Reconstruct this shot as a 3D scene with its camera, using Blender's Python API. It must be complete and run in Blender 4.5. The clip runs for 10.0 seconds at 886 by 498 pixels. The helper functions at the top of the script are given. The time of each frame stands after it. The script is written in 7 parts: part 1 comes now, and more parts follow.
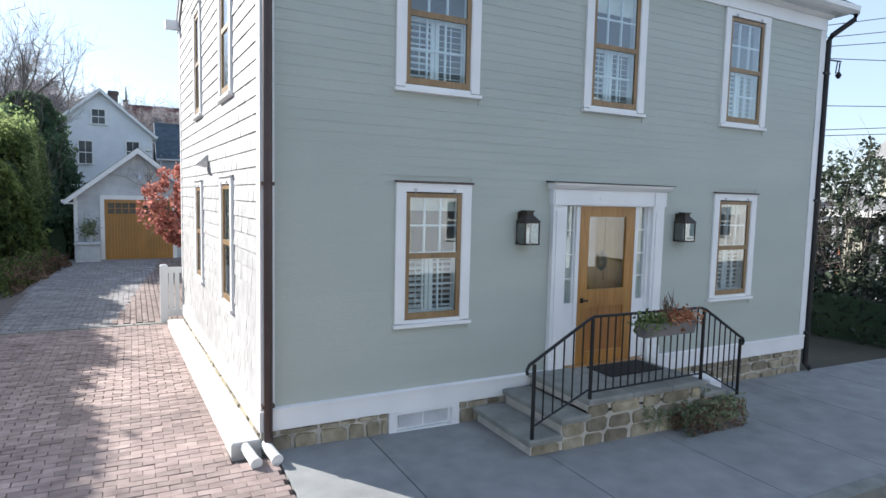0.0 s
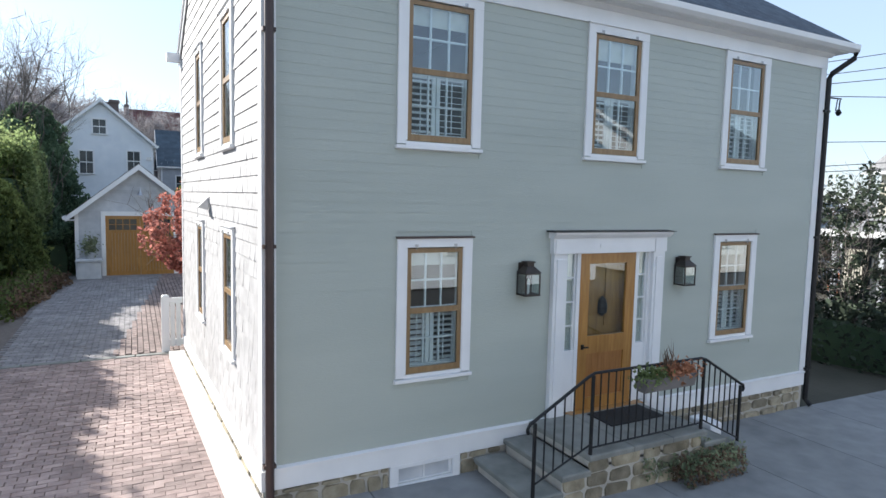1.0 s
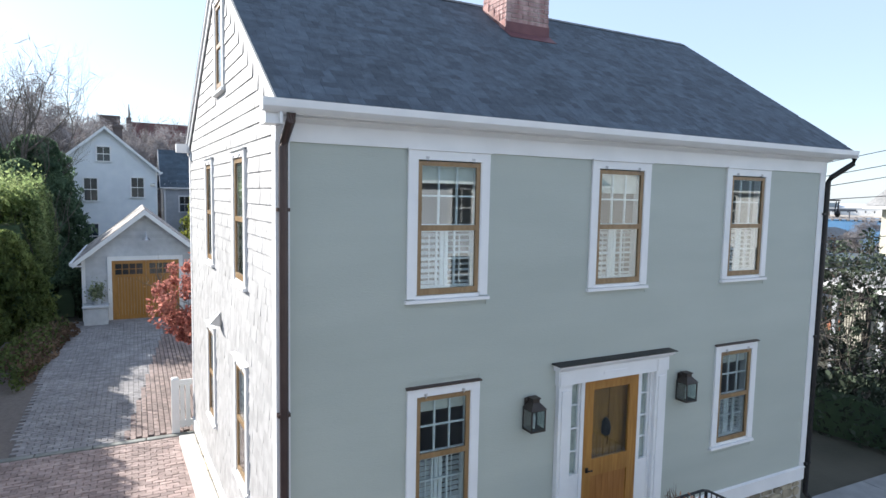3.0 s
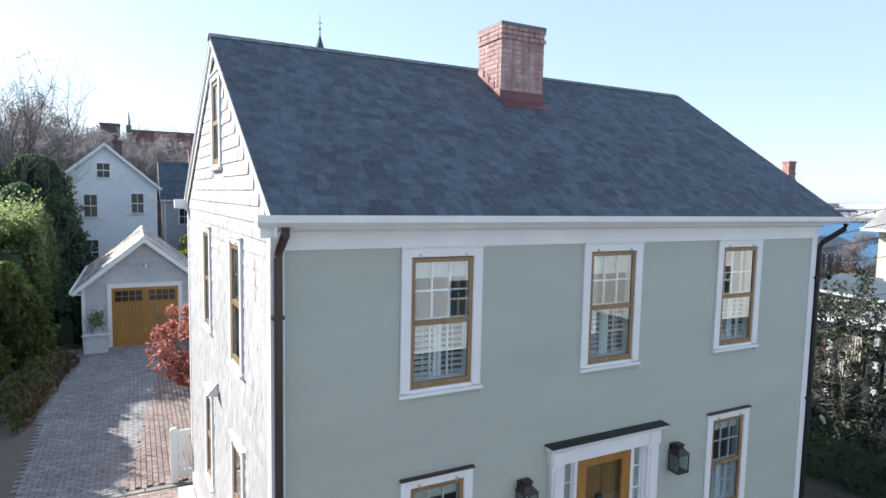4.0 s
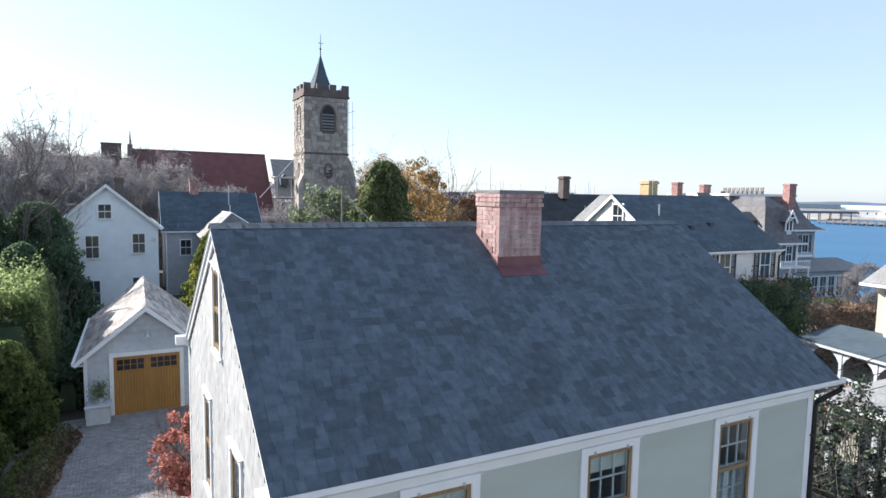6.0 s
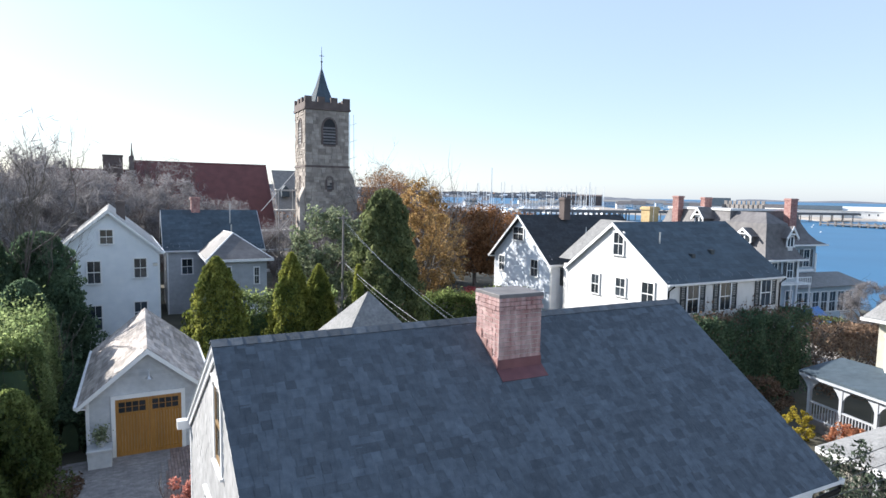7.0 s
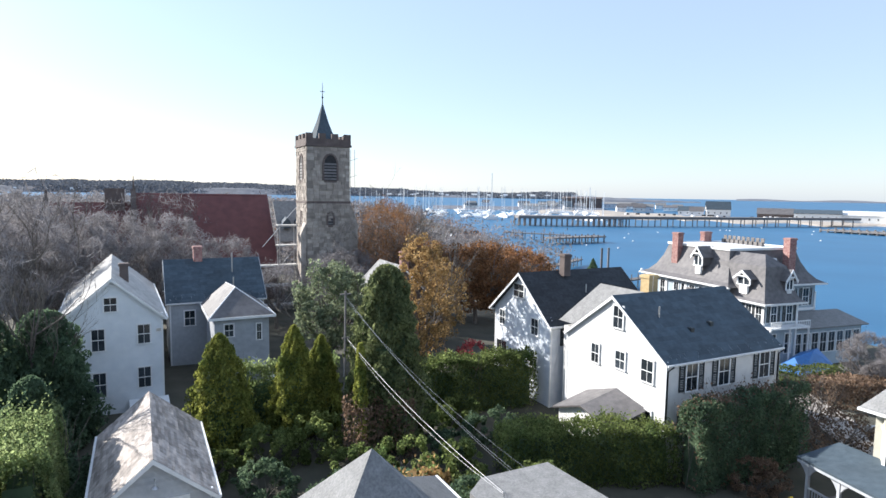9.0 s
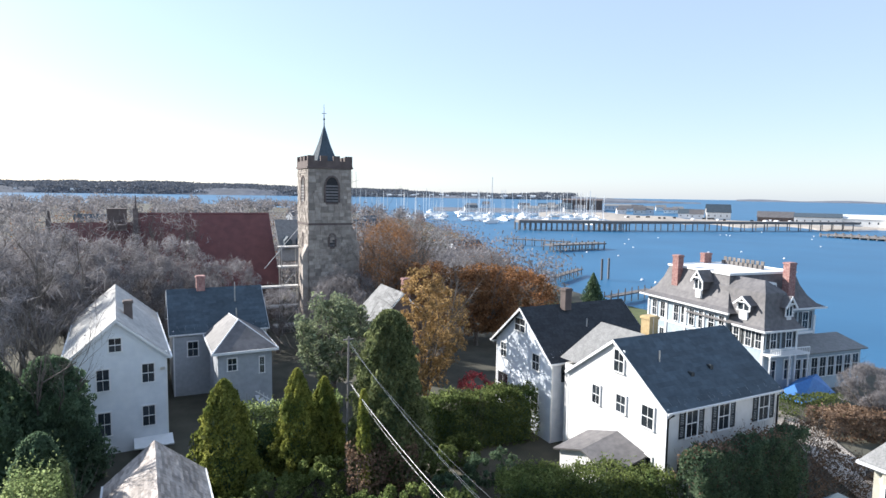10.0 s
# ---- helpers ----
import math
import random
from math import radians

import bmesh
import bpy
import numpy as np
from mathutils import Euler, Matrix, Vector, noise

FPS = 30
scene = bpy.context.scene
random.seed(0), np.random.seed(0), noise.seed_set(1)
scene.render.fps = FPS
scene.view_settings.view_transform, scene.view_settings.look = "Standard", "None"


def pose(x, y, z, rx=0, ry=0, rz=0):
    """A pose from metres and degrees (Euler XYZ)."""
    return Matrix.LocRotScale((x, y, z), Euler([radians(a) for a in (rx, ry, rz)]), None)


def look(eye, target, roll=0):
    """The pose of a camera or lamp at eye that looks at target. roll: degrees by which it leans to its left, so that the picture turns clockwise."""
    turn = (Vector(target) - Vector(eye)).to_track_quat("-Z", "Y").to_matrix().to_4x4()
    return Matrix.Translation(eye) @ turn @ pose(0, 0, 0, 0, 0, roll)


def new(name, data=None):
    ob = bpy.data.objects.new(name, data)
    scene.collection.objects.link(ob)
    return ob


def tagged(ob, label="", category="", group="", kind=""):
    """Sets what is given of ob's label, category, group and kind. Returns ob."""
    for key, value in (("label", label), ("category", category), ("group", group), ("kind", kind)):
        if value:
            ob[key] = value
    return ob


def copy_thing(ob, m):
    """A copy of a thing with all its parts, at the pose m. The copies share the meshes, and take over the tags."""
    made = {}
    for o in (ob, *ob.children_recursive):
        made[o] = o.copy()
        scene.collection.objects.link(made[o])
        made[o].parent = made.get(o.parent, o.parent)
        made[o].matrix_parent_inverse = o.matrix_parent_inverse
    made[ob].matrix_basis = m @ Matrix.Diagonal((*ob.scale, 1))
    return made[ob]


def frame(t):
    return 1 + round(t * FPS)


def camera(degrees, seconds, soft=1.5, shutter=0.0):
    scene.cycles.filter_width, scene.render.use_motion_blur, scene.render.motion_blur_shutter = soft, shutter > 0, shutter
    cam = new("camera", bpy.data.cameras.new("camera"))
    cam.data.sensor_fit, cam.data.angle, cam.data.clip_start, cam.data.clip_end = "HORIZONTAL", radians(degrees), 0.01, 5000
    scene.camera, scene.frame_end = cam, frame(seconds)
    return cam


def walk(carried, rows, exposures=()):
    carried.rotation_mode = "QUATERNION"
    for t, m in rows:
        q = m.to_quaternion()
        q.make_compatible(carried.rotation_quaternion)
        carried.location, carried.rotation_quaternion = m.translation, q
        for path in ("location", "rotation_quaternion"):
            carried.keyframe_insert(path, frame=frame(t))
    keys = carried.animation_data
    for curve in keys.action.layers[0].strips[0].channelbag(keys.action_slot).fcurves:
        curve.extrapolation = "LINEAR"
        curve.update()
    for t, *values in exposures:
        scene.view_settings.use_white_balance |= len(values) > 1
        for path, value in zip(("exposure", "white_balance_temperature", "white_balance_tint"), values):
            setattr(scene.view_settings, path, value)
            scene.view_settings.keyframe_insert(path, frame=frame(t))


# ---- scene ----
cam = camera(73.1, 10.0)
PATH = [
    (0, (-1.082, -5.843, 2.517), (-0.164, -4.074, 2.348), 1.3),
    (0.5, (-1.085, -5.827, 2.782), (-0.169, -4.057, 2.614), 1.3),
    (1, (-1.086, -5.809, 3.109), (-0.169, -4.039, 2.94), 1.3),
    (1.5, (-1.1, -5.795, 3.46), (-0.185, -4.025, 3.289), 1.3),
    (2, (-1.16, -5.784, 3.84), (-0.244, -4.014, 3.67), 1.3),
    (2.5, (-1.217, -5.782, 4.283), (-0.302, -4.011, 4.112), 1.2),
    (4, (-1.152, -5.824, 5.812), (-0.24, -4.053, 5.637), 1.1),
    (4.5, (-1.147, -5.81, 6.389), (-0.235, -4.038, 6.213), 1.2),
    (5, (-1.1, -5.765, 7.031), (-0.19, -3.994, 6.851), 1.1),
    (5.5, (-1.097, -5.731, 7.7), (-0.187, -3.959, 7.52), 1.0),
    (7, (-1.051, -5.586, 10.06), (-0.146, -3.812, 9.876), 1.0),
    (7.5, (-1.011, -5.537, 10.967), (-0.107, -3.763, 10.783), 0.9),
    (8, (-0.972, -5.475, 12.012), (-0.069, -3.7, 11.827), 0.9),
    (8.5, (-1.032, -5.442, 13.149), (-0.129, -3.667, 12.963), 0.9),
    (9, (-1.113, -5.439, 14.329), (-0.209, -3.665, 14.143), 0.9),
    (9.5, (-1.21, -5.451, 15.6), (-0.306, -3.677, 15.415), 0.9),
    (10, (-1.281, -5.417, 16.918), (-0.377, -3.642, 16.732), 0.9),
]
walk(cam, [(t, look(eye, target, roll)) for t, eye, target, roll in PATH], [(0, 1.30), (3.0, 1.32), (5.5, 1.24), (7.5, 1.17), (10, 1.15)])

# ---- light ----
SUN_AZ, SUN_EL = -36.0, 27.0    # degrees: from +y towards -x, above the horizon
world = bpy.data.worlds.new("sky")
scene.world = world
world.use_nodes = True
wt = world.node_tree
sky = wt.nodes.new("ShaderNodeTexSky")
sky.sky_type, sky.sun_disc = "NISHITA", False
sky.sun_elevation, sky.sun_rotation = radians(SUN_EL), radians(SUN_AZ)
sky.air_density, sky.dust_density, sky.ozone_density = 1.0, 0.5, 2.0
wt.nodes["Background"].inputs[1].default_value = 0.142
haze = wt.nodes.new("ShaderNodeMixRGB")     # thin even haze through the whole sky
haze.inputs[0].default_value, haze.inputs[2].default_value = 0.68, (1.80, 2.22, 2.95, 1)
wt.links.new(sky.outputs[0], haze.inputs[1])
wt.links.new(haze.outputs[0], wt.nodes["Background"].inputs[0])
sun_data = bpy.data.lights.new("sun", "SUN")
sun_data.energy, sun_data.angle, sun_data.color = 4.5, radians(0.6), (1.0, 0.965, 0.91)
sun = new("sun", sun_data)
_sd = Vector((math.sin(radians(SUN_AZ)) * math.cos(radians(SUN_EL)), math.cos(radians(SUN_AZ)) * math.cos(radians(SUN_EL)), math.sin(radians(SUN_EL))))
sun.matrix_world = Matrix.Translation(_sd * 60) @ _sd.to_track_quat("Z", "Y").to_matrix().to_4x4()


# ---- materials ----
def material(name, c1, c2=None, scale=3.0, rough=0.7, bump=0.0, bump_scale=40.0, metal=0.0, stain=0.0, vary=0.0, island=0.0, stretch=(1, 1, 1), spec=0.5):
    """Two colours mixed by noise, larger stains, a random shade for each object or island, and a fine bump."""
    m = bpy.data.materials.new(name)
    m.use_nodes = True
    nt = m.node_tree
    b = nt.nodes["Principled BSDF"]
    b.inputs["Roughness"].default_value, b.inputs["Metallic"].default_value = rough, metal
    b.inputs["Specular IOR Level"].default_value = spec
    c2 = c2 or tuple(min(1, v * 1.12) for v in c1)
    geo = nt.nodes.new("ShaderNodeNewGeometry")
    mp = nt.nodes.new("ShaderNodeMapping")
    mp.inputs["Scale"].default_value = stretch
    nt.links.new(geo.outputs["Position"], mp.inputs[0])

    def noise_of(s, detail):
        n = nt.nodes.new("ShaderNodeTexNoise")
        n.inputs["Scale"].default_value, n.inputs["Detail"].default_value = s, detail
        nt.links.new(mp.outputs[0], n.inputs[0])
        return n
    fine = noise_of(scale, 5)
    ramp = nt.nodes.new("ShaderNodeMapRange")
    ramp.inputs[1].default_value, ramp.inputs[2].default_value = 0.3, 0.7
    nt.links.new(fine.outputs[0], ramp.inputs[0])
    mix = nt.nodes.new("ShaderNodeMixRGB")
    mix.inputs[1].default_value, mix.inputs[2].default_value = (*c1, 1), (*c2, 1)
    nt.links.new(ramp.outputs[0], mix.inputs[0])
    out = mix.outputs[0]

    def shade(source, low, high, a=0.0, z=1.0):
        nonlocal out
        r = nt.nodes.new("ShaderNodeMapRange")
        r.inputs[1].default_value, r.inputs[2].default_value, r.inputs[3].default_value, r.inputs[4].default_value = a, z, low, high
        nt.links.new(source, r.inputs[0])
        k = nt.nodes.new("ShaderNodeMixRGB")
        k.blend_type = "MULTIPLY"
        k.inputs[0].default_value = 1
        nt.links.new(out, k.inputs[1])
        nt.links.new(r.outputs[0], k.inputs[2])
        out = k.outputs[0]
    if stain:
        shade(noise_of(scale * 0.17, 3).outputs[0], 1 - stain, 1 + stain * 0.4, 0.3, 0.7)
    if vary:
        info = nt.nodes.new("ShaderNodeObjectInfo")
        shade(info.outputs["Random"], 1 - vary, 1 + vary)
    if island:
        shade(geo.outputs["Random Per Island"], 1 - island, 1 + island)
    nt.links.new(out, b.inputs["Base Color"])
    if bump:
        bp = nt.nodes.new("ShaderNodeBump")
        bp.inputs["Strength"].default_value, bp.inputs["Distance"].default_value = bump, 0.02
        nt.links.new(noise_of(bump_scale, 4).outputs[0], bp.inputs["Height"])
        nt.links.new(bp.outputs[0], b.inputs["Normal"])
    return m


def leaf_material(name, c1, c2, island=0.45, trans=0.45):
    c1, c2 = tuple(min(0.8, v * 2.0) for v in c1), tuple(min(0.8, v * 2.3) for v in c2)
    m = material(name, c1, c2, scale=0.8, rough=0.8, island=island, stain=0.3, spec=0.2)
    nt = m.node_tree
    b = nt.nodes["Principled BSDF"]
    tr = nt.nodes.new("ShaderNodeBsdfTranslucent")
    nt.links.new(b.inputs["Base Color"].links[0].from_socket, tr.inputs[0])
    mx = nt.nodes.new("ShaderNodeMixShader")
    mx.inputs[0].default_value = trans
    nt.links.new(b.outputs[0], mx.inputs[1])
    nt.links.new(tr.outputs[0], mx.inputs[2])
    nt.links.new(mx.outputs[0], nt.nodes["Material Output"].inputs[0])
    return m


def glass_material(name, tint=(0.9, 0.95, 0.95)):
    """A thin pane: clear, with a mirror sheen by Fresnel."""
    m = bpy.data.materials.new(name)
    m.use_nodes = True
    nt = m.node_tree
    nt.nodes.remove(nt.nodes["Principled BSDF"])
    tr, gl, lw, mx = (nt.nodes.new("ShaderNode" + k) for k in ("BsdfTransparent", "BsdfGlossy", "LayerWeight", "MixShader"))
    pw = nt.nodes.new("ShaderNodeMath")
    pw.operation = "POWER"
    pw.inputs[1].default_value = 2.6
    fr = nt.nodes.new("ShaderNodeMapRange")
    fr.inputs[3].default_value, fr.inputs[4].default_value = 0.10, 0.75
    nt.links.new(lw.outputs["Facing"], pw.inputs[0])
    nt.links.new(pw.outputs[0], fr.inputs[0])
    tr.inputs[0].default_value = (*tint, 1)
    gl.inputs["Roughness"].default_value = 0.02
    nt.links.new(fr.outputs[0], mx.inputs[0])
    nt.links.new(tr.outputs[0], mx.inputs[1])
    nt.links.new(gl.outputs[0], mx.inputs[2])
    nt.links.new(mx.outputs[0], nt.nodes["Material Output"].inputs[0])
    return m


M = dict(
    clap=material("sage_paint", (0.392, 0.428, 0.388), (0.432, 0.468, 0.424), 1.2, 0.55, 0.15, 60, stain=0.08, stretch=(0.4, 1, 2)),
    shingle=material("white_shingle_paint", (0.33, 0.325, 0.325), (0.44, 0.435, 0.435), 5, 0.7, 0.3, 50, stain=0.12, island=0.08),
    shingle_piece=material("white_shingle_single", (0.33, 0.325, 0.325), (0.44, 0.435, 0.435), 5, 0.7, 0.3, 50, stain=0.12, vary=0.08),
    roof_piece=material("charcoal_shingle_single", (0.06, 0.078, 0.10), (0.095, 0.118, 0.145), 9, 0.85, 0.5, 150, stain=0.14, vary=0.25),
    white=material("white_trim_paint", (0.74, 0.745, 0.75), (0.82, 0.82, 0.82), 2, 0.4, 0.05, 60, stain=0.05),
    wood=material("varnished_wood", (0.31, 0.14, 0.03), (0.43, 0.215, 0.056), 5, 0.32, 0.1, 60, stain=0.15, stretch=(6, 6, 0.6)),
    storm_wood=material("weathered_storm_wood", (0.22, 0.13, 0.055), (0.31, 0.20, 0.098), 5, 0.4, 0.1, 60, stain=0.15, stretch=(6, 6, 0.6)),
    # Darker copy of varnished_wood: shade on the recessed planks put into its colour.
    wood_shaded=material("shaded_panel_wood", (0.26, 0.105, 0.025), (0.36, 0.16, 0.045), 5, 0.35, 0.1, 60, stretch=(6, 6, 0.6)),
    roof=material("charcoal_shingle", (0.06, 0.078, 0.10), (0.095, 0.118, 0.145), 9, 0.85, 0.5, 150, stain=0.14, island=0.25),
    roof_grey=material("grey_shingle", (0.165, 0.166, 0.17), (0.265, 0.262, 0.255), 14, 0.85, 0.5, 120, stain=0.2, island=0.3),
    roof_pale=material("weathered_cedar", (0.33, 0.28, 0.25), (0.55, 0.49, 0.45), 4, 0.85, 0.5, 80, stain=0.35, island=0.35),
    roof_far=material("dark_roofing", (0.045, 0.068, 0.088), (0.068, 0.095, 0.12), 3, 0.8, 0.4, 60, stain=0.2, island=0.2),
    roof_black=material("black_roofing", (0.022, 0.025, 0.03), (0.04, 0.044, 0.05), 5, 0.85, 0.4, 60, stain=0.2, island=0.2),
    brick=material("chimney_brick", (0.25, 0.10, 0.09), (0.46, 0.29, 0.26), 5, 0.85, 0.5, 120, stain=0.25, vary=0.3, island=0.3),
    old_brick=material("weathered_chimney_brick", (0.27, 0.13, 0.125), (0.52, 0.37, 0.35), 3.5, 0.85, 0.5, 120, stain=0.15, vary=0.16, island=0.1, stretch=(3, 3, 0.5)),
    red_metal=material("red_flashing", (0.12, 0.043, 0.05), (0.18, 0.068, 0.072), 5, 0.6, 0.2, 60, stain=0.2),
    mortar=material("mortar", (0.44, 0.41, 0.36), (0.54, 0.51, 0.46), 9, 0.9, 0.5, 120, stain=0.2),
    paver=material("paving_brick", (0.255, 0.187, 0.17), (0.35, 0.27, 0.245), 7, 0.85, 0.5, 100, stain=0.25, vary=0.22, island=0.22),
    sand=material("joint_sand", (0.15, 0.125, 0.11), (0.20, 0.17, 0.15), 12, 0.95, 0.5, 120),
    greypaver=material("grey_paver", (0.21, 0.20, 0.205), (0.31, 0.295, 0.295), 6, 0.85, 0.5, 100, stain=0.2, vary=0.15, island=0.15),
    concrete=material("concrete", (0.215, 0.22, 0.222), (0.285, 0.29, 0.29), 4, 0.85, 0.35, 90, stain=0.15, vary=0.05),
    asphalt=material("asphalt", (0.045, 0.046, 0.05), (0.075, 0.075, 0.078), 30, 0.9, 0.6, 150, stain=0.2),
    stone=material("field_stone", (0.20, 0.17, 0.115), (0.41, 0.36, 0.265), 6, 0.85, 0.7, 50, stain=0.25, vary=0.35, island=0.35),
    bluestone=material("bluestone", (0.185, 0.19, 0.175), (0.275, 0.28, 0.255), 5, 0.75, 0.4, 70, stain=0.2),
    iron=material("black_iron", (0.012, 0.012, 0.014), (0.025, 0.024, 0.024), 8, 0.45, 0.1, 80, metal=0.4),
    bronze=material("brown_metal", (0.055, 0.035, 0.032), (0.075, 0.05, 0.045), 5, 0.4, 0.05, 60, metal=0.3),
    metal=material("galvanised", (0.45, 0.45, 0.46), (0.6, 0.6, 0.6), 8, 0.35, metal=0.9),
    pvc=material("white_pipe", (0.66, 0.66, 0.64), (0.76, 0.76, 0.74), 8, 0.4),
    mat=material("rubber_mat", (0.012, 0.013, 0.014), (0.03, 0.03, 0.03), 80, 0.95, 0.6, 200),
    soil=material("soil", (0.045, 0.034, 0.026), (0.085, 0.066, 0.05), 9, 0.95, 0.8, 60, stain=0.3),
    land=material("winter_land", (0.06, 0.06, 0.042), (0.11, 0.10, 0.075), 0.5, 0.95, 0.6, 12, stain=0.4),
    lawn=material("lawn", (0.06, 0.085, 0.025), (0.12, 0.13, 0.045), 3, 0.9, 0.6, 80, stain=0.3),
    gravel=material("gravel_road", (0.33, 0.29, 0.25), (0.43, 0.38, 0.33), 5, 0.95, 0.5, 80, stain=0.2),
    room=material("interior_plaster", (0.30, 0.27, 0.23), (0.36, 0.33, 0.29), 2, 0.9),
    floor=material("interior_floor", (0.12, 0.07, 0.04), (0.18, 0.11, 0.07), 4, 0.6),
    ledge=material("pale_concrete", (0.52, 0.50, 0.47), (0.62, 0.60, 0.57), 6, 0.85, 0.3, 90, stain=0.15),
    curtain=material("linen", (0.62, 0.6, 0.54), (0.74, 0.72, 0.66), 12, 0.9, 0.2, 80),
    glass=glass_material("window_glass"),
    # Near-black fill for openings: the shade inside put into the colour.
    dark=material("dark_recess_fill", (0.02, 0.02, 0.022), (0.03, 0.03, 0.032), 3, 0.8),
    farglass=material("far_pane", (0.02, 0.027, 0.034), (0.045, 0.052, 0.062), 1.5, 0.12, vary=0.5, spec=0.5),
    shutter=material("dark_green_paint", (0.018, 0.024, 0.028), (0.03, 0.038, 0.042), 5, 0.5, vary=0.1),
    siding=material("white_siding", (0.56, 0.60, 0.66), (0.66, 0.69, 0.74), 2, 0.6, 0.1, 30, stain=0.1),
    # Brighter copy of white_siding: haze before the shaded front lifted into the colour.
    siding_bright=material("hazed_white_siding", (0.70, 0.73, 0.77), (0.78, 0.80, 0.83), 2, 0.6, 0.1, 30, stain=0.08),
    roof_ash=material("ash_grey_shingle", (0.40, 0.385, 0.37), (0.50, 0.485, 0.465), 3, 0.85, 0.4, 60, stain=0.15, island=0.09),
    siding2=material("cream_siding", (0.62, 0.61, 0.595), (0.70, 0.69, 0.675), 2, 0.6, 0.1, 30, stain=0.1),
    garage=material("pale_grey_shingle_paint", (0.46, 0.48, 0.51), (0.56, 0.575, 0.60), 5, 0.75, 0.3, 50, stain=0.15, island=0.06),
    cream=material("pale_yellow_siding", (0.44, 0.42, 0.35), (0.53, 0.51, 0.43), 3, 0.65, 0.1, 40, stain=0.1),
    victorian=material("blue_grey_siding", (0.33, 0.40, 0.46), (0.42, 0.49, 0.54), 3, 0.7, 0.1, 40, stain=0.15),
    greyhouse=material("grey_siding", (0.36, 0.38, 0.41), (0.45, 0.47, 0.5), 3, 0.7, 0.1, 40, stain=0.12),
    slate=material("grey_slate", (0.10, 0.094, 0.098), (0.16, 0.15, 0.15), 2.5, 0.7, 0.4, 40, stain=0.25, island=0.25),
    church_roof=material("red_tile_roof", (0.12, 0.045, 0.045), (0.17, 0.065, 0.06), 0.9, 0.8, 0.3, 20, stain=0.2, island=0.25),
    church=material("church_stone", (0.24, 0.205, 0.178), (0.37, 0.325, 0.285), 1.6, 0.9, 0.8, 12, stain=0.25, vary=0.25, island=0.3),
    church_dark=material("church_brick", (0.105, 0.08, 0.074), (0.16, 0.125, 0.115), 1.2, 0.9, 0.4, 12, stain=0.2),
    water=material("harbour_water", (0.012, 0.095, 0.20), (0.02, 0.125, 0.25), 0.03, 0.42, 0.9, 0.6, spec=0.3),
    pale=material("far_white", (0.68, 0.68, 0.67), (0.78, 0.78, 0.77), 1, 0.6),
    pile=material("weathered_timber", (0.13, 0.12, 0.115), (0.22, 0.2, 0.19), 3, 0.85, vary=0.2),
    hull=material("white_hull", (0.72, 0.73, 0.74), (0.8, 0.8, 0.8), 1, 0.3),
    # Blue-grey of distance haze put into the base colour of the far land.
    farland=material("far_shore_hazed", (0.10, 0.11, 0.14), (0.15, 0.165, 0.195), 0.05, 0.95, stain=0.3),
    tarp=material("blue_tarpaulin", (0.02, 0.14, 0.42), (0.035, 0.2, 0.52), 3, 0.45, 0.4, 6),
    bark=material("grey_bark", (0.10, 0.085, 0.072), (0.2, 0.175, 0.155), 8, 0.9, 0.6, 60, stain=0.2),
    wire=material("cable", (0.05, 0.05, 0.052), (0.08, 0.08, 0.08), 3, 0.4),
    copper=material("aged_copper", (0.035, 0.028, 0.024), (0.06, 0.048, 0.04), 9, 0.5, metal=0.3),
    terracotta=material("buff_chimney", (0.42, 0.30, 0.15), (0.52, 0.39, 0.21), 6, 0.85, 0.3, 60, stain=0.2),
)
LEAF = dict(
    arbor=leaf_material("arborvitae_green", (0.072, 0.092, 0.024), (0.17, 0.17, 0.042)),
    cypress=leaf_material("cypress_green", (0.042, 0.056, 0.026), (0.095, 0.105, 0.048), 0.45, 0.5),
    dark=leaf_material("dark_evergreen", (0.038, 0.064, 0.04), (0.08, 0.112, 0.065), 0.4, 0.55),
    thin=leaf_material("hornbeam_leaf", (0.016, 0.023, 0.016), (0.035, 0.044, 0.03), 0.4, 0.2),
    hedge=leaf_material("hedge_green", (0.05, 0.075, 0.027), (0.12, 0.14, 0.05), 0.45, 0.65),
    privet=leaf_material("glossy_privet", (0.062, 0.09, 0.036), (0.15, 0.175, 0.08), 0.45, 0.65),
    maple=leaf_material("red_maple", (0.14, 0.045, 0.04), (0.23, 0.105, 0.085)),
    crimson=leaf_material("crimson_shrub", (0.11, 0.02, 0.025), (0.18, 0.04, 0.045)),
    rust=leaf_material("rust_oak", (0.10, 0.052, 0.026), (0.17, 0.088, 0.042)),
    gold=leaf_material("gold_birch", (0.14, 0.09, 0.036), (0.21, 0.14, 0.065)),
    yellow=leaf_material("yellow_shrub", (0.15, 0.12, 0.015), (0.21, 0.17, 0.03)),
    brown=leaf_material("dry_leaves", (0.075, 0.048, 0.034), (0.135, 0.095, 0.066)),
    peach=leaf_material("peach_shrub", (0.2, 0.09, 0.05), (0.28, 0.14, 0.085)),
    olive=leaf_material("grey_olive", (0.075, 0.095, 0.055), (0.17, 0.19, 0.12)),
    # Far woods carry the same haze tint in their leaf colour.
    far=leaf_material("far_woods_hazed", (0.06, 0.067, 0.08), (0.09, 0.097, 0.11), 0.3, 0.2),
    twig=leaf_material("bare_twigs", (0.104, 0.097, 0.099), (0.16, 0.15, 0.151), 0.3, 0.35),
)


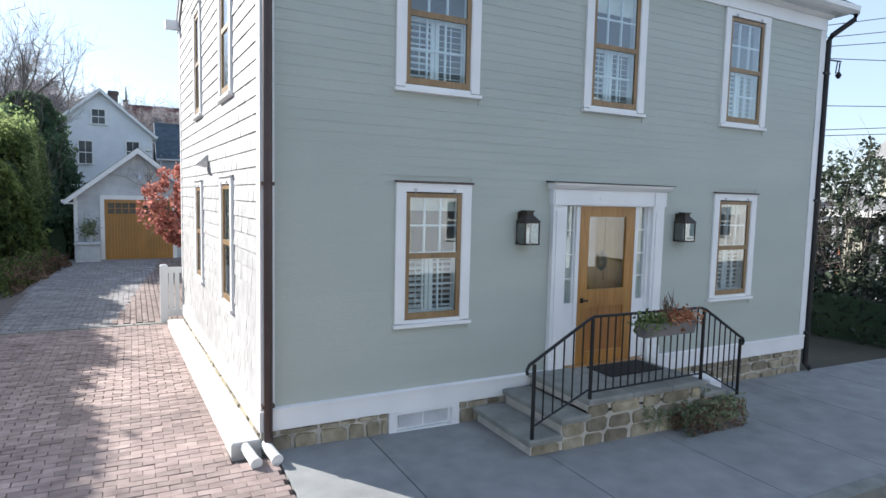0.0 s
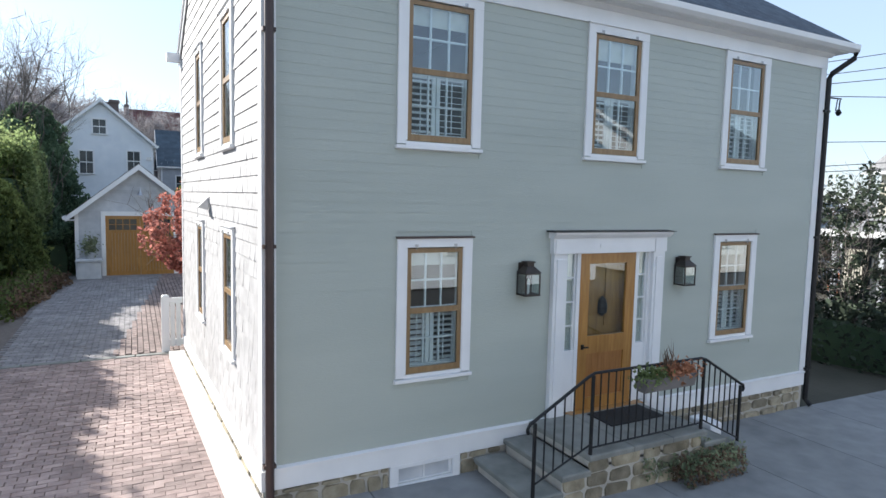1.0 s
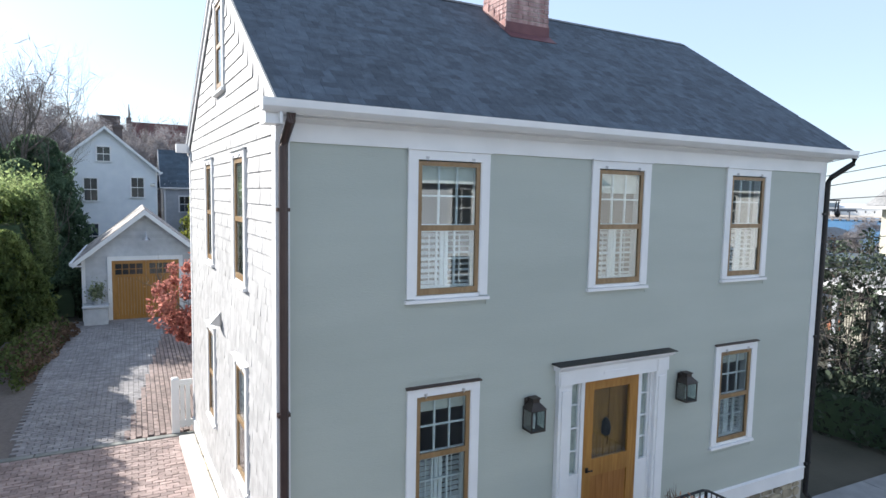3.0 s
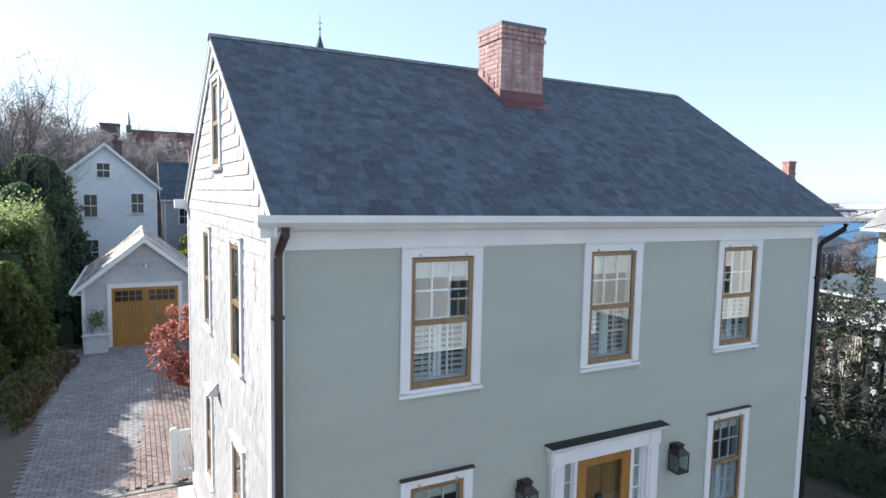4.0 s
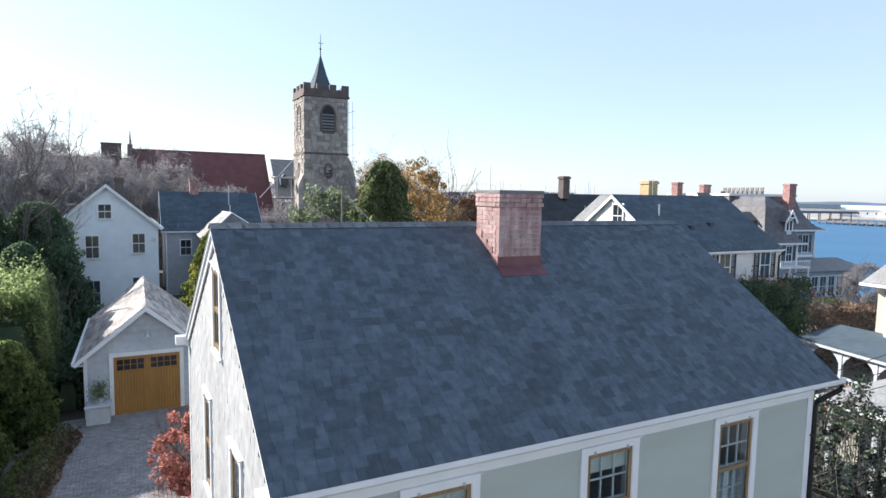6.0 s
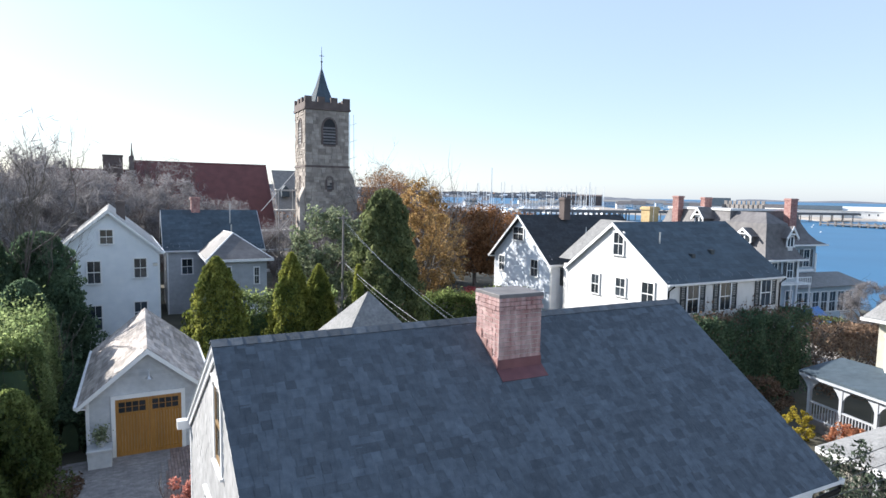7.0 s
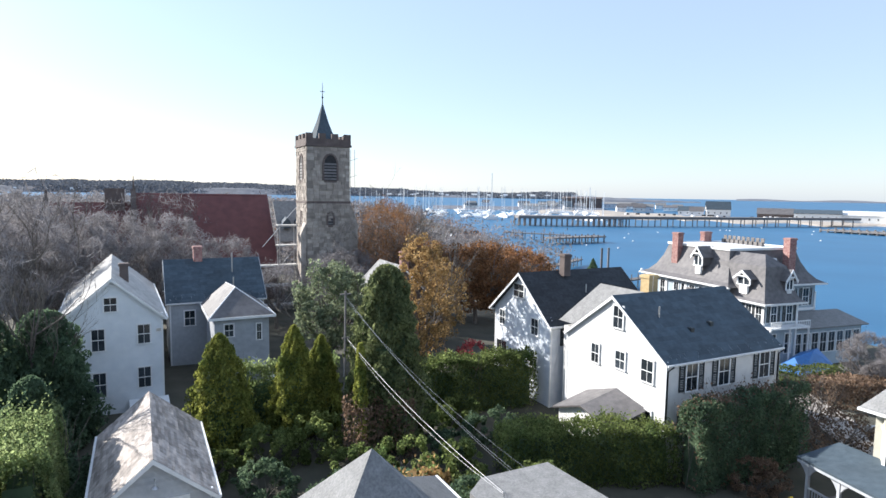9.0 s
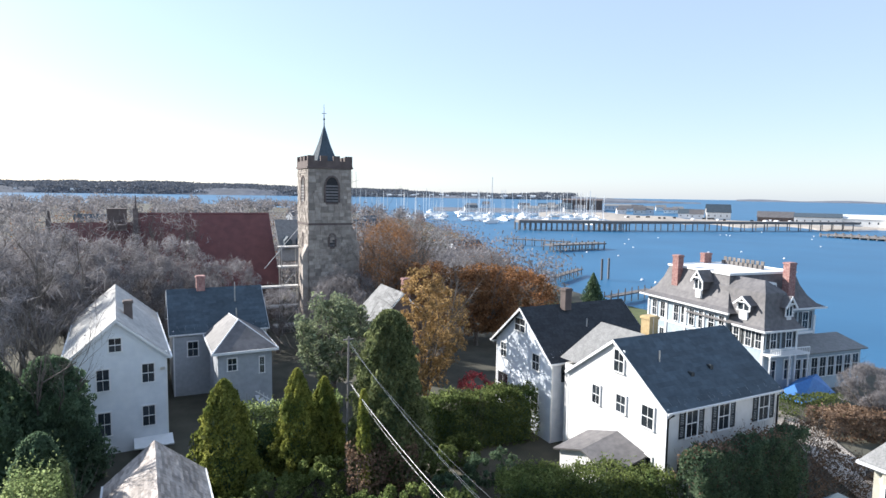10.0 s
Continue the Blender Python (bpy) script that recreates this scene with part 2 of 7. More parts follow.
# ---- builders ----
class Shape:
    """Collects faces of one mesh."""

    def __init__(self):
        self.v, self.f = [], []

    def add(self, verts, faces):
        n = len(self.v)
        self.v.extend(verts)
        self.f.extend([tuple(i + n for i in f) for f in faces])
        return self

    def box(self, x0, y0, z0, x1, y1, z1):
        return self.add([(x0, y0, z0), (x1, y0, z0), (x1, y1, z0), (x0, y1, z0), (x0, y0, z1), (x1, y0, z1), (x1, y1, z1), (x0, y1, z1)],
                        [(0, 3, 2, 1), (4, 5, 6, 7), (0, 1, 5, 4), (1, 2, 6, 5), (2, 3, 7, 6), (3, 0, 4, 7)])

    def soft_box(self, x0, y0, z0, x1, y1, z1, c=0.01):
        """A box with a chamfered top."""
        a = [(x0, y0, z0), (x1, y0, z0), (x1, y1, z0), (x0, y1, z0), (x0, y0, z1 - c), (x1, y0, z1 - c), (x1, y1, z1 - c), (x0, y1, z1 - c),
             (x0 + c, y0 + c, z1), (x1 - c, y0 + c, z1), (x1 - c, y1 - c, z1), (x0 + c, y1 - c, z1)]
        return self.add(a, [(0, 3, 2, 1), (8, 9, 10, 11)] + [(i, (i + 1) % 4, 4 + (i + 1) % 4, 4 + i) for i in range(4)] + [(4 + i, 4 + (i + 1) % 4, 8 + (i + 1) % 4, 8 + i) for i in range(4)])

    def prism(self, outline, axis, a, b):
        """An outline of 2D points extruded along an axis from a to b."""
        def at(p, s):
            return (s, p[0], p[1]) if axis == "x" else (p[0], s, p[1]) if axis == "y" else (p[0], p[1], s)
        n = len(outline)
        vs = [at(p, a) for p in outline] + [at(p, b) for p in outline]
        return self.add(vs, [tuple(range(n - 1, -1, -1)), tuple(range(n, 2 * n))] + [(i, (i + 1) % n, n + (i + 1) % n, n + i) for i in range(n)])

    def slab(self, pts, thick):
        """A flat polygon of 3D points, given a thickness along its normal, downwards."""
        p = [Vector(q) for q in pts]
        nrm = (p[1] - p[0]).cross(p[2] - p[0]).normalized()
        n = len(p)
        vs = [tuple(q) for q in p] + [tuple(q - nrm * thick) for q in p]
        return self.add(vs, [tuple(range(n)), tuple(range(2 * n - 1, n - 1, -1))] + [(i, n + i, n + (i + 1) % n, (i + 1) % n) for i in range(n)])

    def tube(self, path, radii, n=8):
        """A tube along a path of points."""
        pts = [Vector(p) for p in path]
        if not isinstance(radii, (list, tuple)):
            radii = [radii] * len(pts)
        vs, fs = [], []
        for k, p in enumerate(pts):
            t = (pts[min(k + 1, len(pts) - 1)] - pts[max(k - 1, 0)]).normalized()
            u = t.cross(Vector((0.31, 0.17, 0.93)) if abs(t.z) < 0.9 else Vector((1, 0, 0))).normalized()
            w = t.cross(u)
            for i in range(n):
                a = 2 * math.pi * i / n
                vs.append(tuple(p + (u * math.cos(a) + w * math.sin(a)) * radii[k]))
        for k in range(len(pts) - 1):
            for i in range(n):
                j = (i + 1) % n
                fs.append((k * n + i, k * n + j, (k + 1) * n + j, (k + 1) * n + i))
        fs += [tuple(range(n - 1, -1, -1)), tuple(range((len(pts) - 1) * n, len(pts) * n))]
        return self.add(vs, fs)

    def lathe(self, profile, centre=(0, 0, 0), n=12):
        """A solid turned about z, from (radius, height) points."""
        cx, cy, cz = centre
        vs = [(cx + r * math.cos(2 * math.pi * i / n), cy + r * math.sin(2 * math.pi * i / n), cz + z) for r, z in profile for i in range(n)]
        fs = [(k * n + i, k * n + (i + 1) % n, (k + 1) * n + (i + 1) % n, (k + 1) * n + i) for k in range(len(profile) - 1) for i in range(n)]
        fs += [tuple(range(n - 1, -1, -1)), tuple(range((len(profile) - 1) * n, len(profile) * n))]
        return self.add(vs, fs)

    def mesh(self, name, mat):
        me = bpy.data.meshes.new(name)
        me.from_pydata(self.v, [], self.f)
        me.materials.append(mat)
        return me


def part(name, shape, mat, parent=None, label=""):
    ob = new(name, shape.mesh(name, mat))
    if parent:
        ob.parent = parent
    return tagged(ob, label)


def thing(name, label, category, group="", kind="", m=None):
    ob = new(name)
    ob.empty_display_size = 0.3
    if m is not None:
        ob.matrix_basis = m
    return tagged(ob, label, category, group, kind)


def whole(name, shape, mat, label, category, group="", kind="", m=None):
    ob = part(name, shape, mat)
    if m is not None:
        ob.matrix_basis = m
    return tagged(ob, label, category, group, kind)


def group_of(name, parent):
    ob = new(name)
    ob.empty_display_size = 0.2
    ob.parent = parent
    return ob


def cards_mesh(name, centres, size, mat, rng, up=0.0, aspect=0.55):
    """Many small leaf-shaped quads at the given places."""
    n = len(centres)
    d = rng.normal(size=(n, 3))
    d[:, 2] += up
    d /= np.linalg.norm(d, axis=1)[:, None]
    e = np.cross(d, rng.normal(size=(n, 3)))
    e /= np.linalg.norm(e, axis=1)[:, None] + 1e-9
    s = (size * rng.uniform(0.6, 1.4, n))[:, None]
    d, e = d * s, e * s * aspect
    v = np.stack([centres - d, centres + e, centres + d, centres - e], 1).reshape(-1, 3)
    me = bpy.data.meshes.new(name)
    me.vertices.add(4 * n)
    me.vertices.foreach_set("co", v.astype(np.float32).ravel())
    me.loops.add(4 * n)
    me.loops.foreach_set("vertex_index", np.arange(4 * n, dtype=np.int32))
    me.polygons.add(n)
    me.polygons.foreach_set("loop_start", np.arange(0, 4 * n, 4, dtype=np.int32))
    me.update(calc_edges=True)
    me.materials.append(mat)
    return me


def leaves(name, centres, size, mat, parent, rng, up=0.0, aspect=0.55, label=""):
    ob = new(name, cards_mesh(name, centres, size, mat, rng, up, aspect))
    ob.parent = parent
    return tagged(ob, label)


def lumps(rng, n, radii, count, squash=1.0, shell=0.55):
    """Points in clumps on and in an ellipsoid, so that a crown has gaps and an uneven outline."""
    u = rng.normal(size=(count, 3))
    u /= np.linalg.norm(u, axis=1)[:, None]
    c = u * np.array(radii) * rng.uniform(shell, 1.0, (count, 1)) ** 0.6
    r = rng.uniform(0.10, 0.26, count) * min(radii[0], radii[2])
    k = rng.integers(0, count, n)
    q = rng.normal(size=(n, 3))
    q /= np.linalg.norm(q, axis=1)[:, None]
    return c[k] + q * (r[k] * rng.uniform(0.3, 1.0, n) ** 0.5)[:, None] * np.array([1, 1, squash])


def branching(shape, rng, p, d, length, radius, depth, spread=0.55, lift=0.12, forks=(2, 4)):
    """A limb with its smaller limbs."""
    p, d = Vector(p), Vector(d).normalized()
    pts, rad = [tuple(p)], [radius]
    q = p.copy()
    for k in range(3):
        d = (d + Vector(rng.normal(size=3)) * 0.13 + Vector((0, 0, lift * 0.3))).normalized()
        q = q + d * length / 3
        pts.append(tuple(q))
        rad.append(radius * (1 - 0.16 * (k + 1)))
    shape.tube(pts, rad, 6 if radius > 0.04 else 4 if radius > 0.012 else 3)
    if depth <= 0:
        return
    for _ in range(int(rng.integers(*forks)) + 1):
        side = Vector(rng.normal(size=3))
        nd = (d + side * spread + Vector((0, 0, lift))).normalized()
        s = Vector(pts[int(rng.integers(1, 4))])
        branching(shape, rng, s, nd, length * rng.uniform(0.55, 0.8), radius * rng.uniform(0.42, 0.6), depth - 1, spread, lift, forks)


def tree(name, label, x, y, z, height, crown, leaf, seed, count=6000, size=0.09, trunk=0.14, clumps=70, category="tree", group="", low=0.25, limbs=2):
    """A tapered trunk with limbs and a crown of many leaves in clumps. crown: the radii."""
    rng = np.random.default_rng(seed)
    t = thing(name, label, category, group, "", pose(x, y, z))
    s = Shape()
    fork = height * low
    s.tube([(0, 0, -0.2), (0.03, 0.02, fork * 0.5), (0.0, 0.05, fork)], [trunk * 1.25, trunk, trunk * 0.85], 8)
    part("trunk", s, M["bark"], t)
    s = Shape()
    for k in range(5):
        a = 2 * math.pi * (k + rng.uniform(-0.3, 0.3)) / 5
        branching(s, rng, (0, 0.05, fork * rng.uniform(0.8, 1.0)), (math.cos(a) * crown[0], math.sin(a) * crown[1], height * 0.5), height * 0.42, trunk * 0.55, limbs)
    part("branching", s, M["bark"], t)
    c = lumps(rng, count, crown, clumps) + np.array([0, 0, height - crown[2]])
    leaves("crown", c, size, LEAF[leaf], t, rng)
    return t


def bare_tree(name, label, x, y, z, height, seed, depth=5, trunk=0.16, spread=0.5, lift=0.15, twigs=0, group="", length=0.3):
    rng = np.random.default_rng(seed)
    t = thing(name, label, "tree", group, "", pose(x, y, z))
    s = Shape()
    s.tube([(0, 0, -0.2), (0.04, 0, height * 0.15), (0, 0.06, height * 0.3)], [trunk * 1.3, trunk, trunk * 0.85], 8)
    part("trunk", s, M["bark"], t)
    s = Shape()
    for k in range(5):
        a = 2 * math.pi * (k + rng.uniform(-0.3, 0.3)) / 5
        branching(s, rng, (0, 0.06, height * rng.uniform(0.2, 0.3)), (math.cos(a) * 0.6, math.sin(a) * 0.6, 1.0), height * length, trunk * 0.6, depth, spread, lift, (1, 3))
    part("branching", s, M["bark"], t)
    if twigs:
        c = lumps(rng, twigs * 3, (height * 0.36, height * 0.36, height * 0.34), 90) + np.array([0, 0, height * 0.63])
        leaves("twig_crown", c, height * 0.033, LEAF["twig"], t, rng, 0.5, 0.055)
    return t


def conifer(name, label, x, y, z, height, radius, leaf, seed, count=9000, size=0.10, group="", power=0.75, category="tree"):
    """A dense column of upright sprays that tapers to a point, round a trunk and an added dark core that holds back
    light.
    """
    rng = np.random.default_rng(seed)
    t = thing(name, label, category, group, "", pose(x, y, z))
    part("trunk", Shape().tube([(0, 0, -0.2), (0, 0, height * 0.9)], [radius * 0.12, 0.01], 6), M["bark"], t)
    h = rng.uniform(0.0, 1, count) ** 1.25
    bulge = np.minimum(1.0, 0.72 + h * 1.6) * (1 - h) ** power
    a = rng.uniform(0, 2 * math.pi, count)
    ridges = 1 + 0.16 * np.sin(a * 5 + h * 9 + seed) + 0.12 * np.sin(a * 9 - h * 23) + 0.07 * np.sin(h * 60 + a * 3)
    r = radius * bulge * ridges * rng.uniform(0.55, 1.03, count) ** 0.5 + 0.03
    c = np.stack([r * np.cos(a), r * np.sin(a), 0.1 + h * (height - 0.1)], 1)
    # Solid body added inside so that sun does not leak through the sprays.
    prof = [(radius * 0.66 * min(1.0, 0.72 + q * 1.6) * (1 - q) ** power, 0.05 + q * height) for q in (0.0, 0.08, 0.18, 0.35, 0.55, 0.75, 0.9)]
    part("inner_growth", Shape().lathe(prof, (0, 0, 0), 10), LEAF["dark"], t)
    leaves("foliage", c, size, LEAF[leaf], t, rng, 1.4, 0.5)
    return t


def hedge(name, label, x0, y0, x1, y1, z, width, height, leaf, seed, density=220, size=0.07, tips=0.25, group="", twigs=True, ragged=0.18):
    """A clipped or shaggy hedge along a line: stems and an added dark core inside, leaves all over."""
    rng = np.random.default_rng(seed)
    length = math.hypot(x1 - x0, y1 - y0)
    t = thing(name, label, "hedge", group, "", pose(x0, y0, z, 0, 0, math.degrees(math.atan2(y1 - y0, x1 - x0))))
    if twigs:
        s = Shape()
        for _ in range(int(length * 2.2) + 2):
            px, py = rng.uniform(0, length), rng.uniform(-0.25, 0.25) * width
            branching(s, rng, (px, py, 0), (rng.normal() * 0.12, rng.normal() * 0.12, 1), height * 0.7, 0.022, 1, 0.3, 0.3)
        part("stem_frame", s, M["bark"], t)
    n = int(density * (length * width + 2 * height * (length + width)))
    u, w, q = rng.uniform(0, length, n), rng.uniform(-0.5, 0.5, n), rng.uniform(0, 1, n) ** 0.8
    edge = rng.uniform(0, 1, n)
    w = np.where(edge < 0.62, np.sign(w) * (0.5 - 0.16 * rng.uniform(0, 1, n) ** 2), w)
    q = np.where(edge > 0.72, 1.0 - 0.10 * rng.uniform(0, 1, n) ** 2, q)
    lump = 0.5 * np.sin(u * 1.7 + seed) + 0.3 * np.sin(u * 4.1 + w * 5) + 0.3 * np.sin(u * 9.3 + q * 4)
    hh = height * (1 + ragged * 0.5 * lump) + rng.exponential(tips * 0.25, n) * (edge > 0.72)
    ww = width * (1 + ragged * 0.6 * np.sin(u * 2.3 + q * 6 + seed)) * np.minimum(1.0, 1.25 - 0.45 * q)
    c = np.stack([u, w * ww, q * hh], 1)
    # Dark body added between the leaves so that the hedge casts full shade.
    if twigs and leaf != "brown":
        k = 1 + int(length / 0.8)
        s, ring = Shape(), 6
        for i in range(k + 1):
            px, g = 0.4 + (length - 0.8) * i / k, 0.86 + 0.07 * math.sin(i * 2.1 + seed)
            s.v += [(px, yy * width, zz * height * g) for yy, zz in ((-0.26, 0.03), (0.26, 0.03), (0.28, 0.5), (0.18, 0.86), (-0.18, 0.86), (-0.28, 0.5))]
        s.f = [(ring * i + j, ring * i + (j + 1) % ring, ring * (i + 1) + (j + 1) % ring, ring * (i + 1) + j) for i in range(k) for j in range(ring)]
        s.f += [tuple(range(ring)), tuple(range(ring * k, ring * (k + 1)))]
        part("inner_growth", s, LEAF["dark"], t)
    leaves("foliage", c, size, LEAF[leaf], t, rng, 0.5)
    return t


# ---- the large structure: ground, water, far shores ----
def smooth(a, b, v):
    t = min(1.0, max(0.0, (v - a) / (b - a)))
    return t * t * (3 - 2 * t)


SEA = -3.6
# distance inland of the shore for a given y, as a line of (y, x)
SHORE = [(-900, 300), (-60, 70), (10, 74), (40, 80), (70, 76), (110, 84), (170, 108), (260, 145), (400, 185), (520, 200), (650, 190), (760, 140), (880, 50), (950, -60), (1000, -300), (1060, -2500)]


def shore_x(y):
    for (ya, xa), (yb, xb) in zip(SHORE, SHORE[1:]):
        if y <= yb:
            return xa + (xb - xa) * max(0.0, (y - ya)) / (yb - ya)
    return -4000.0


def land_height(x, y):
    """The lie of the land: level round the house, falling to the harbour."""
    inland = shore_x(y) - x
    fall = smooth(60, 4, inland)
    z = -0.02 * max(0.0, min(x, 12.0)) - 0.05
    z = z + (SEA + 0.7 - z) * fall
    if inland < 4:
        z = SEA + 0.7 - 3.0 * smooth(4, -10, inland)
    return z - 0.06 * smooth(6.9, 6.6, y) * smooth(13, 11, abs(x)) - 0.7 * smooth(-17, -14, y) * smooth(-1.0, -3.5, y) * smooth(75, 70, abs(x))


def grid_lines(dense0, dense1, step, far):
    a = list(np.arange(dense0, dense1 + 0.01, step))
    g, s = a[-1], step
    while g < far:
        s *= 1.35
        g += s
        a.append(g)
    g, s = a[0], step
    while g > -far:
        s *= 1.35
        g -= s
        a.insert(0, g)
    return a


gx, gy = grid_lines(-12, 130, 2.5, 4800), grid_lines(-12, 130, 2.5, 4800)
s = Shape()
s.v = [(x, y, land_height(x, y)) for y in gy for x in gx]
s.f = [(j * len(gx) + i, j * len(gx) + i + 1, (j + 1) * len(gx) + i + 1, (j + 1) * len(gx) + i) for j in range(len(gy) - 1) for i in range(len(gx) - 1)]
whole("ground", s, M["land"], "winter grass and leaf litter over earth", "ground", kind="structure")
s = Shape()
s.add([(-4800, -4800, SEA), (4800, -4800, SEA), (4800, 4800, SEA), (-4800, 4800, SEA)], [(0, 1, 2, 3)])
whole("water", s, M["water"], "rippled blue harbour water", "water", kind="structure")

# ---- the street, the pavement and the drive ----


def front_z(x):
    return -0.02 * max(-1.0, min(x, 12.0))


s = Shape()
s.add([(-60, -14, -0.17), (70, -14, -0.45), (70, -2.95, -0.45), (9, -2.95, -0.33), (0, -2.95, -0.15), (-60, -2.95, -0.13)], [(0, 1, 2, 3, 4, 5)])
whole("road", s, M["asphalt"], "dark worn asphalt street", "road", kind="structure")

pavement = thing("pavement", "grey concrete pavement slabs with scored joints", "pavement", kind="structure")
kerb = thing("kerb", "long granite kerb stones along the street", "kerb", kind="structure")
rng = np.random.default_rng(5)
xs = [0.1, 1.09, 2.6, 4.15, 5.7, 7.25, 8.8, 10.4, 12.0, 14.0, 17.0, 20.0]
for a, b in zip(xs, xs[1:]):
    s = Shape()
    za, zb = front_z(a), front_z(b)
    c = 0.006
    top = [(a + c, -2.78, za), (b - c, -2.78, zb), (b - c, -0.03, zb), (a + c, -0.03, za)]
    s.slab(top, 0.14)
    part("slab", s, M["concrete"], pavement)
    s = Shape()
    s.slab([(a + 0.004, -2.95, za + 0.004), (b - 0.004, -2.95, zb + 0.004), (b - 0.004, -2.79, zb + 0.006), (a + 0.004, -2.79, za + 0.006)], 0.3)
    part("kerb_stone", s, M["bluestone"], kerb)

drive = thing("driveway", "red brick driveway in running bond with sandy joints", "driveway", kind="structure")
s = Shape()
s.slab([(-6.5, -2.95, -0.03), (0.09, -2.95, -0.03), (0.09, -0.1, -0.03), (-0.28, 0.0, -0.03), (-0.28, 6.62, -0.03), (-6.5, 6.62, -0.03)], 0.1)
part("bed", s, M["sand"], drive, "sandy bed between the bricks")
strip = Shape()
strip.soft_box(-0.30, -0.05, -0.1, -0.02, 6.3, 0.14, 0.015)
ledge = whole("foundation_ledge", strip, M["ledge"], "low concrete ledge along the foot of the side wall", "ledge", kind="structure")
step = Shape()
for k in range(7):
    step.soft_box(-6.5 + k * 0.9, 6.63, -0.1, -6.5 + k * 0.9 + 0.885, 6.78, 0.015, 0.012)
whole("granite_edging", step, M["bluestone"], "row of granite edging stones across the drive", "edging", kind="structure")
court = thing("courtyard", "pale grey paved court before the garage", "paving", kind="structure")
part("bed", Shape().slab([(-5.5, 6.78, -0.03), (5.0, 6.78, -0.03), (5.0, 19.3, -0.03), (-5.5, 19.3, -0.03)], 0.1), M["sand"], court)

# ---- the grey clapboard house ----
FRONT_W, DEPTH, EAVE, RIDGE_Y, RIDGE_Z = 8.62, 6.50, 5.60, 3.13, 7.96
SLANT = 0.04      # the side wall runs out of square, by this much to each metre of depth
house = thing("house", "two-storey colonial house, sage grey clapboard front, white trim, dark roof", "house")

LOWER = [(1.37, 2.28), (6.28, 7.20)]
UPPER = [(1.345, 2.345), (3.825, 4.815), (6.295, 7.26)]
LZ, UZ = (1.115, 2.685), (3.62, 5.262)
DOOR = (3.39, 5.26, 0.40, 2.75)
SIDE = [(1.36, 2.14, 1.13, 2.72), (3.72, 4.44, 1.15, 2.70), (1.36, 2.14, 3.63, 5.28), (3.72, 4.44, 3.65, 5.28), (2.68, 3.40, 6.12, 7.42)]
openings = [(a, b, *LZ) for a, b in LOWER] + [(a, b, *UZ) for a, b in UPPER] + [DOOR]


def holed(shape, us, zs, holes, place):
    """Boxes that fill a wall but for its holes. place(u0, z0, u1, z1) adds one box."""
    us, zs = sorted(set(us + [h[i] for h in holes for i in (0, 1)])), sorted(set(zs + [h[i] for h in holes for i in (2, 3)]))
    for u0, u1 in zip(us, us[1:]):
        run = None
        for z0, z1 in zip(zs, zs[1:]):
            if any(h[0] <= (u0 + u1) / 2 <= h[1] and h[2] <= (z0 + z1) / 2 <= h[3] for h in holes):
                if run:
                    place(u0, run[0], u1, run[1])
                run = None
            else:
                run = (run[0], z1) if run else (z0, z1)
        if run:
            place(u0, run[0], u1, run[1])


CAS = 0.105      # width of the window casings
inner = [(a + CAS, b - CAS, c + 0.09, d - CAS) for a, b, c, d in openings[:-1]] + [(3.60, 5.05, 0.40, 2.56), (1.40, 2.10, -0.02, 0.16)]
s = Shape()
holed(s, [0.0, FRONT_W], [-0.3, 5.55], inner, lambda a, b, c, d: s.box(a, 0.0, b, c, 0.16, d))
wall_front = part("wall_front", s, M["clap"], house)
inner_side = [(a + 0.09, b - 0.09, c + 0.09, d - 0.09) for a, b, c, d in SIDE]
s = Shape()
holed(s, [0.16, DEPTH], [-0.3, 5.55], inner_side[:4], lambda a, b, c, d: s.box(0.0, a, b, 0.16, c, d))
s.prism([(0.0, 5.55), (2.77, 5.55), (2.77, 7.54)], "x", 0.0, 0.16)
s.prism([(3.31, 5.55), (DEPTH, 5.55), (3.31, 7.67)], "x", 0.0, 0.16)
s.prism([(2.77, 5.55), (3.31, 5.55), (3.31, 6.21), (2.77, 6.21)], "x", 0.0, 0.16)
s.prism([(2.77, 7.33), (3.31, 7.33), (3.31, 7.67), (3.13, 7.78), (2.77, 7.54)], "x", 0.0, 0.16)
wall_side = part("wall_side", s, M["shingle"], house, "white painted shingle side wall")
s = Shape()
s.box(FRONT_W - 0.16, 0.16, -0.4, FRONT_W, DEPTH, 5.55)
s.prism([(0.0, 5.55), (DEPTH, 5.55), (RIDGE_Y, 7.80)], "x", FRONT_W - 0.16, FRONT_W)
part("wall_east", s, M["clap"], house)
part("wall_back", Shape().box(0.16, DEPTH - 0.16, -0.3, FRONT_W - 0.16, DEPTH, 5.55), M["clap"], house)
s = Shape()
s.box(0.16, 0.16, 0.3, FRONT_W - 0.16, DEPTH - 0.16, 0.42).box(0.16, 0.16, 2.95, FRONT_W - 0.16, DEPTH - 0.16, 3.15).box(0.16, 0.16, 5.45, FRONT_W - 0.16, DEPTH - 0.16, 5.54)
part("interior_floor", s, M["floor"], house)
s = Shape()
s.box(3.0, 0.17, 0.42, 3.08, DEPTH - 0.17, 2.94).box(5.75, 0.17, 0.42, 5.83, DEPTH - 0.17, 2.94).box(3.2, 0.17, 3.15, 3.28, DEPTH - 0.17, 5.44).box(5.6, 0.17, 3.15, 5.68, DEPTH - 0.17, 5.44)
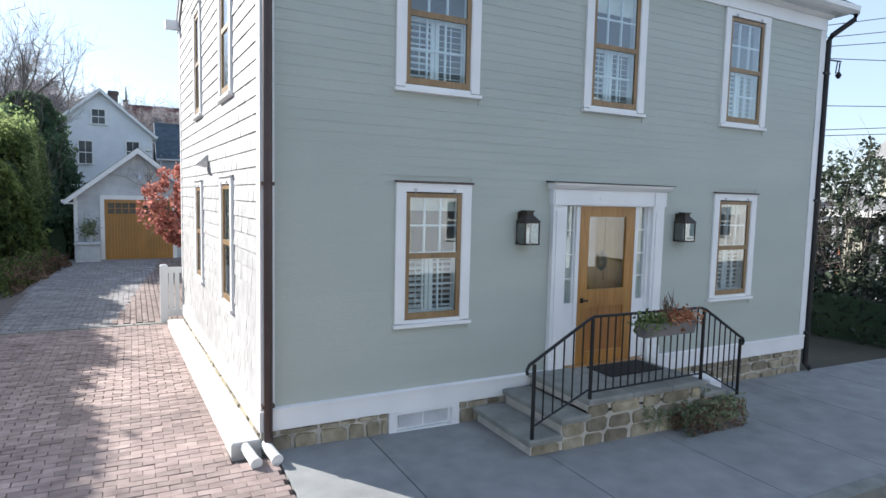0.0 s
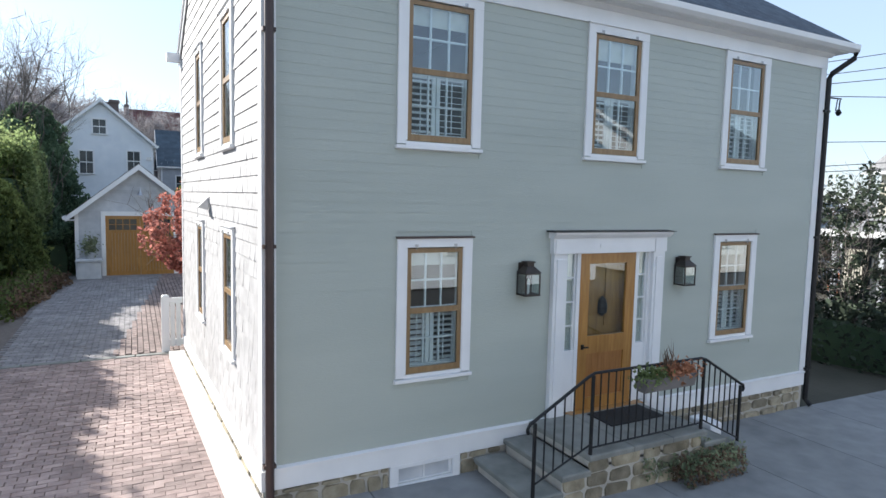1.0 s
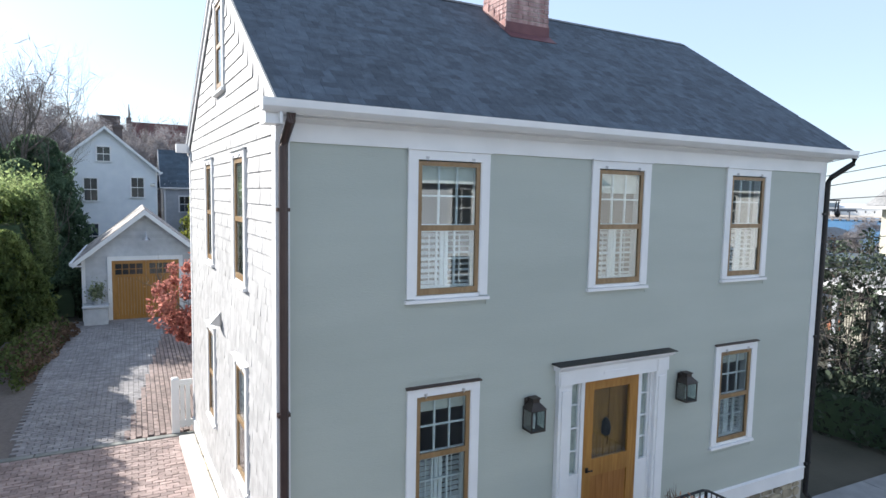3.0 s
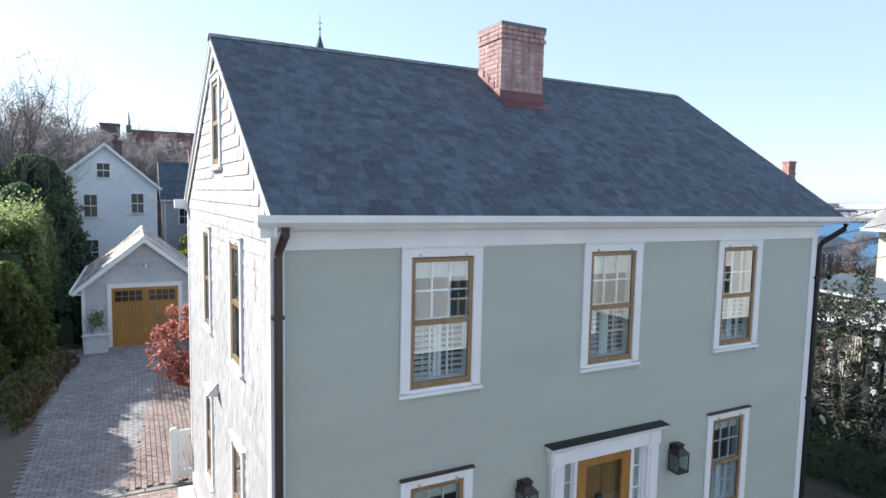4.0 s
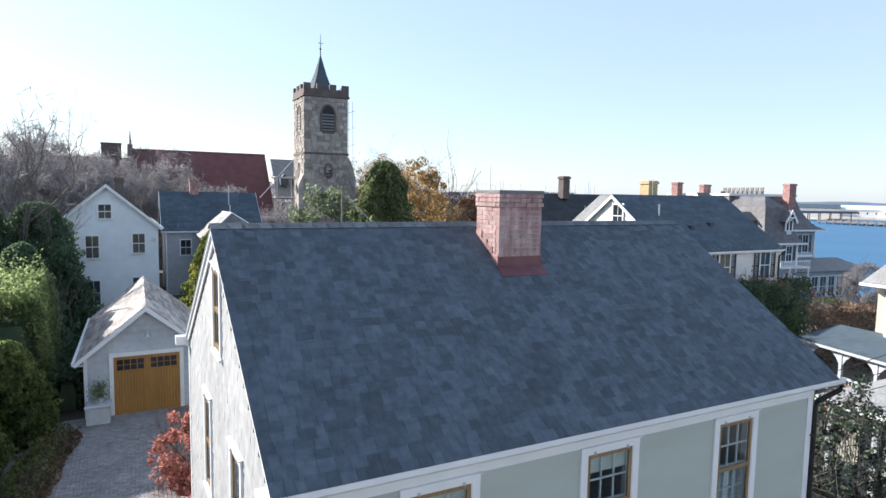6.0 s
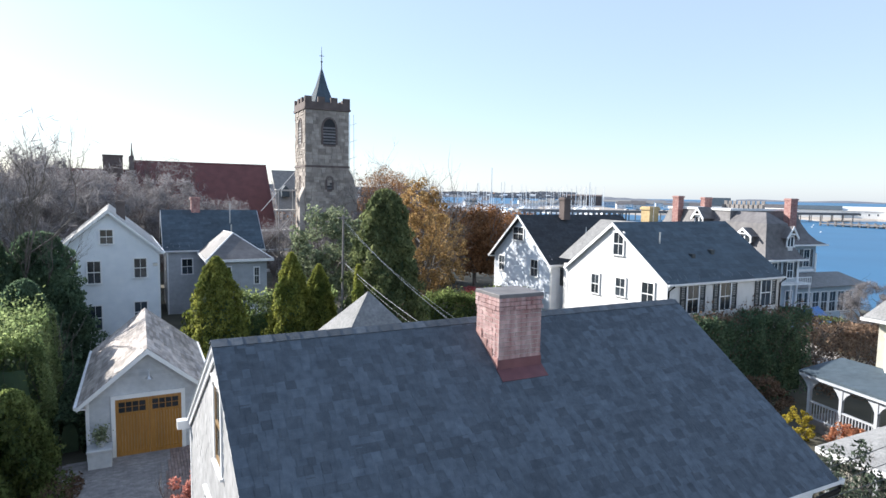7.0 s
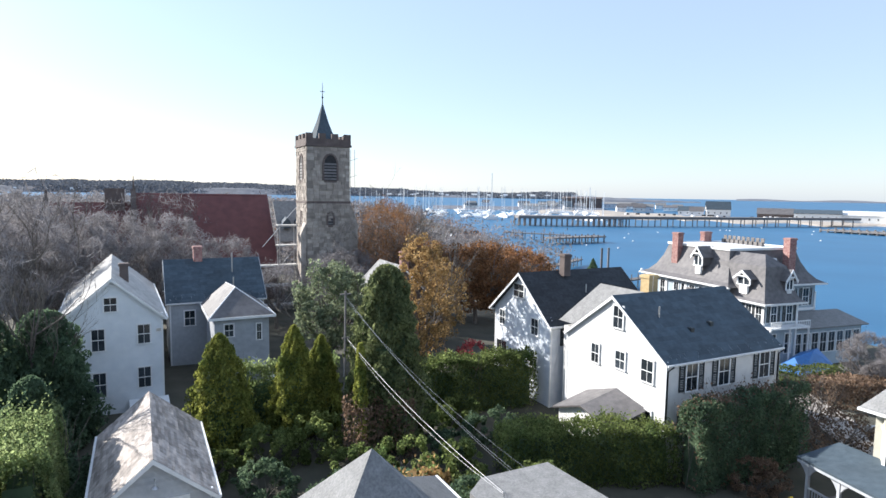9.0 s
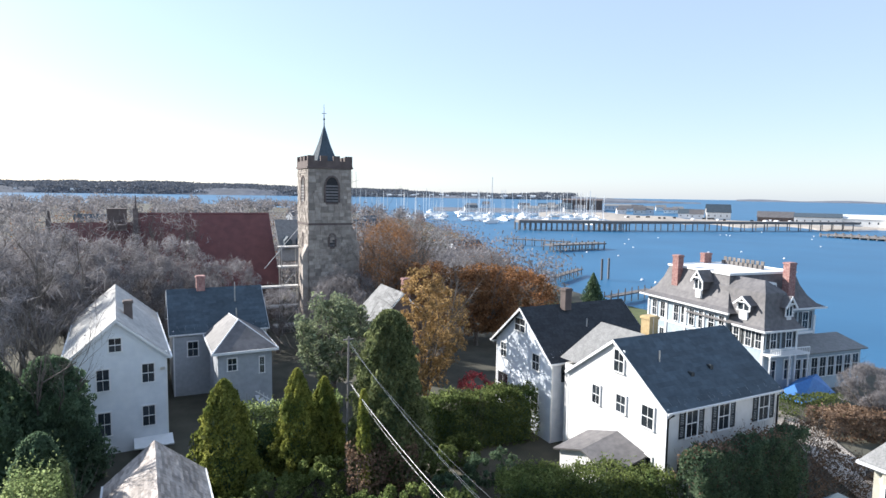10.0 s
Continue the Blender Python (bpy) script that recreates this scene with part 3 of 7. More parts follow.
s.box(0.17, 3.6, 0.42, 2.99, 3.68, 2.94).box(5.84, 3.6, 0.42, 8.4, 3.68, 2.94).box(3.29, 3.6, 3.16, 5.59, 3.68, 5.44).box(0.17, 3.75, 3.16, 3.19, 3.83, 5.44).box(5.69, 3.6, 3.16, 8.4, 3.68, 5.44)
part("interior_wall", s, M["room"], house)

# trim
s = Shape()
s.box(0.0, -0.035, 0.20, FRONT_W, -0.001, 0.405).prism([(-0.035, 0.405), (-0.05, 0.405), (-0.05, 0.42), (-0.001, 0.436)], "x", 0.0, FRONT_W)
part("skirt_board", s, M["white"], house, "white painted water table board")
s = Shape()
s.box(-0.035, -0.036, 0.20, -0.001, DEPTH, 0.405)
part("skirt_board", s, M["white"], house)
part("corner_board", Shape().box(-0.022, -0.022, 0.44, 0.115, -0.0005, 5.262).box(-0.022, -0.0005, 0.41, -0.0005, 0.115, 5.47), M["white"], house)
part("corner_board", Shape().box(FRONT_W - 0.115, -0.022, 0.44, FRONT_W + 0.02, -0.0005, 5.262), M["white"], house)
part("corner_board", Shape().box(-0.02, DEPTH - 0.1, 0.41, -0.0005, DEPTH + 0.02, 5.47), M["white"], house)
s = Shape()
s.box(-0.02, -0.03, 5.263, FRONT_W + 0.02, -0.0005, 5.44)
s.prism([(-0.03, 5.44), (-0.06, 5.44), (-0.10, 5.475), (-0.10, 5.49), (-0.03, 5.49)], "x", -0.06, FRONT_W + 0.06)
part("frieze_board", s, M["white"], house)
s = Shape()
s.prism([(-0.02, 5.491), (-0.24, 5.491), (-0.24, 5.56), (-0.02, 5.60)], "x", -0.16, FRONT_W + 0.2)
part("soffit", s, M["white"], house)
s = Shape()
s.prism([(-0.241, 5.50), (-0.275, 5.50), (-0.325, 5.545), (-0.335, 5.615), (-0.325, 5.615), (-0.315, 5.555), (-0.27, 5.513), (-0.241, 5.513)], "x", -0.2, FRONT_W + 0.33)
s.box(-0.2, -0.325, 5.505, -0.195, -0.241, 5.61).box(FRONT_W + 0.325, -0.325, 5.505, FRONT_W + 0.33, -0.241, 5.61)
part("gutter", s, M["white"], house)
k = (RIDGE_Z - EAVE) / (RIDGE_Y + 0.33)
s = Shape()
for ya, yb, za, zb in ((-0.28, RIDGE_Y, EAVE - 0.03, RIDGE_Z - 0.06), (DEPTH + 0.1, RIDGE_Y, EAVE + 0.02, RIDGE_Z - 0.06)):
    part("rake_board", Shape().prism([(ya, za - 0.17), (yb, zb - 0.19), (yb, zb), (ya, za)], "x", -0.04, -0.018), M["white"], house)
    part("rake_moulding", Shape().prism([(ya, za - 0.05), (yb, zb - 0.06), (yb, zb + 0.005), (ya, za + 0.005)], "x", -0.068, -0.041), M["white"], house)
s = Shape()
s.prism([(-0.16, -0.02), (0.0, -0.02), (0.0, -0.24), (-0.16, -0.24)], "z", 5.40, 5.49)
part("cornice_return", s, M["white"], house)
s = Shape()
s.prism([(DEPTH - 0.03, 5.50), (DEPTH + 0.08, 5.50), (DEPTH + 0.14, 5.56), (DEPTH + 0.14, 5.66), (DEPTH - 0.03, 5.66)], "x", -0.24, FRONT_W + 0.2)
part("gutter", s, M["white"], house)

# roof deck and shingles
s = Shape()
s.slab([(-0.07, -0.325, EAVE + 0.012), (FRONT_W + 0.17, -0.325, EAVE + 0.012), (FRONT_W + 0.17, RIDGE_Y, RIDGE_Z - 0.012), (-0.07, RIDGE_Y, RIDGE_Z - 0.012)], 0.05)
s.slab([(FRONT_W + 0.17, DEPTH + 0.12, EAVE + 0.06), (-0.07, DEPTH + 0.12, EAVE + 0.06), (-0.07, RIDGE_Y, RIDGE_Z - 0.012), (FRONT_W + 0.17, RIDGE_Y, RIDGE_Z - 0.012)], 0.05)
roof = part("roof", s, M["roof"], house, "dark charcoal shingle roof")
rl = math.hypot(RIDGE_Y + 0.33, RIDGE_Z - EAVE)
ry, rz = (RIDGE_Y + 0.33) / rl, (RIDGE_Z - EAVE) / rl


def on_roof(x, d, h):
    """A place on the front slope, d up from the eave and h above it."""
    return (x, -0.33 + d * ry - h * rz, EAVE + 0.015 + d * rz + h * ry)


rng = np.random.default_rng(11)
rest, near, course = Shape(), [], 0.143
for j in range(int(rl / course)):
    x = -0.08 + rng.uniform(-0.2, 0.0)
    while x < FRONT_W + 0.18:
        w = rng.uniform(0.09, 0.21)
        a, b = max(x, -0.085), min(x + w - 0.004, FRONT_W + 0.185)
        x += w
        if b - a < 0.03:
            continue
        d0, d1, t = j * course - (0.02 if j and rng.random() < 0.45 else 0.0), (j + 1) * course + 0.03, rng.uniform(0.002, 0.005)
        sh = Shape()
        vs = [on_roof(a, d0, 0.001), on_roof(b, d0, 0.001), on_roof(b, d1, 0.001), on_roof(a, d1, 0.001), on_roof(a, d0, t), on_roof(b, d0, t), on_roof(b, d1, 0.004), on_roof(a, d1, 0.004)]
        fs = [(4, 5, 6, 7), (0, 1, 5, 4), (1, 2, 6, 5), (3, 0, 4, 7)]
        if j < 12 and a < 4.0 and len(near) < 280:
            near.append(sh.add(vs, fs))
        else:
            rest.add(vs, fs)
tagged(part("shingles", rest, M["roof"], roof), kind="stuff")
ROOF_NEAR = near
s = Shape()
for x in np.arange(-0.085, FRONT_W + 0.05, 0.2):
    s.slab([(x, RIDGE_Y - 0.13, RIDGE_Z - 0.055), (x + 0.215, RIDGE_Y - 0.13, RIDGE_Z - 0.05), (x + 0.215, RIDGE_Y, RIDGE_Z + 0.025), (x, RIDGE_Y, RIDGE_Z + 0.02)], 0.012)
    s.slab([(x + 0.215, RIDGE_Y + 0.13, RIDGE_Z - 0.05), (x, RIDGE_Y + 0.13, RIDGE_Z - 0.055), (x, RIDGE_Y, RIDGE_Z + 0.02), (x + 0.215, RIDGE_Y, RIDGE_Z + 0.025)], 0.012)
tagged(part("ridge_cap", s, M["roof"], roof), kind="stuff")


# ---- windows ----
def window(parent, m, w, h, storm=True, casing=CAS, shutters=True, shade=0.14, wood="storm_wood", dark_cap=None):
    """A double-hung window with a wooden storm frame. Local x along its width, -y outwards, z up."""
    t = new("window")
    t.empty_display_size, t.parent, t.matrix_basis = 0.2, parent, m
    part("side_casing", Shape().box(0, -0.035, 0.05, casing, 0.0, h - casing), M["white"], t)
    part("side_casing", Shape().box(w - casing, -0.035, 0.05, w, 0.0, h - casing), M["white"], t)
    part("head_casing", Shape().box(0, -0.038, h - casing, w, 0.0, h - 0.012), M["white"], t)
    part("drip_cap", Shape().prism([(-0.038, h - 0.012), (-0.062, h - 0.006), (-0.062, h + 0.008), (0.0, h + 0.014)], "x", -0.015, w + 0.015), M["white"] if dark_cap is None else M["bronze"], t)
    part("jamb", Shape().box(casing, -0.03, 0.09, casing + 0.012, 0.15, h - casing), M["white"], t)
    part("jamb", Shape().box(w - casing - 0.012, -0.03, 0.09, w - casing, 0.15, h - casing), M["white"], t)
    s = Shape()
    s.prism([(0.15, 0.045), (-0.06, 0.035), (-0.06, 0.0), (0.0, -0.012), (0.15, -0.012)], "x", -0.018, w + 0.018)
    s.prism([(0.15, 0.095), (-0.02, 0.078), (-0.02, 0.04), (0.15, 0.046)], "x", casing, w - casing)
    part("sill", s, M["white"], t)
    a, b, z0, z1 = casing + 0.013, w - casing - 0.013, 0.085, h - casing - 0.013
    mid = z0 + (z1 - z0) * 0.505
    f = 0.048
    s = Shape()
    s.box(a, -0.018, z0, a + f, 0.012, z1).box(b - f, -0.018, z0, b, 0.012, z1).box(a + f, -0.018, z1 - f, b - f, 0.012, z1).box(a + f, -0.018, z0, b - f, 0.012, z0 + f * 1.4).box(a + f, -0.018, mid - 0.03, b - f, 0.012, mid + 0.03)
    part("storm_frame", s, M[wood], t, "varnished golden wood storm frame")
    for lo, hi in ((z0 + f * 1.4, mid - 0.03), (mid + 0.03, z1 - f)):
        g = part("pane", Shape().box(a + f, -0.005, lo, b - f, -0.002, hi), M["glass"], t)
        g.visible_shadow = False
    for lo, hi, yy in ((z0 + 0.06, mid - 0.02, 0.052), (mid + 0.02, z1 - 0.04, 0.02)):
        s = Shape()
        s.box(a, yy, lo - 0.03, a + 0.05, yy + 0.03, hi + 0.03).box(b - 0.05, yy, lo - 0.03, b, yy + 0.03, hi + 0.03)
        s.box(a + 0.05, yy, lo - 0.03, b - 0.05, yy + 0.03, lo + 0.02).box(a + 0.05, yy, hi - 0.01, b - 0.05, yy + 0.03, hi + 0.03)
        for k in (1, 2):
            u = a + 0.05 + (b - a - 0.1) * k / 3
            s.box(u - 0.010, yy, lo + 0.02, u + 0.010, yy + 0.025, hi - 0.01)
        u = (lo + hi) / 2
        s.box(a + 0.05, yy + 0.001, u - 0.010, b - 0.05, yy + 0.024, u + 0.010)
        part("sash", s, M["white"], t)
    if shade:
        part("shade", Shape().box(a + 0.02, 0.06, z1 - (z1 - z0) * shade, b - 0.02, 0.065, z1), M["curtain"], t, "white linen roller shade")
    if shutters:
        c = (a + b) / 2
        for u0, u1, tilt in ((a + 0.01, c - 0.005, 0.6), (c + 0.005, b - 0.01, 0.25)):
            s = Shape()
            s.box(u0, 0.092, z0 + 0.02, u0 + 0.045, 0.117, mid).box(u1 - 0.045, 0.092, z0 + 0.02, u1, 0.117, mid)
            s.box(u0 + 0.045, 0.092, z0 + 0.02, u1 - 0.045, 0.117, z0 + 0.09).box(u0 + 0.045, 0.092, mid - 0.05, u1 - 0.045, 0.117, mid)
            n = 9
            for i in range(n):
                zc = z0 + 0.12 + (mid - 0.08 - z0 - 0.12) * i / (n - 1)
                dy, dz = 0.026 * math.cos(tilt), 0.026 * math.sin(tilt)
                s.slab([(u0 + 0.046, 0.112 - dy, zc - dz), (u1 - 0.046, 0.112 - dy, zc - dz), (u1 - 0.046, 0.112 + dy, zc + dz), (u0 + 0.046, 0.112 + dy, zc + dz)], 0.006)
            s.box((u0 + u1) / 2 - 0.006, 0.083, z0 + 0.1, (u0 + u1) / 2 + 0.006, 0.0885, mid - 0.07)
            part("shutter", s, M["white"], t, "white louvred inside shutter")
    if storm:
        for u in (a + 0.1, b - 0.1):
            s = Shape()
            s.box(u - 0.02, -0.044, h - casing + 0.01, u + 0.02, -0.0381, h - casing + 0.035)
            s.tube([(u, -0.05, h - casing + 0.03), (u, -0.055, h - casing - 0.005), (u, -0.03, h - casing - 0.02)], 0.006, 6)
            part("hanger", s, M["metal"], t, "steel storm window hanger")
    return t


for a, b in LOWER:
    window(house, pose(a, 0, LZ[0]), b - a, LZ[1] - LZ[0], dark_cap=True)
for n, (a, b) in enumerate(UPPER):
    window(house, pose(a, 0, UZ[0]), b - a, UZ[1] - UZ[0], shade=(0.16, 0.2, 0.0)[n])
for n, (a, b, c, d) in enumerate(SIDE):
    window(house, pose(-0.002 - SLANT * b, b, c, 0, 0, -90 + math.degrees(math.atan(SLANT))), b - a, d - c, shutters=n < 4, casing=0.09)

# basement window
t = group_of("basement_window", house)
s = Shape()
s.box(1.32, -0.05, -0.09, 2.18, 0.02, -0.025).box(1.32, -0.045, -0.025, 1.41, 0.02, 0.199).box(2.09, -0.045, -0.025, 2.18, 0.02, 0.199).box(1.41, -0.04, 0.16, 2.09, 0.02, 0.199)
part("casing", s, M["white"], t)
part("sash", Shape().box(1.41, 0.0, -0.024, 1.44, 0.03, 0.159).box(2.06, 0.0, -0.024, 2.09, 0.03, 0.159).box(1.735, 0.0, -0.024, 1.755, 0.03, 0.159).box(1.44, 0.0, -0.024, 1.735, 0.03, -0.005).box(1.755, 0.0, -0.024, 2.06, 0.03, -0.005).box(1.44, 0.0, 0.145, 1.735, 0.03, 0.159).box(1.755, 0.0, 0.145, 2.06, 0.03, 0.159), M["white"], t)
part("pane", Shape().box(1.44, 0.012, -0.005, 1.735, 0.016, 0.145), M["garage"], t)
part("pane", Shape().box(1.755, 0.012, -0.005, 2.06, 0.016, 0.145), M["garage"], t)

# ---- front door ----
entry = group_of("entrance", house)
for u in (3.40, 5.05):
    part("pilaster", Shape().box(u, -0.07, 0.41, u + 0.2, 0.0, 2.47).box(u + 0.04, -0.085, 0.6, u + 0.16, -0.0695, 2.40).box(u - 0.012, -0.09, 0.41, u + 0.212, -0.069, 0.58), M["white"], entry)
s = Shape()
s.box(3.38, -0.08, 2.471, 5.27, 0.0, 2.66).box(3.40, -0.095, 2.47, 3.60, -0.081, 2.64).box(5.05, -0.095, 2.47, 5.25, -0.081, 2.64)
s.prism([(0, 2.661), (-0.10, 2.661), (-0.15, 2.71), (-0.15, 2.735), (0, 2.735)], "x", 3.35, 5.30)
s.box(4.1, -0.088, 2.54, 4.5, -0.081, 2.58)
part("entablature", s, M["white"], entry)
part("flashing", Shape().prism([(0, 2.755), (-0.175, 2.742), (-0.175, 2.7355), (0, 2.7355)], "x", 3.32, 5.33), M["iron"], entry, "dark metal flashing over the entrance")
s = Shape()
s.box(3.60, -0.02, 0.45, 3.645, 0.10, 2.56).box(5.005, -0.02, 0.45, 5.05, 0.10, 2.56).box(3.80, -0.02, 0.45, 3.855, 0.10, 2.56).box(4.785, -0.02, 0.45, 4.84, 0.10, 2.56).box(3.645, -0.02, 2.46, 5.005, 0.10, 2.56)
s.box(3.645, -0.01, 0.45, 3.80, 0.09, 1.24).box(4.84, -0.01, 0.45, 5.005, 0.09, 1.24)
part("door_surround", s, M["white"], entry)
for u0, u1 in ((3.645, 3.80), (4.84, 5.005)):
    g = part("sidelight_pane", Shape().box(u0, 0.03, 1.24, u1, 0.035, 2.46), M["glass"], entry)
    g.visible_shadow = False
    part("sidelight_sash", Shape().box(u0, 0.01, 1.24, u0 + 0.02, 0.05, 2.46).box(u1 - 0.02, 0.01, 1.24, u1, 0.05, 2.46).box(u0 + 0.02, 0.015, 1.84, u1 - 0.02, 0.045, 1.86).box(u0 + 0.02, 0.015, 1.54, u1 - 0.02, 0.045, 1.555).box(u0 + 0.02, 0.015, 2.15, u1 - 0.02, 0.045, 2.165), M["white"], entry)
    part("curtain", Shape().box(u0, 0.055, 1.245, u1, 0.06, 2.455), M["curtain"], entry)
part("threshold", Shape().soft_box(3.70, -0.13, 0.405, 4.95, 0.1, 0.449, 0.012), M["wood"], entry, "varnished wooden threshold")
door = group_of("storm_door", house)
s = Shape()
s.box(3.856, -0.015, 0.45, 4.01, 0.025, 2.459).box(4.63, -0.015, 0.45, 4.784, 0.025, 2.459).box(4.01, -0.015, 2.33, 4.63, 0.025, 2.459).box(4.01, -0.015, 1.17, 4.63, 0.025, 1.40).box(4.01, -0.015, 0.45, 4.63, 0.025, 0.60)
part("door_frame", s, M["wood"], door)
for k in range(6):
    part("plank", Shape().box(4.01 + k * 0.1034, 0.0, 0.60, 4.01 + (k + 1) * 0.1034 - 0.003, 0.02, 1.17), M["wood_shaded"], door)
g = part("pane", Shape().box(4.01, 0.003, 1.40, 4.63, 0.007, 2.33), M["glass"], door)
g.visible_shadow = False
part("handle", Shape().tube([(3.93, -0.016, 1.27), (3.93, -0.06, 1.27), (3.99, -0.065, 1.27)], 0.011, 8).lathe([(0.022, -0.03), (0.022, 0.03)], (3.93, -0.02, 1.27), 8), M["iron"], door)
inner_door = group_of("inner_door", house)
s = Shape()
s.box(3.856, 0.105, 0.45, 4.784, 0.14, 2.459)
for u0, u1, z0, z1 in ((3.95, 4.26, 1.5, 2.3), (4.38, 4.69, 1.5, 2.3), (3.95, 4.26, 0.6, 1.3), (4.38, 4.69, 0.6, 1.3)):
    s.soft_box(u0, 0.09, z0, u1, 0.1049, z1, 0.004)
part("leaf", s, M["wood"], inner_door)
part("knocker", Shape().lathe([(0.0, -0.13), (0.06, -0.08), (0.07, 0.0), (0.05, 0.09), (0.02, 0.13), (0.0, 0.14)], (4.32, 0.075, 1.75), 10), M["iron"], inner_door, "dark oval iron knocker")

# ---- downspouts ----
s = Shape()
s.tube([(0.06, -0.28, 5.50), (0.06, -0.27, 5.43), (0.045, -0.10, 5.27), (0.04, -0.075, 5.20), (0.04, -0.075, 0.16), (0.035, -0.11, 0.05)], 0.042, 10)
for z in (4.6, 2.6, 0.45):
    s.box(-0.02, -0.09, z, 0.10, -0.023, z + 0.035)
part("downspout", s, M["bronze"], house, "dark brown metal downspout")
s = Shape()
s.tube([(FRONT_W + 0.28, -0.29, 5.50), (FRONT_W + 0.28, -0.28, 5.42), (FRONT_W + 0.085, -0.07, 5.20), (FRONT_W + 0.075, -0.03, 5.12), (FRONT_W + 0.075, -0.03, -0.05), (FRONT_W + 0.09, -0.12, -0.14)], 0.042, 10)
for z in (4.6, 2.6, 0.45):
    s.box(FRONT_W - 0.01, -0.06, z, FRONT_W + 0.13, 0.02, z + 0.035)
part("downspout", s, M["iron"], house, "black metal downspout")
for x in (-0.17, 0.02):
    s = Shape().tube([(x, -0.05, 0.085), (x + 0.05, -0.36, 0.045)], 0.05, 12).tube([(x + 0.047, -0.34, 0.047), (x + 0.051, -0.365, 0.044)], 0.057, 12)
    whole("drain_pipe", s, M["pvc"], "short white plastic drain pipe on the ground", "pipe", "drain pipes")

# ---- foundation stones ----
found = group_of("foundation", house)
part("mortar_bed", Shape().box(0.02, -0.012, -0.35, 1.318, -0.0005, 0.199).box(2.182, -0.012, -0.35, FRONT_W - 0.02, -0.0005, 0.199), M["mortar"], found)


def rubble(parent, name, x0, x1, z0, z1, y, rng, mean=0.24, flip=None, keep=lambda u, z: True, depth=1.0):
    """Uneven stones with wide joints on an upright face that looks to -y (or to -x)."""
    z = z0
    while z < z1 - 0.03:
        h = min(rng.uniform(0.5, 0.85) * mean, z1 - z)
        u = x0 - rng.uniform(0, mean * 0.5)
        while u < x1:
            w = rng.uniform(0.6, 1.6) * mean
            a, b = max(u, x0) + 0.007, min(u + w, x1) - 0.007
            u += w
            if b - a < 0.05 or not keep((a + b) / 2, z + h / 2):
                continue
            n = 8
            cx, cz, rx, rh = (a + b) / 2, z + h / 2, (b - a) / 2, h / 2 - 0.005
            rim = []
            for gx, gz in ((-1, -0.6), (-0.75, -1), (0.75, -1), (1, -0.6), (1, 0.65), (0.7, 1), (-0.75, 1), (-1, 0.6)):
                rim.append((cx + rx * gx * rng.uniform(0.84, 1.0), cz + rh * gz * rng.uniform(0.8, 1.0)))
            d = rng.uniform(0.015, 0.045) * depth
            vs = [(p[0], y, p[1]) for p in rim] + [(cx + (p[0] - cx) * 0.93, y - d * rng.uniform(0.7, 1.1), cz + (p[1] - cz) * 0.9) for p in rim]
            if flip is not None:
                vs = [(flip + (v[1] - y), v[0], v[2]) for v in vs]
            part(name, Shape().add(vs, [tuple(range(n, 2 * n))] + [(i, (i + 1) % n, n + (i + 1) % n, n + i) for i in range(n)]), M["stone"], parent)
        z += h


rng = np.random.default_rng(21)
rubble(found, "stone", 0.03, 1.31, -0.06, 0.195, -0.012, rng, 0.26)
rubble(found, "stone", 2.19, 2.75, -0.08, 0.195, -0.012, rng, 0.26)
rubble(found, "stone", 5.3, 8.55, -0.22, 0.195, -0.012, rng, 0.26)
part("mortar_bed", Shape().box(-0.012, 0.0, 0.10, -0.0005, DEPTH, 0.199), M["mortar"], found)
rubble(found, "stone", 0.05, 6.1, 0.135, 0.198, -0.012, rng, 0.3, flip=-0.012)

# ---- chimney ----
chimney = group_of("chimney", house)
CX0, CX1, CY0, CY1 = 3.91, 4.71, 2.17, 2.86
part("mortar_core", Shape().box(CX0 + 0.008, CY0 + 0.008, 6.4, CX1 - 0.008, CY1 - 0.008, 8.44), M["mortar"], chimney)
part("cap", Shape().soft_box(CX0 - 0.022, CY0 - 0.022, 8.455, CX1 + 0.022, CY1 + 0.022, 8.515, 0.01), M["slate"], chimney, "weathered stone chimney cap")
s = Shape()
zf = EAVE + (CY0 + 0.33) * rz / ry
part("flashing", Shape().box(CX0 - 0.012, CY0 - 0.014, zf - 0.05, CX1 + 0.012, CY0 + 0.006, zf + 0.17), M["red_metal"], chimney, "rusty red metal flashing")
da = (CY0 + 0.33) / ry
part("flashing_apron", Shape().slab([on_roof(CX0 - 0.03, da - 0.24, 0.012), on_roof(CX1 + 0.03, da - 0.24, 0.012), on_roof(CX1 + 0.03, da + 0.02, 0.016), on_roof(CX0 - 0.03, da + 0.02, 0.016)], 0.006), M["red_metal"], chimney, "dark red metal apron on the shingles")
for x in (CX0 - 0.014, CX1 - 0.004):
    for k in range(4):
        y = CY0 + k * 0.17
        zz = EAVE + (y + 0.33) * rz / ry
        part("flashing", Shape().box(x, y, zz - 0.06, x + 0.018, y + 0.168, zz + 0.2), M["brick"], chimney, "rusty red metal flashing")
brick_mesh = {}


def brick_of(parent, key, m, sx, sy, sz, mat):
    """A brick that shares its mesh with all others of its size."""
    if key not in brick_mesh:
        brick_mesh[key] = Shape().soft_box(-sx / 2, -sy / 2, -sz / 2, sx / 2, sy / 2, sz / 2, 0.004).mesh("brick", M[mat])
    ob = new("brick", brick_mesh[key])
    ob.parent, ob.matrix_basis = parent, m
    return ob


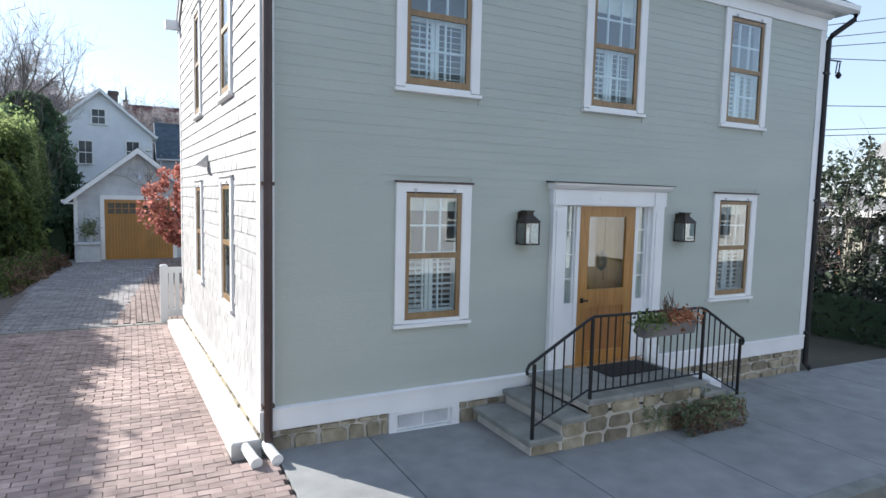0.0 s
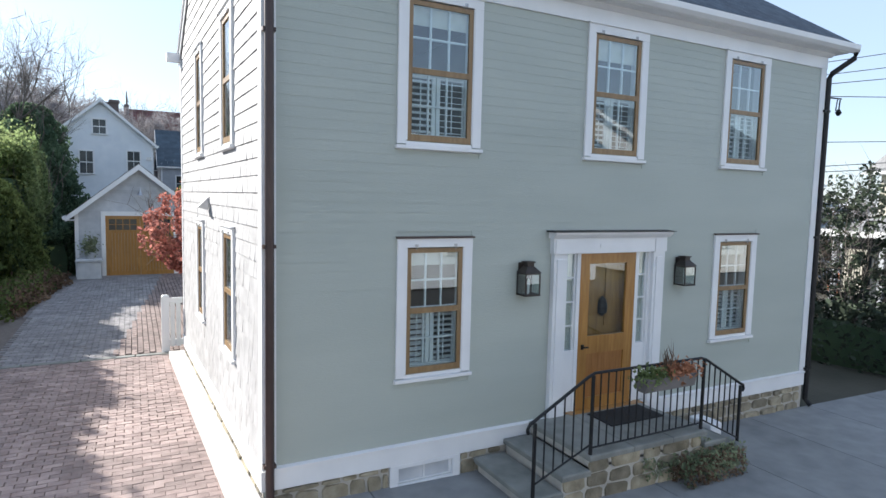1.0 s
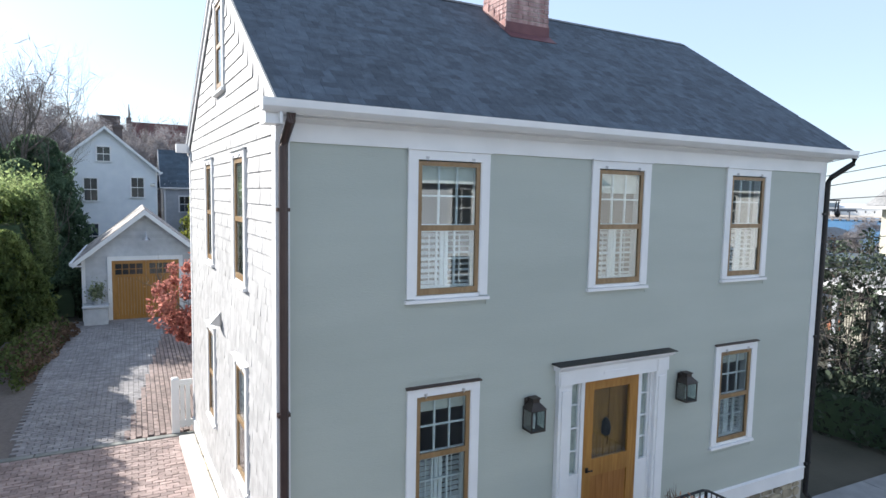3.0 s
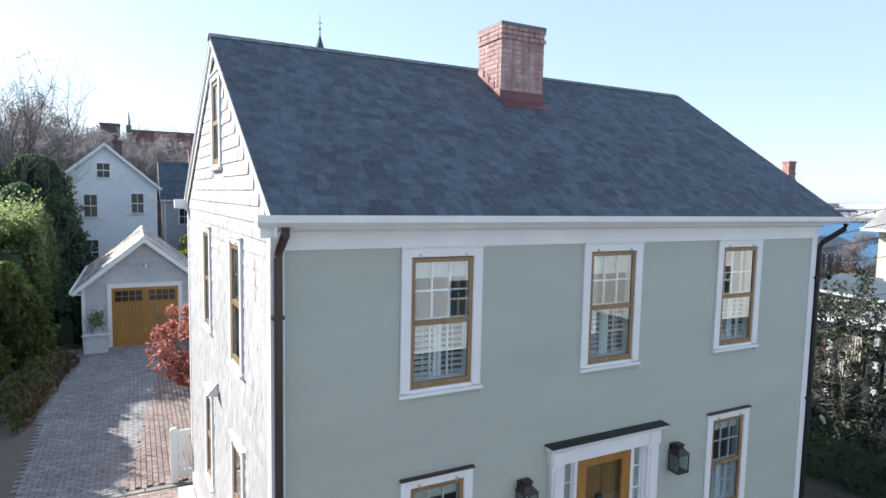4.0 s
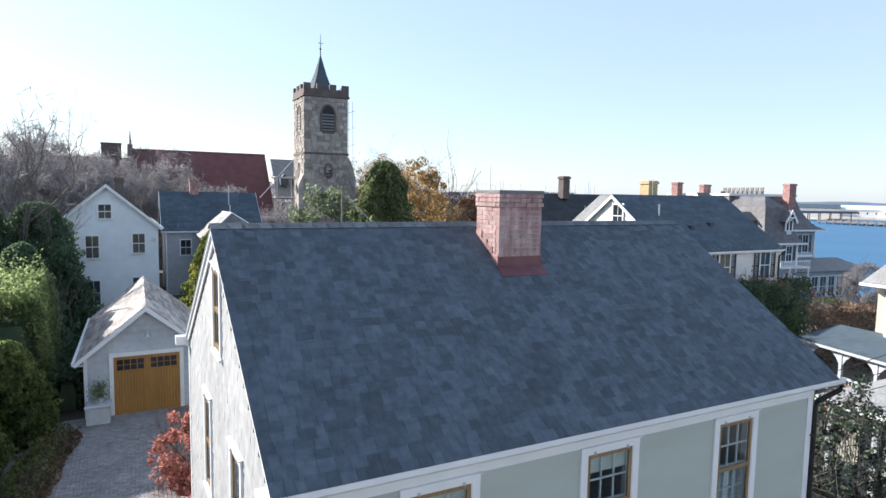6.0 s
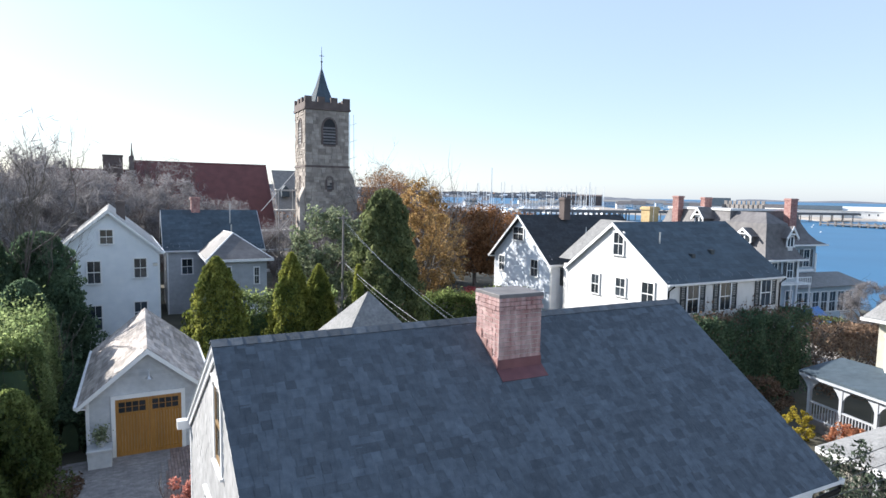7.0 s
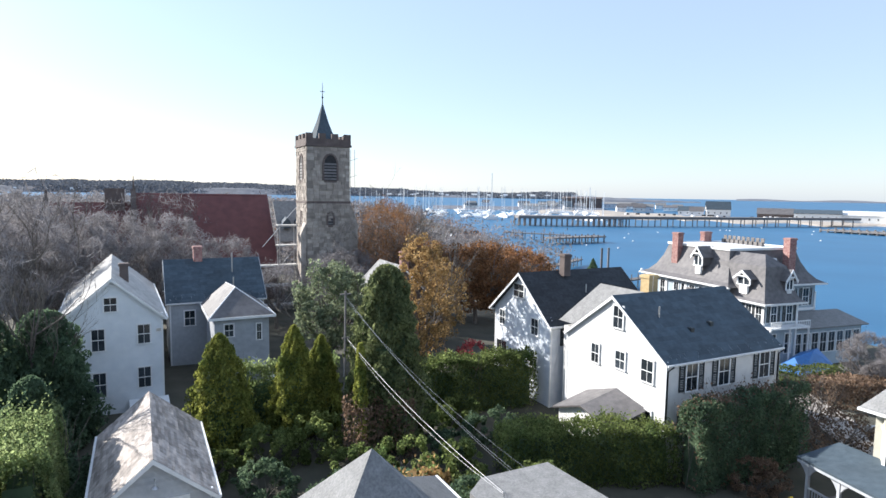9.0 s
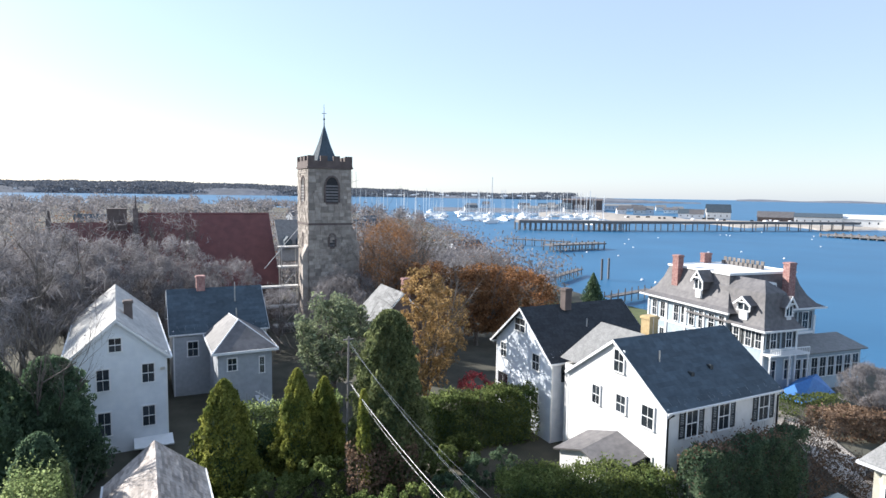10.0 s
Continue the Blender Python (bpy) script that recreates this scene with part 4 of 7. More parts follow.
# ---- neighbouring houses ----
def far_window(parent, m, w, h, trim="white", bars=(2, 2), shutters=None):
    """A small double-hung window: casing, sill, sash bars and two panes. Local x along its width, -y outwards."""
    t = new("window")
    t.empty_display_size, t.parent, t.matrix_basis = 0.2, parent, m
    c = 0.09
    for b in ((-c, -0.06, 0, 0, 0.0, h), (w, -0.06, 0, w + c, 0.0, h), (-c, -0.07, h, w + c, 0.0, h + c)):
        part("casing", Shape().box(*b), M[trim], t)
    part("sill", Shape().box(-c - 0.03, -0.10, -0.06, w + c + 0.03, 0.0, 0), M[trim], t)
    s = Shape()
    s.box(0, -0.045, h / 2 - 0.025, w, -0.016, h / 2 + 0.025)
    for i in range(1, bars[0]):
        s.box(w * i / bars[0] - 0.012, -0.038, 0, w * i / bars[0] + 0.012, -0.016, h / 2 - 0.026).box(w * i / bars[0] - 0.012, -0.042, h / 2 + 0.026, w * i / bars[0] + 0.012, -0.016, h)
    part("sash", s, M[trim], t)
    part("pane", Shape().box(0, -0.026, 0, w, -0.016, h / 2), M["farglass"], t)
    part("pane", Shape().box(0, -0.032, h / 2, w, -0.016, h), M["farglass"], t)
    if shutters:
        for u in (-c - shutters - 0.02, w + c + 0.02):
            s = Shape()
            s.box(u, -0.055, 0, u + 0.05, 0.0, h).box(u + shutters - 0.05, -0.045, 0, u + shutters, 0.0, h)
            for k in range(3):
                s.box(u + 0.05, -0.045, k * (h - 0.06) / 2, u + shutters - 0.05, 0.0, k * (h - 0.06) / 2 + 0.06)
            for k in range(14):
                z = 0.08 + k * (h - 0.16) / 14
                s.slab([(u + 0.05, -0.04, z), (u + shutters - 0.05, -0.04, z), (u + shutters - 0.05, -0.005, z + 0.05), (u + 0.05, -0.005, z + 0.05)], 0.006)
            part("shutter", s, M["shutter"], t, "dark louvred shutter")
    return t


def courses(parent, name, mat, u0, u1, top, z0, step, place, gap=0.012):
    """Lapped siding: one wedge a course, narrowed to the gable. top(z): the (u0, u1) left at a height."""
    s = Shape()
    z = z0
    while True:
        a, b = top(z + step)
        a, b = max(a, u0), min(b, u1)
        if b - a < 0.1:
            break
        place(s, a, b, z, z + step, gap)
        z += step
    return part(name, s, mat, parent)


def gable_house(label, x0, x1, y0, y1, base, eave, ridge, axis, wall, roof_mat, over=0.3, siding=0.16, m=None, category="house", name="house", shingle=0.3, trim="white"):
    """A house with a gable roof along an axis, with siding courses, corner boards, eaves and rake boards."""
    t = thing(name, label, category, m=m)
    along_x = axis == "x"
    a0, a1, c0, c1 = (x0, x1, y0, y1) if along_x else (y0, y1, x0, x1)
    mid = (c0 + c1) / 2
    s = Shape()
    s.prism([(c0, base), (c1, base), (c1, eave), (mid, ridge - 0.1), (c0, eave)], axis, a0, a1)
    part("wall", s, M[wall], t)
    k = (ridge - 0.1 - eave) / (mid - c0)
    rng = np.random.default_rng(int(abs(x0) * 13 + abs(y0) * 7))

    # lapped siding on the gable and the long side that faces the street
    def lap(sh, a, b, za, zb, g):
        if along_x:
            sh.prism([(a0, za), (a0 - g, za), (a0 - 0.002, zb), (a0, zb)], "y", a, b)
        else:
            sh.prism([(a0, za), (a0 - g, za), (a0 - 0.002, zb), (a0, zb)], "x", a, b)
    courses(t, "siding", M[wall], c0, c1, lambda z: (c0 if z < eave else c0 + (z - eave) / k, c1 if z < eave else c1 - (z - eave) / k), base, siding, lap)

    def lap2(sh, a, b, za, zb, g):
        sh.prism([(c0, za), (c0 - g, za), (c0 - 0.002, zb), (c0, zb)], axis, a, b)
    courses(t, "siding", M[wall], a0, a1, lambda z: (a0, a1) if z <= eave else (0, 0), base, siding, lap2)

    def put(a, c, z):
        return (a, c, z) if along_x else (c, a, z)
    s = Shape()
    for aa in (a0, a1):
        for cc in (c0, c1):
            lo, hi = put(aa - 0.09, cc - 0.09, 0), put(aa + 0.09, cc + 0.09, 0)
            if aa == a0 or cc == c0:
                part("corner_board", Shape().box(lo[0] + (0.065 if (aa if along_x else cc) != x0 else 0.06), lo[1] + 0.06, base, hi[0], hi[1], eave), M[trim], t)
    # roof slabs with tabs
    ko = (ridge - eave) / (mid - c0)
    le = math.hypot(mid - c0 + over, ko * (mid - c0 + over))
    r = Shape()
    for sgn, ce in ((1, c0 - over), (-1, c1 + over)):
        ze = eave - ko * over
        pts = [put(a0 - over, ce, ze), put(a1 + over, ce, ze), put(a1 + over, mid, ridge), put(a0 - over, mid, ridge)]
        if (sgn == 1) != along_x:
            pts = pts[::-1]
        r.slab([(p[0], p[1], p[2] - 0.01) for p in pts], 0.10)
    roof_ob = part("roof", r, M[roof_mat], t)
    tabs = Shape()
    for sgn, ce in ((1, c0 - over), (-1, c1 + over)):
        n = int(le / shingle)
        for j in range(n):
            u = a0 - over - rng.uniform(0, 0.5)
            while u < a1 + over:
                w = rng.uniform(0.4, 1.1)
                p, q = max(u, a0 - over), min(u + w - 0.01, a1 + over)
                u += w
                if q - p < 0.05:
                    continue
                f0, f1 = j / n, min(1.0, (j + 1.15) / n)
                ze = eave - ko * over
                cA, cB = ce + (mid - ce) * f0, ce + (mid - ce) * f1
                zA, zB = ze + (ridge - ze) * f0, ze + (ridge - ze) * f1
                h = rng.uniform(0.004, 0.012)
                vs = [put(p, cA, zA - 0.008), put(q, cA, zA - 0.008), put(p, cA, zA + h), put(q, cA, zA + h), put(q, cB, zB + 0.004), put(p, cB, zB + 0.004)]
                tabs.add(vs, [(2, 3, 4, 5), (0, 1, 3, 2)])
    tagged(part("shingles", tabs, M[roof_mat], roof_ob), kind="stuff")
    s = Shape()
    for aa in (a0 - over - 0.03, a1 + over - 0.01):
        for ce in (c0 - over, c1 + over):
            ze = eave - ko * over
            o = [(ce, ze - 0.2), (mid, ridge - 0.22), (mid, ridge - 0.02), (ce, ze - 0.02)]
            part("rake_board", Shape().prism(o, axis, aa, aa + 0.04), M[trim], t)
    for ce, sg in ((c0 - over, -1), (c1 + over, 1)):
        ze = eave - ko * over
        s = Shape().prism([(ce, ze - 0.17), (ce + sg * 0.1, ze - 0.11), (ce + sg * 0.11, ze - 0.02), (ce, ze - 0.02)], axis, a0 - over, a1 + over)
        part("gutter", s, M[trim], t)
        s = Shape().prism([(ce, ze - 0.16), (c0 if sg < 0 else c1, ze - 0.16), (c0 if sg < 0 else c1, ze - 0.12), (ce, ze - 0.12)], axis, a0 - over + 0.02, a1 + over - 0.02)
        part("soffit", s, M[trim], t)
    return t


def stack(parent, x0, y0, x1, y1, z0, z1, mat="brick", cap=0.06, pots=0):
    """A brick stack with a corbelled top and joints."""
    s, rings = Shape(), []
    z, k = z0, 0
    while z < z1 - 0.2:
        e = 0.0 if k % 2 else 0.008
        rings += [(e, z), (e, min(z + 0.11, z1 - 0.2))]
        z += 0.11
        k += 1
    rings += [(-cap, z1 - 0.2), (-cap, z1 - 0.07), (-cap + 0.02, z1 - 0.055), (0.0, z1 - 0.054), (0.0, z1)]
    for e, z in rings:
        s.v += [(x0 + e, y0 + e, z), (x1 - e, y0 + e, z), (x1 - e, y1 - e, z), (x0 + e, y1 - e, z)]
    s.f = [(4 * i + j, 4 * i + (j + 1) % 4, 4 * i + 4 + (j + 1) % 4, 4 * i + 4 + j) for i in range(len(rings) - 1) for j in range(4)] + [(3, 2, 1, 0), tuple(range(4 * len(rings) - 4, 4 * len(rings)))]
    for i in range(pots):
        s.lathe([(0.11, 0), (0.09, 0.3), (0.11, 0.34)], (x0 + (x1 - x0) * (i + 0.5) / pots, (y0 + y1) / 2, z1), 8)
    return part("chimney", s, M[mat], parent)


# white house with shutters
a = gable_house("white clapboard house with dark shutters and a slate blue roof", 23.3, 32.5, 16.45, 24.55, -0.9, 5.72, 8.62, "x", "siding2", "roof_far", over=0.16)
for y, z, w, h in ((20.45, 6.78, 0.74, 1.25), (22.2, 4.3, 0.62, 1.12), (20.15, 4.45, 0.72, 1.0), (18.15, 4.28, 0.82, 1.2), (21.8, 1.5, 1.6, 1.0), (18.2, 1.4, 0.85, 1.3)):
    far_window(a, pose(23.28, y, z, 0, 0, -90), w, h)
for x in (24.75, 27.3, 30.75):
    far_window(a, pose(x, 16.43, 3.95), 0.82, 1.5, shutters=0.42)
    far_window(a, pose(x, 16.43, 1.3), 0.78, 1.5, shutters=0.42)
stack(a, 26.7, 21.2, 27.45, 21.9, 7.2, 9.5, "terracotta")
part("vent_pipe", Shape().tube([(25.2, 18.9, 7.3), (25.2, 18.9, 8.1)], 0.05, 8), M["metal"], a)
part("vent_pipe", Shape().tube([(26.4, 20.6, 8.5), (26.4, 20.6, 9.6)], 0.015, 6), M["metal"], a)
part("roof_vent", Shape().soft_box(26.6, 17.8, 6.6, 26.85, 18.1, 6.95, 0.04), M["shutter"], a)
part("roof_vent", Shape().soft_box(28.4, 18.0, 6.8, 28.65, 18.3, 7.12, 0.04), M["shutter"], a)
part("downspout", Shape().tube([(23.45, 16.1, 5.5), (23.35, 16.4, 5.2), (23.35, 16.4, -0.9)], 0.05, 8), M["iron"], a)
part("downspout", Shape().tube([(32.5, 16.1, 5.5), (32.45, 16.4, 5.2), (32.45, 16.4, -0.9)], 0.05, 8), M["iron"], a)
# rear wing with its ridge across
wing = Shape()
wing.box(24.3, 22.0, -0.9, 29.0, 26.2, 5.6)
part("wing_wall", wing, M["siding2"], a)
wing = Shape()
wing.add([(24.0, 26.4, 5.95), (24.0, 20.6, 5.95), (29.3, 20.6, 5.61), (29.3, 26.6, 5.61), (25.9, 20.6, 8.58), (25.9, 24.6, 8.58)],
         [(0, 1, 2, 3), (1, 0, 5, 4), (3, 2, 4, 5), (0, 3, 5), (2, 1, 4)])
part("wing_roof", wing, M["roof_grey"], a)
lean = Shape()
lean.prism([(17.9, -0.9), (22.2, -0.9), (22.2, 1.7), (19.9, 2.5), (17.9, 2.2)], "x", 20.9, 23.28)
part("porch_wall", lean, M["siding2"], a)
lean = Shape()
lean.slab([(20.6, 20.0, 2.62), (20.6, 17.6, 2.1), (23.28, 17.6, 2.75), (23.28, 20.0, 3.25)], 0.1).slab([(20.6, 22.5, 1.75), (20.6, 20.0, 2.62), (23.28, 20.0, 3.25), (23.28, 22.5, 2.4)], 0.1)
part("porch_roof", lean, M["slate"], a)

# white house with the black roof
b = gable_house("white gabled house with a black roof among trees", 23.9, 33.0, 27.1, 34.2, -1.2, 5.75, 8.65, "x", "siding", "roof_black", over=0.4)
for y, z, w, h in ((31.7, 6.75, 1.3, 0.95), (33.55, 4.3, 0.72, 1.1), (29.35, 4.35, 0.8, 1.15), (33.9, 1.1, 1.4, 1.9), (29.4, 1.3, 0.8, 1.3)):
    far_window(b, pose(23.88, y, z, 0, 0, -90), w, h)
far_window(b, pose(25.2, 27.08, 3.9), 0.8, 1.2, shutters=0.4)
far_window(b, pose(28.4, 27.08, 3.9), 0.8, 1.2, shutters=0.4)
stack(b, 27.0, 29.8, 27.6, 30.4, 8.3, 9.95, "church_dark")
part("vent_pipe", Shape().tube([(28.2, 28.7, 7.2), (28.2, 28.7, 7.8)], 0.05, 8), M["metal"], b)

# tall white house behind the garage
c = gable_house("tall narrow white clapboard house with a pale roof", -5.56, 0.0, 37.0, 52.1, -0.4, 6.31, 8.74, "y", "siding_bright", "roof_ash", over=0.3, m=pose(-2.78, 37.0, 0, 0, 0, 1.8) @ pose(2.78, -37.0, 0))
for x, z, w, h in ((-3.22, 6.6, 0.68, 0.85), (-3.95, 4.15, 0.68, 1.35), (-1.38, 4.4, 0.68, 1.2), (-3.95, 1.2, 0.68, 1.5), (-1.42, 1.5, 0.7, 1.3)):
    far_window(c, pose(x, 36.98, z), w, h)
stack(c, -2.3, 40.6, -1.75, 41.2, 7.6, 9.2, "church_dark")
part("vent_pipe", Shape().tube([(-4.6, 40, 6.4), (-4.6, 40, 7.2)], 0.06, 8), M["iron"], c)
part("meter_box", Shape().soft_box(-0.32, 36.9, 5.1, -0.05, 36.99, 5.3, 0.02), M["metal"], c)
part("porch_roof", Shape().slab([(-2.0, 35.6, 0.55), (0.3, 35.6, 0.55), (0.3, 36.95, 0.75), (-2.0, 36.95, 0.75)], 0.08), M["white"], c)

# grey house and its hipped annex
d = gable_house("grey house with a dark blue-grey roof behind conifers", 0.9, 8.2, 47.0, 54.0, -0.6, 5.4, 8.3, "x", "greyhouse", "roof_far", over=0.3)
stack(d, 3.0, 50.2, 3.7, 50.9, 8.0, 9.4)
part("vent_pipe", Shape().tube([(6.0, 49, 7.2), (6.0, 49, 8.9)], 0.05, 8), M["metal"], d)
for x in (2.0, 4.5):
    far_window(d, pose(x, 46.98, 3.2), 0.75, 1.2)
e = thing("annex", "small grey annex with a hipped slate roof", "house")
part("wall", Shape().box(3.6, 40.5, -0.6, 7.5, 46.4, 5.05), M["greyhouse"], e)
ap, c4 = [(5.45, 43.2, 6.75), (5.1, 46.0, 6.75)], [(3.2, 40.1, 5.0), (7.9, 40.1, 5.0), (7.9, 46.8, 5.0), (3.2, 46.8, 5.0)]
for side in ([c4[0], c4[1], ap[0]], [c4[1], c4[2], ap[1], ap[0]], [c4[2], c4[3], ap[1]], [c4[3], c4[0], ap[0], ap[1]]):
    part("roof_slope", Shape().slab(side, 0.1), M["slate"], e)
for p0, p1 in ((c4[0], ap[0]), (c4[1], ap[0]), (ap[0], ap[1])):
    part("hip_flashing", Shape().tube([p0, p1], 0.045, 5), M["white"], e, "pale metal hip flashing")
for b in ((3.2, 40.04, 4.82, 7.9, 40.1, 5.0), (3.14, 40.04, 4.82, 3.2, 46.8, 5.0), (7.9, 40.04, 4.82, 7.96, 46.8, 5.0)):
    part("fascia", Shape().box(*b), M["white"], e)
far_window(e, pose(4.3, 40.48, 3.5), 0.6, 0.9)
far_window(e, pose(6.6, 40.48, 3.1), 0.3, 1.2)
part("roof_vent", Shape().tube([(5.6, 45.2, 6.5), (5.6, 45.2, 7.3)], 0.05, 6), M["metal"], e)
s = Shape()
for k in range(6):
    part("step", Shape().box(6.2 + k * 0.28, 39.0, 1.3 - k * 0.22, 6.5 + k * 0.28, 40.45, 1.36 - k * 0.22), M["white"], e)
    part("baluster", Shape().tube([(6.3 + k * 0.28, 38.95, 1.3 - k * 0.22), (6.3 + k * 0.28, 38.95, 2.2 - k * 0.22)], 0.025, 5), M["white"], e)
s.slab([(6.0, 38.8, 2.25), (8.4, 38.8, 0.4), (8.4, 38.9, 0.4), (6.0, 38.9, 2.25)], 0.06)
part("stair_rail", s, M["white"], e)

# ---- garage ----
g = gable_house("pale grey shingled garage with weathered roof and golden wooden doors", -2.95, 1.15, 19.2, 27.2, -0.1, 2.42, 4.12, "y", "garage", "roof_pale", over=0.28, siding=0.13, category="garage", name="garage", shingle=0.16)
s = Shape()
s.box(-2.16, 19.14, 0.0, -2.02, 19.185, 2.2).box(0.24, 19.14, 0.0, 0.38, 19.185, 2.2).box(-2.16, 19.13, 2.2, 0.38, 19.185, 2.36)
part("door_casing", s, M["white"], g)
for u0, u1 in ((-2.02, -0.895), (-0.885, 0.24)):
    dd = group_of("garage_door", g)
    s = Shape()
    s.box(u0, 19.145, 0.0, u0 + 0.11, 19.18, 2.2).box(u1 - 0.11, 19.145, 0.0, u1, 19.18, 2.2).box(u0 + 0.11, 19.145, 2.08, u1 - 0.11, 19.18, 2.2).box(u0 + 0.11, 19.145, 1.58, u1 - 0.11, 19.18, 1.68).box(u0 + 0.11, 19.145, 0.0, u1 - 0.11, 19.18, 0.16)
    part("door_frame", s, M["wood"], dd)
    s = Shape()
    for k in range(9):
        w = (u1 - u0 - 0.22) / 9
        s.box(u0 + 0.11 + k * w, 19.16, 0.16, u0 + 0.11 + (k + 1) * w - 0.008, 19.18, 1.58)
    part("plank_panel", s, M["wood"], dd)
    s = Shape()
    for k in range(1, 4):
        u = u0 + 0.11 + (u1 - u0 - 0.22) * k / 4
        s.box(u - 0.014, 19.15, 1.68, u + 0.014, 19.175, 2.08)
    s.box(u0 + 0.11, 19.152, 1.87, u1 - 0.11, 19.173, 1.89)
    part("glazing_bar", s, M["wood"], dd)
    part("pane", Shape().box(u0 + 0.11, 19.165, 1.68, u1 - 0.11, 19.178, 2.08), M["farglass"], dd)
lamp = thing("gooseneck_lamp", "galvanised gooseneck lamp on the garage gable", "lamp", m=pose(-0.86, 19.17, 2.95))
part("arm", Shape().tube([(0, 0, 0.1), (0, -0.1, 0.3), (0, -0.25, 0.3), (0, -0.3, 0.18)], 0.018, 8), M["metal"], lamp)
part("shade", Shape().lathe([(0.14, 0), (0.05, 0.1), (0.03, 0.16)], (0, -0.3, 0.02), 12), M["metal"], lamp)
# Planter beside the garage door, built as a closed box with a top slab.
whole("storage_bin", Shape().soft_box(-2.9, 18.35, 0.0, -2.15, 18.95, 0.62, 0.03).soft_box(-2.94, 18.3, 0.62, -2.11, 19.0, 0.70, 0.03), M["garage"], "pale grey planter box with an overhanging top", "bin")
rng = np.random.default_rng(6)
pot = thing("potted_shrub", "small evergreen in a grey pot on the planter box", "plant", m=pose(-2.5, 18.65, 0.70))
part("pot", Shape().lathe([(0.13, 0.0), (0.17, 0.22), (0.18, 0.24)], (0, 0, 0), 10), M["greyhouse"], pot)
leaves("foliage", rng.normal(size=(500, 3)) * np.array([0.13, 0.13, 0.16]) + np.array([0, 0, 0.45]), 0.045, LEAF["olive"], pot, rng)

# ---- church ----
ch = thing("church", "stone church with a crenellated tower, short spire and long red roof", "church")
TX0, TX1, TY0, TY1 = 16.5, 21.7, 64.4, 69.6
tower = part("tower", Shape().box(TX0, TY0, -2, TX1, TY1, 19.6), M["church"], ch, "rough stone bell tower")
part("string_course", Shape().box(TX0 - 0.18, TY0 - 0.18, 19.6, TX1 + 0.18, TY1 + 0.18, 19.85), M["church_dark"], ch)
part("string_course", Shape().box(TX0 - 0.1, TY0 - 0.1, 12.9, TX1 + 0.1, TY1 + 0.1, 13.15), M["church_dark"], ch)
s = Shape()
for x0, y0, x1, y1 in ((TX0 - 0.1, TY0 - 0.1, TX1 + 0.1, TY0 + 0.3), (TX0 - 0.1, TY1 - 0.3, TX1 + 0.1, TY1 + 0.1), (TX0 - 0.1, TY0 + 0.3, TX0 + 0.3, TY1 - 0.3), (TX1 - 0.3, TY0 + 0.3, TX1 + 0.1, TY1 - 0.3)):
    s.box(x0, y0, 19.85, x1, y1, 20.5)
for k in range(4):
    u = (TX1 - TX0 - 0.6) * k / 3
    s.box(TX0 - 0.1 + u, TY0 - 0.1, 20.5, TX0 + 0.7 + u, TY0 + 0.3, 21.1).box(TX0 - 0.1 + u, TY1 - 0.3, 20.5, TX0 + 0.7 + u, TY1 + 0.1, 21.1)
    if 0 < k < 3:
        s.box(TX0 - 0.1, TY0 - 0.1 + u, 20.5, TX0 + 0.3, TY0 + 0.7 + u, 21.1).box(TX1 - 0.3, TY0 - 0.1 + u, 20.5, TX1 + 0.1, TY0 + 0.7 + u, 21.1)
part("parapet", s, M["church_dark"], ch)
cx, cy = (TX0 + TX1) / 2, (TY0 + TY1) / 2
part("spire", Shape().lathe([(1.75, 0), (0.75, 2.4), (0.06, 4.6)], (cx, cy, 20.3), 8), M["roof_far"], ch, "dark slate spire")
part("finial", Shape().tube([(cx, cy, 24.8), (cx, cy, 27.4)], [0.07, 0.02], 6).lathe([(0.02, 0), (0.16, 0.15), (0.02, 0.3)], (cx, cy, 25.5), 8).box(cx - 0.3, cy - 0.02, 26.3, cx + 0.3, cy + 0.02, 26.36), M["iron"], ch)


def arch_opening(parent, name, m, w, h, mat_in="dark", rim=0.22):
    """A pointed dark panel standing in for an unlit recess, with a stone rim and louvres."""
    t = new(name)
    t.parent, t.matrix_basis, t.empty_display_size = parent, m, 0.3
    pts = [(-w / 2, 0), (w / 2, 0), (w / 2, h * 0.62)] + [(w / 2 * math.cos(q), h * 0.62 + h * 0.38 * math.sin(q) ** 0.9) for q in (0.5, 1.0, 1.3)] + [(0, h)] + [(-w / 2 * math.cos(q), h * 0.62 + h * 0.38 * math.sin(q) ** 0.9) for q in (1.3, 1.0, 0.5)] + [(-w / 2, h * 0.62)]
    part("opening", Shape().prism(pts, "y", -0.03, 0.05), M[mat_in], t)
    s = Shape()
    for (ax, az), (bx, bz) in zip(pts, pts[1:] + pts[:1]):
        n = Vector((bz - az, 0, ax - bx)).normalized() * rim
        s.slab([(ax, -0.10, az), (ax + n.x, -0.10, az + n.z), (bx + n.x, -0.10, bz + n.z), (bx, -0.10, bz)], 0.12)
    part("stone_rim", s, M["church_dark"], t)
    s = Shape()
    for k in range(int(h * 0.8 / 0.35)):
        s.slab([(-w / 2, -0.07, 0.1 + k * 0.35), (w / 2, -0.07, 0.1 + k * 0.35), (w / 2, -0.03, 0.3 + k * 0.35), (-w / 2, -0.03, 0.3 + k * 0.35)], 0.03)
    part("louvre", s, M["slate"], t)


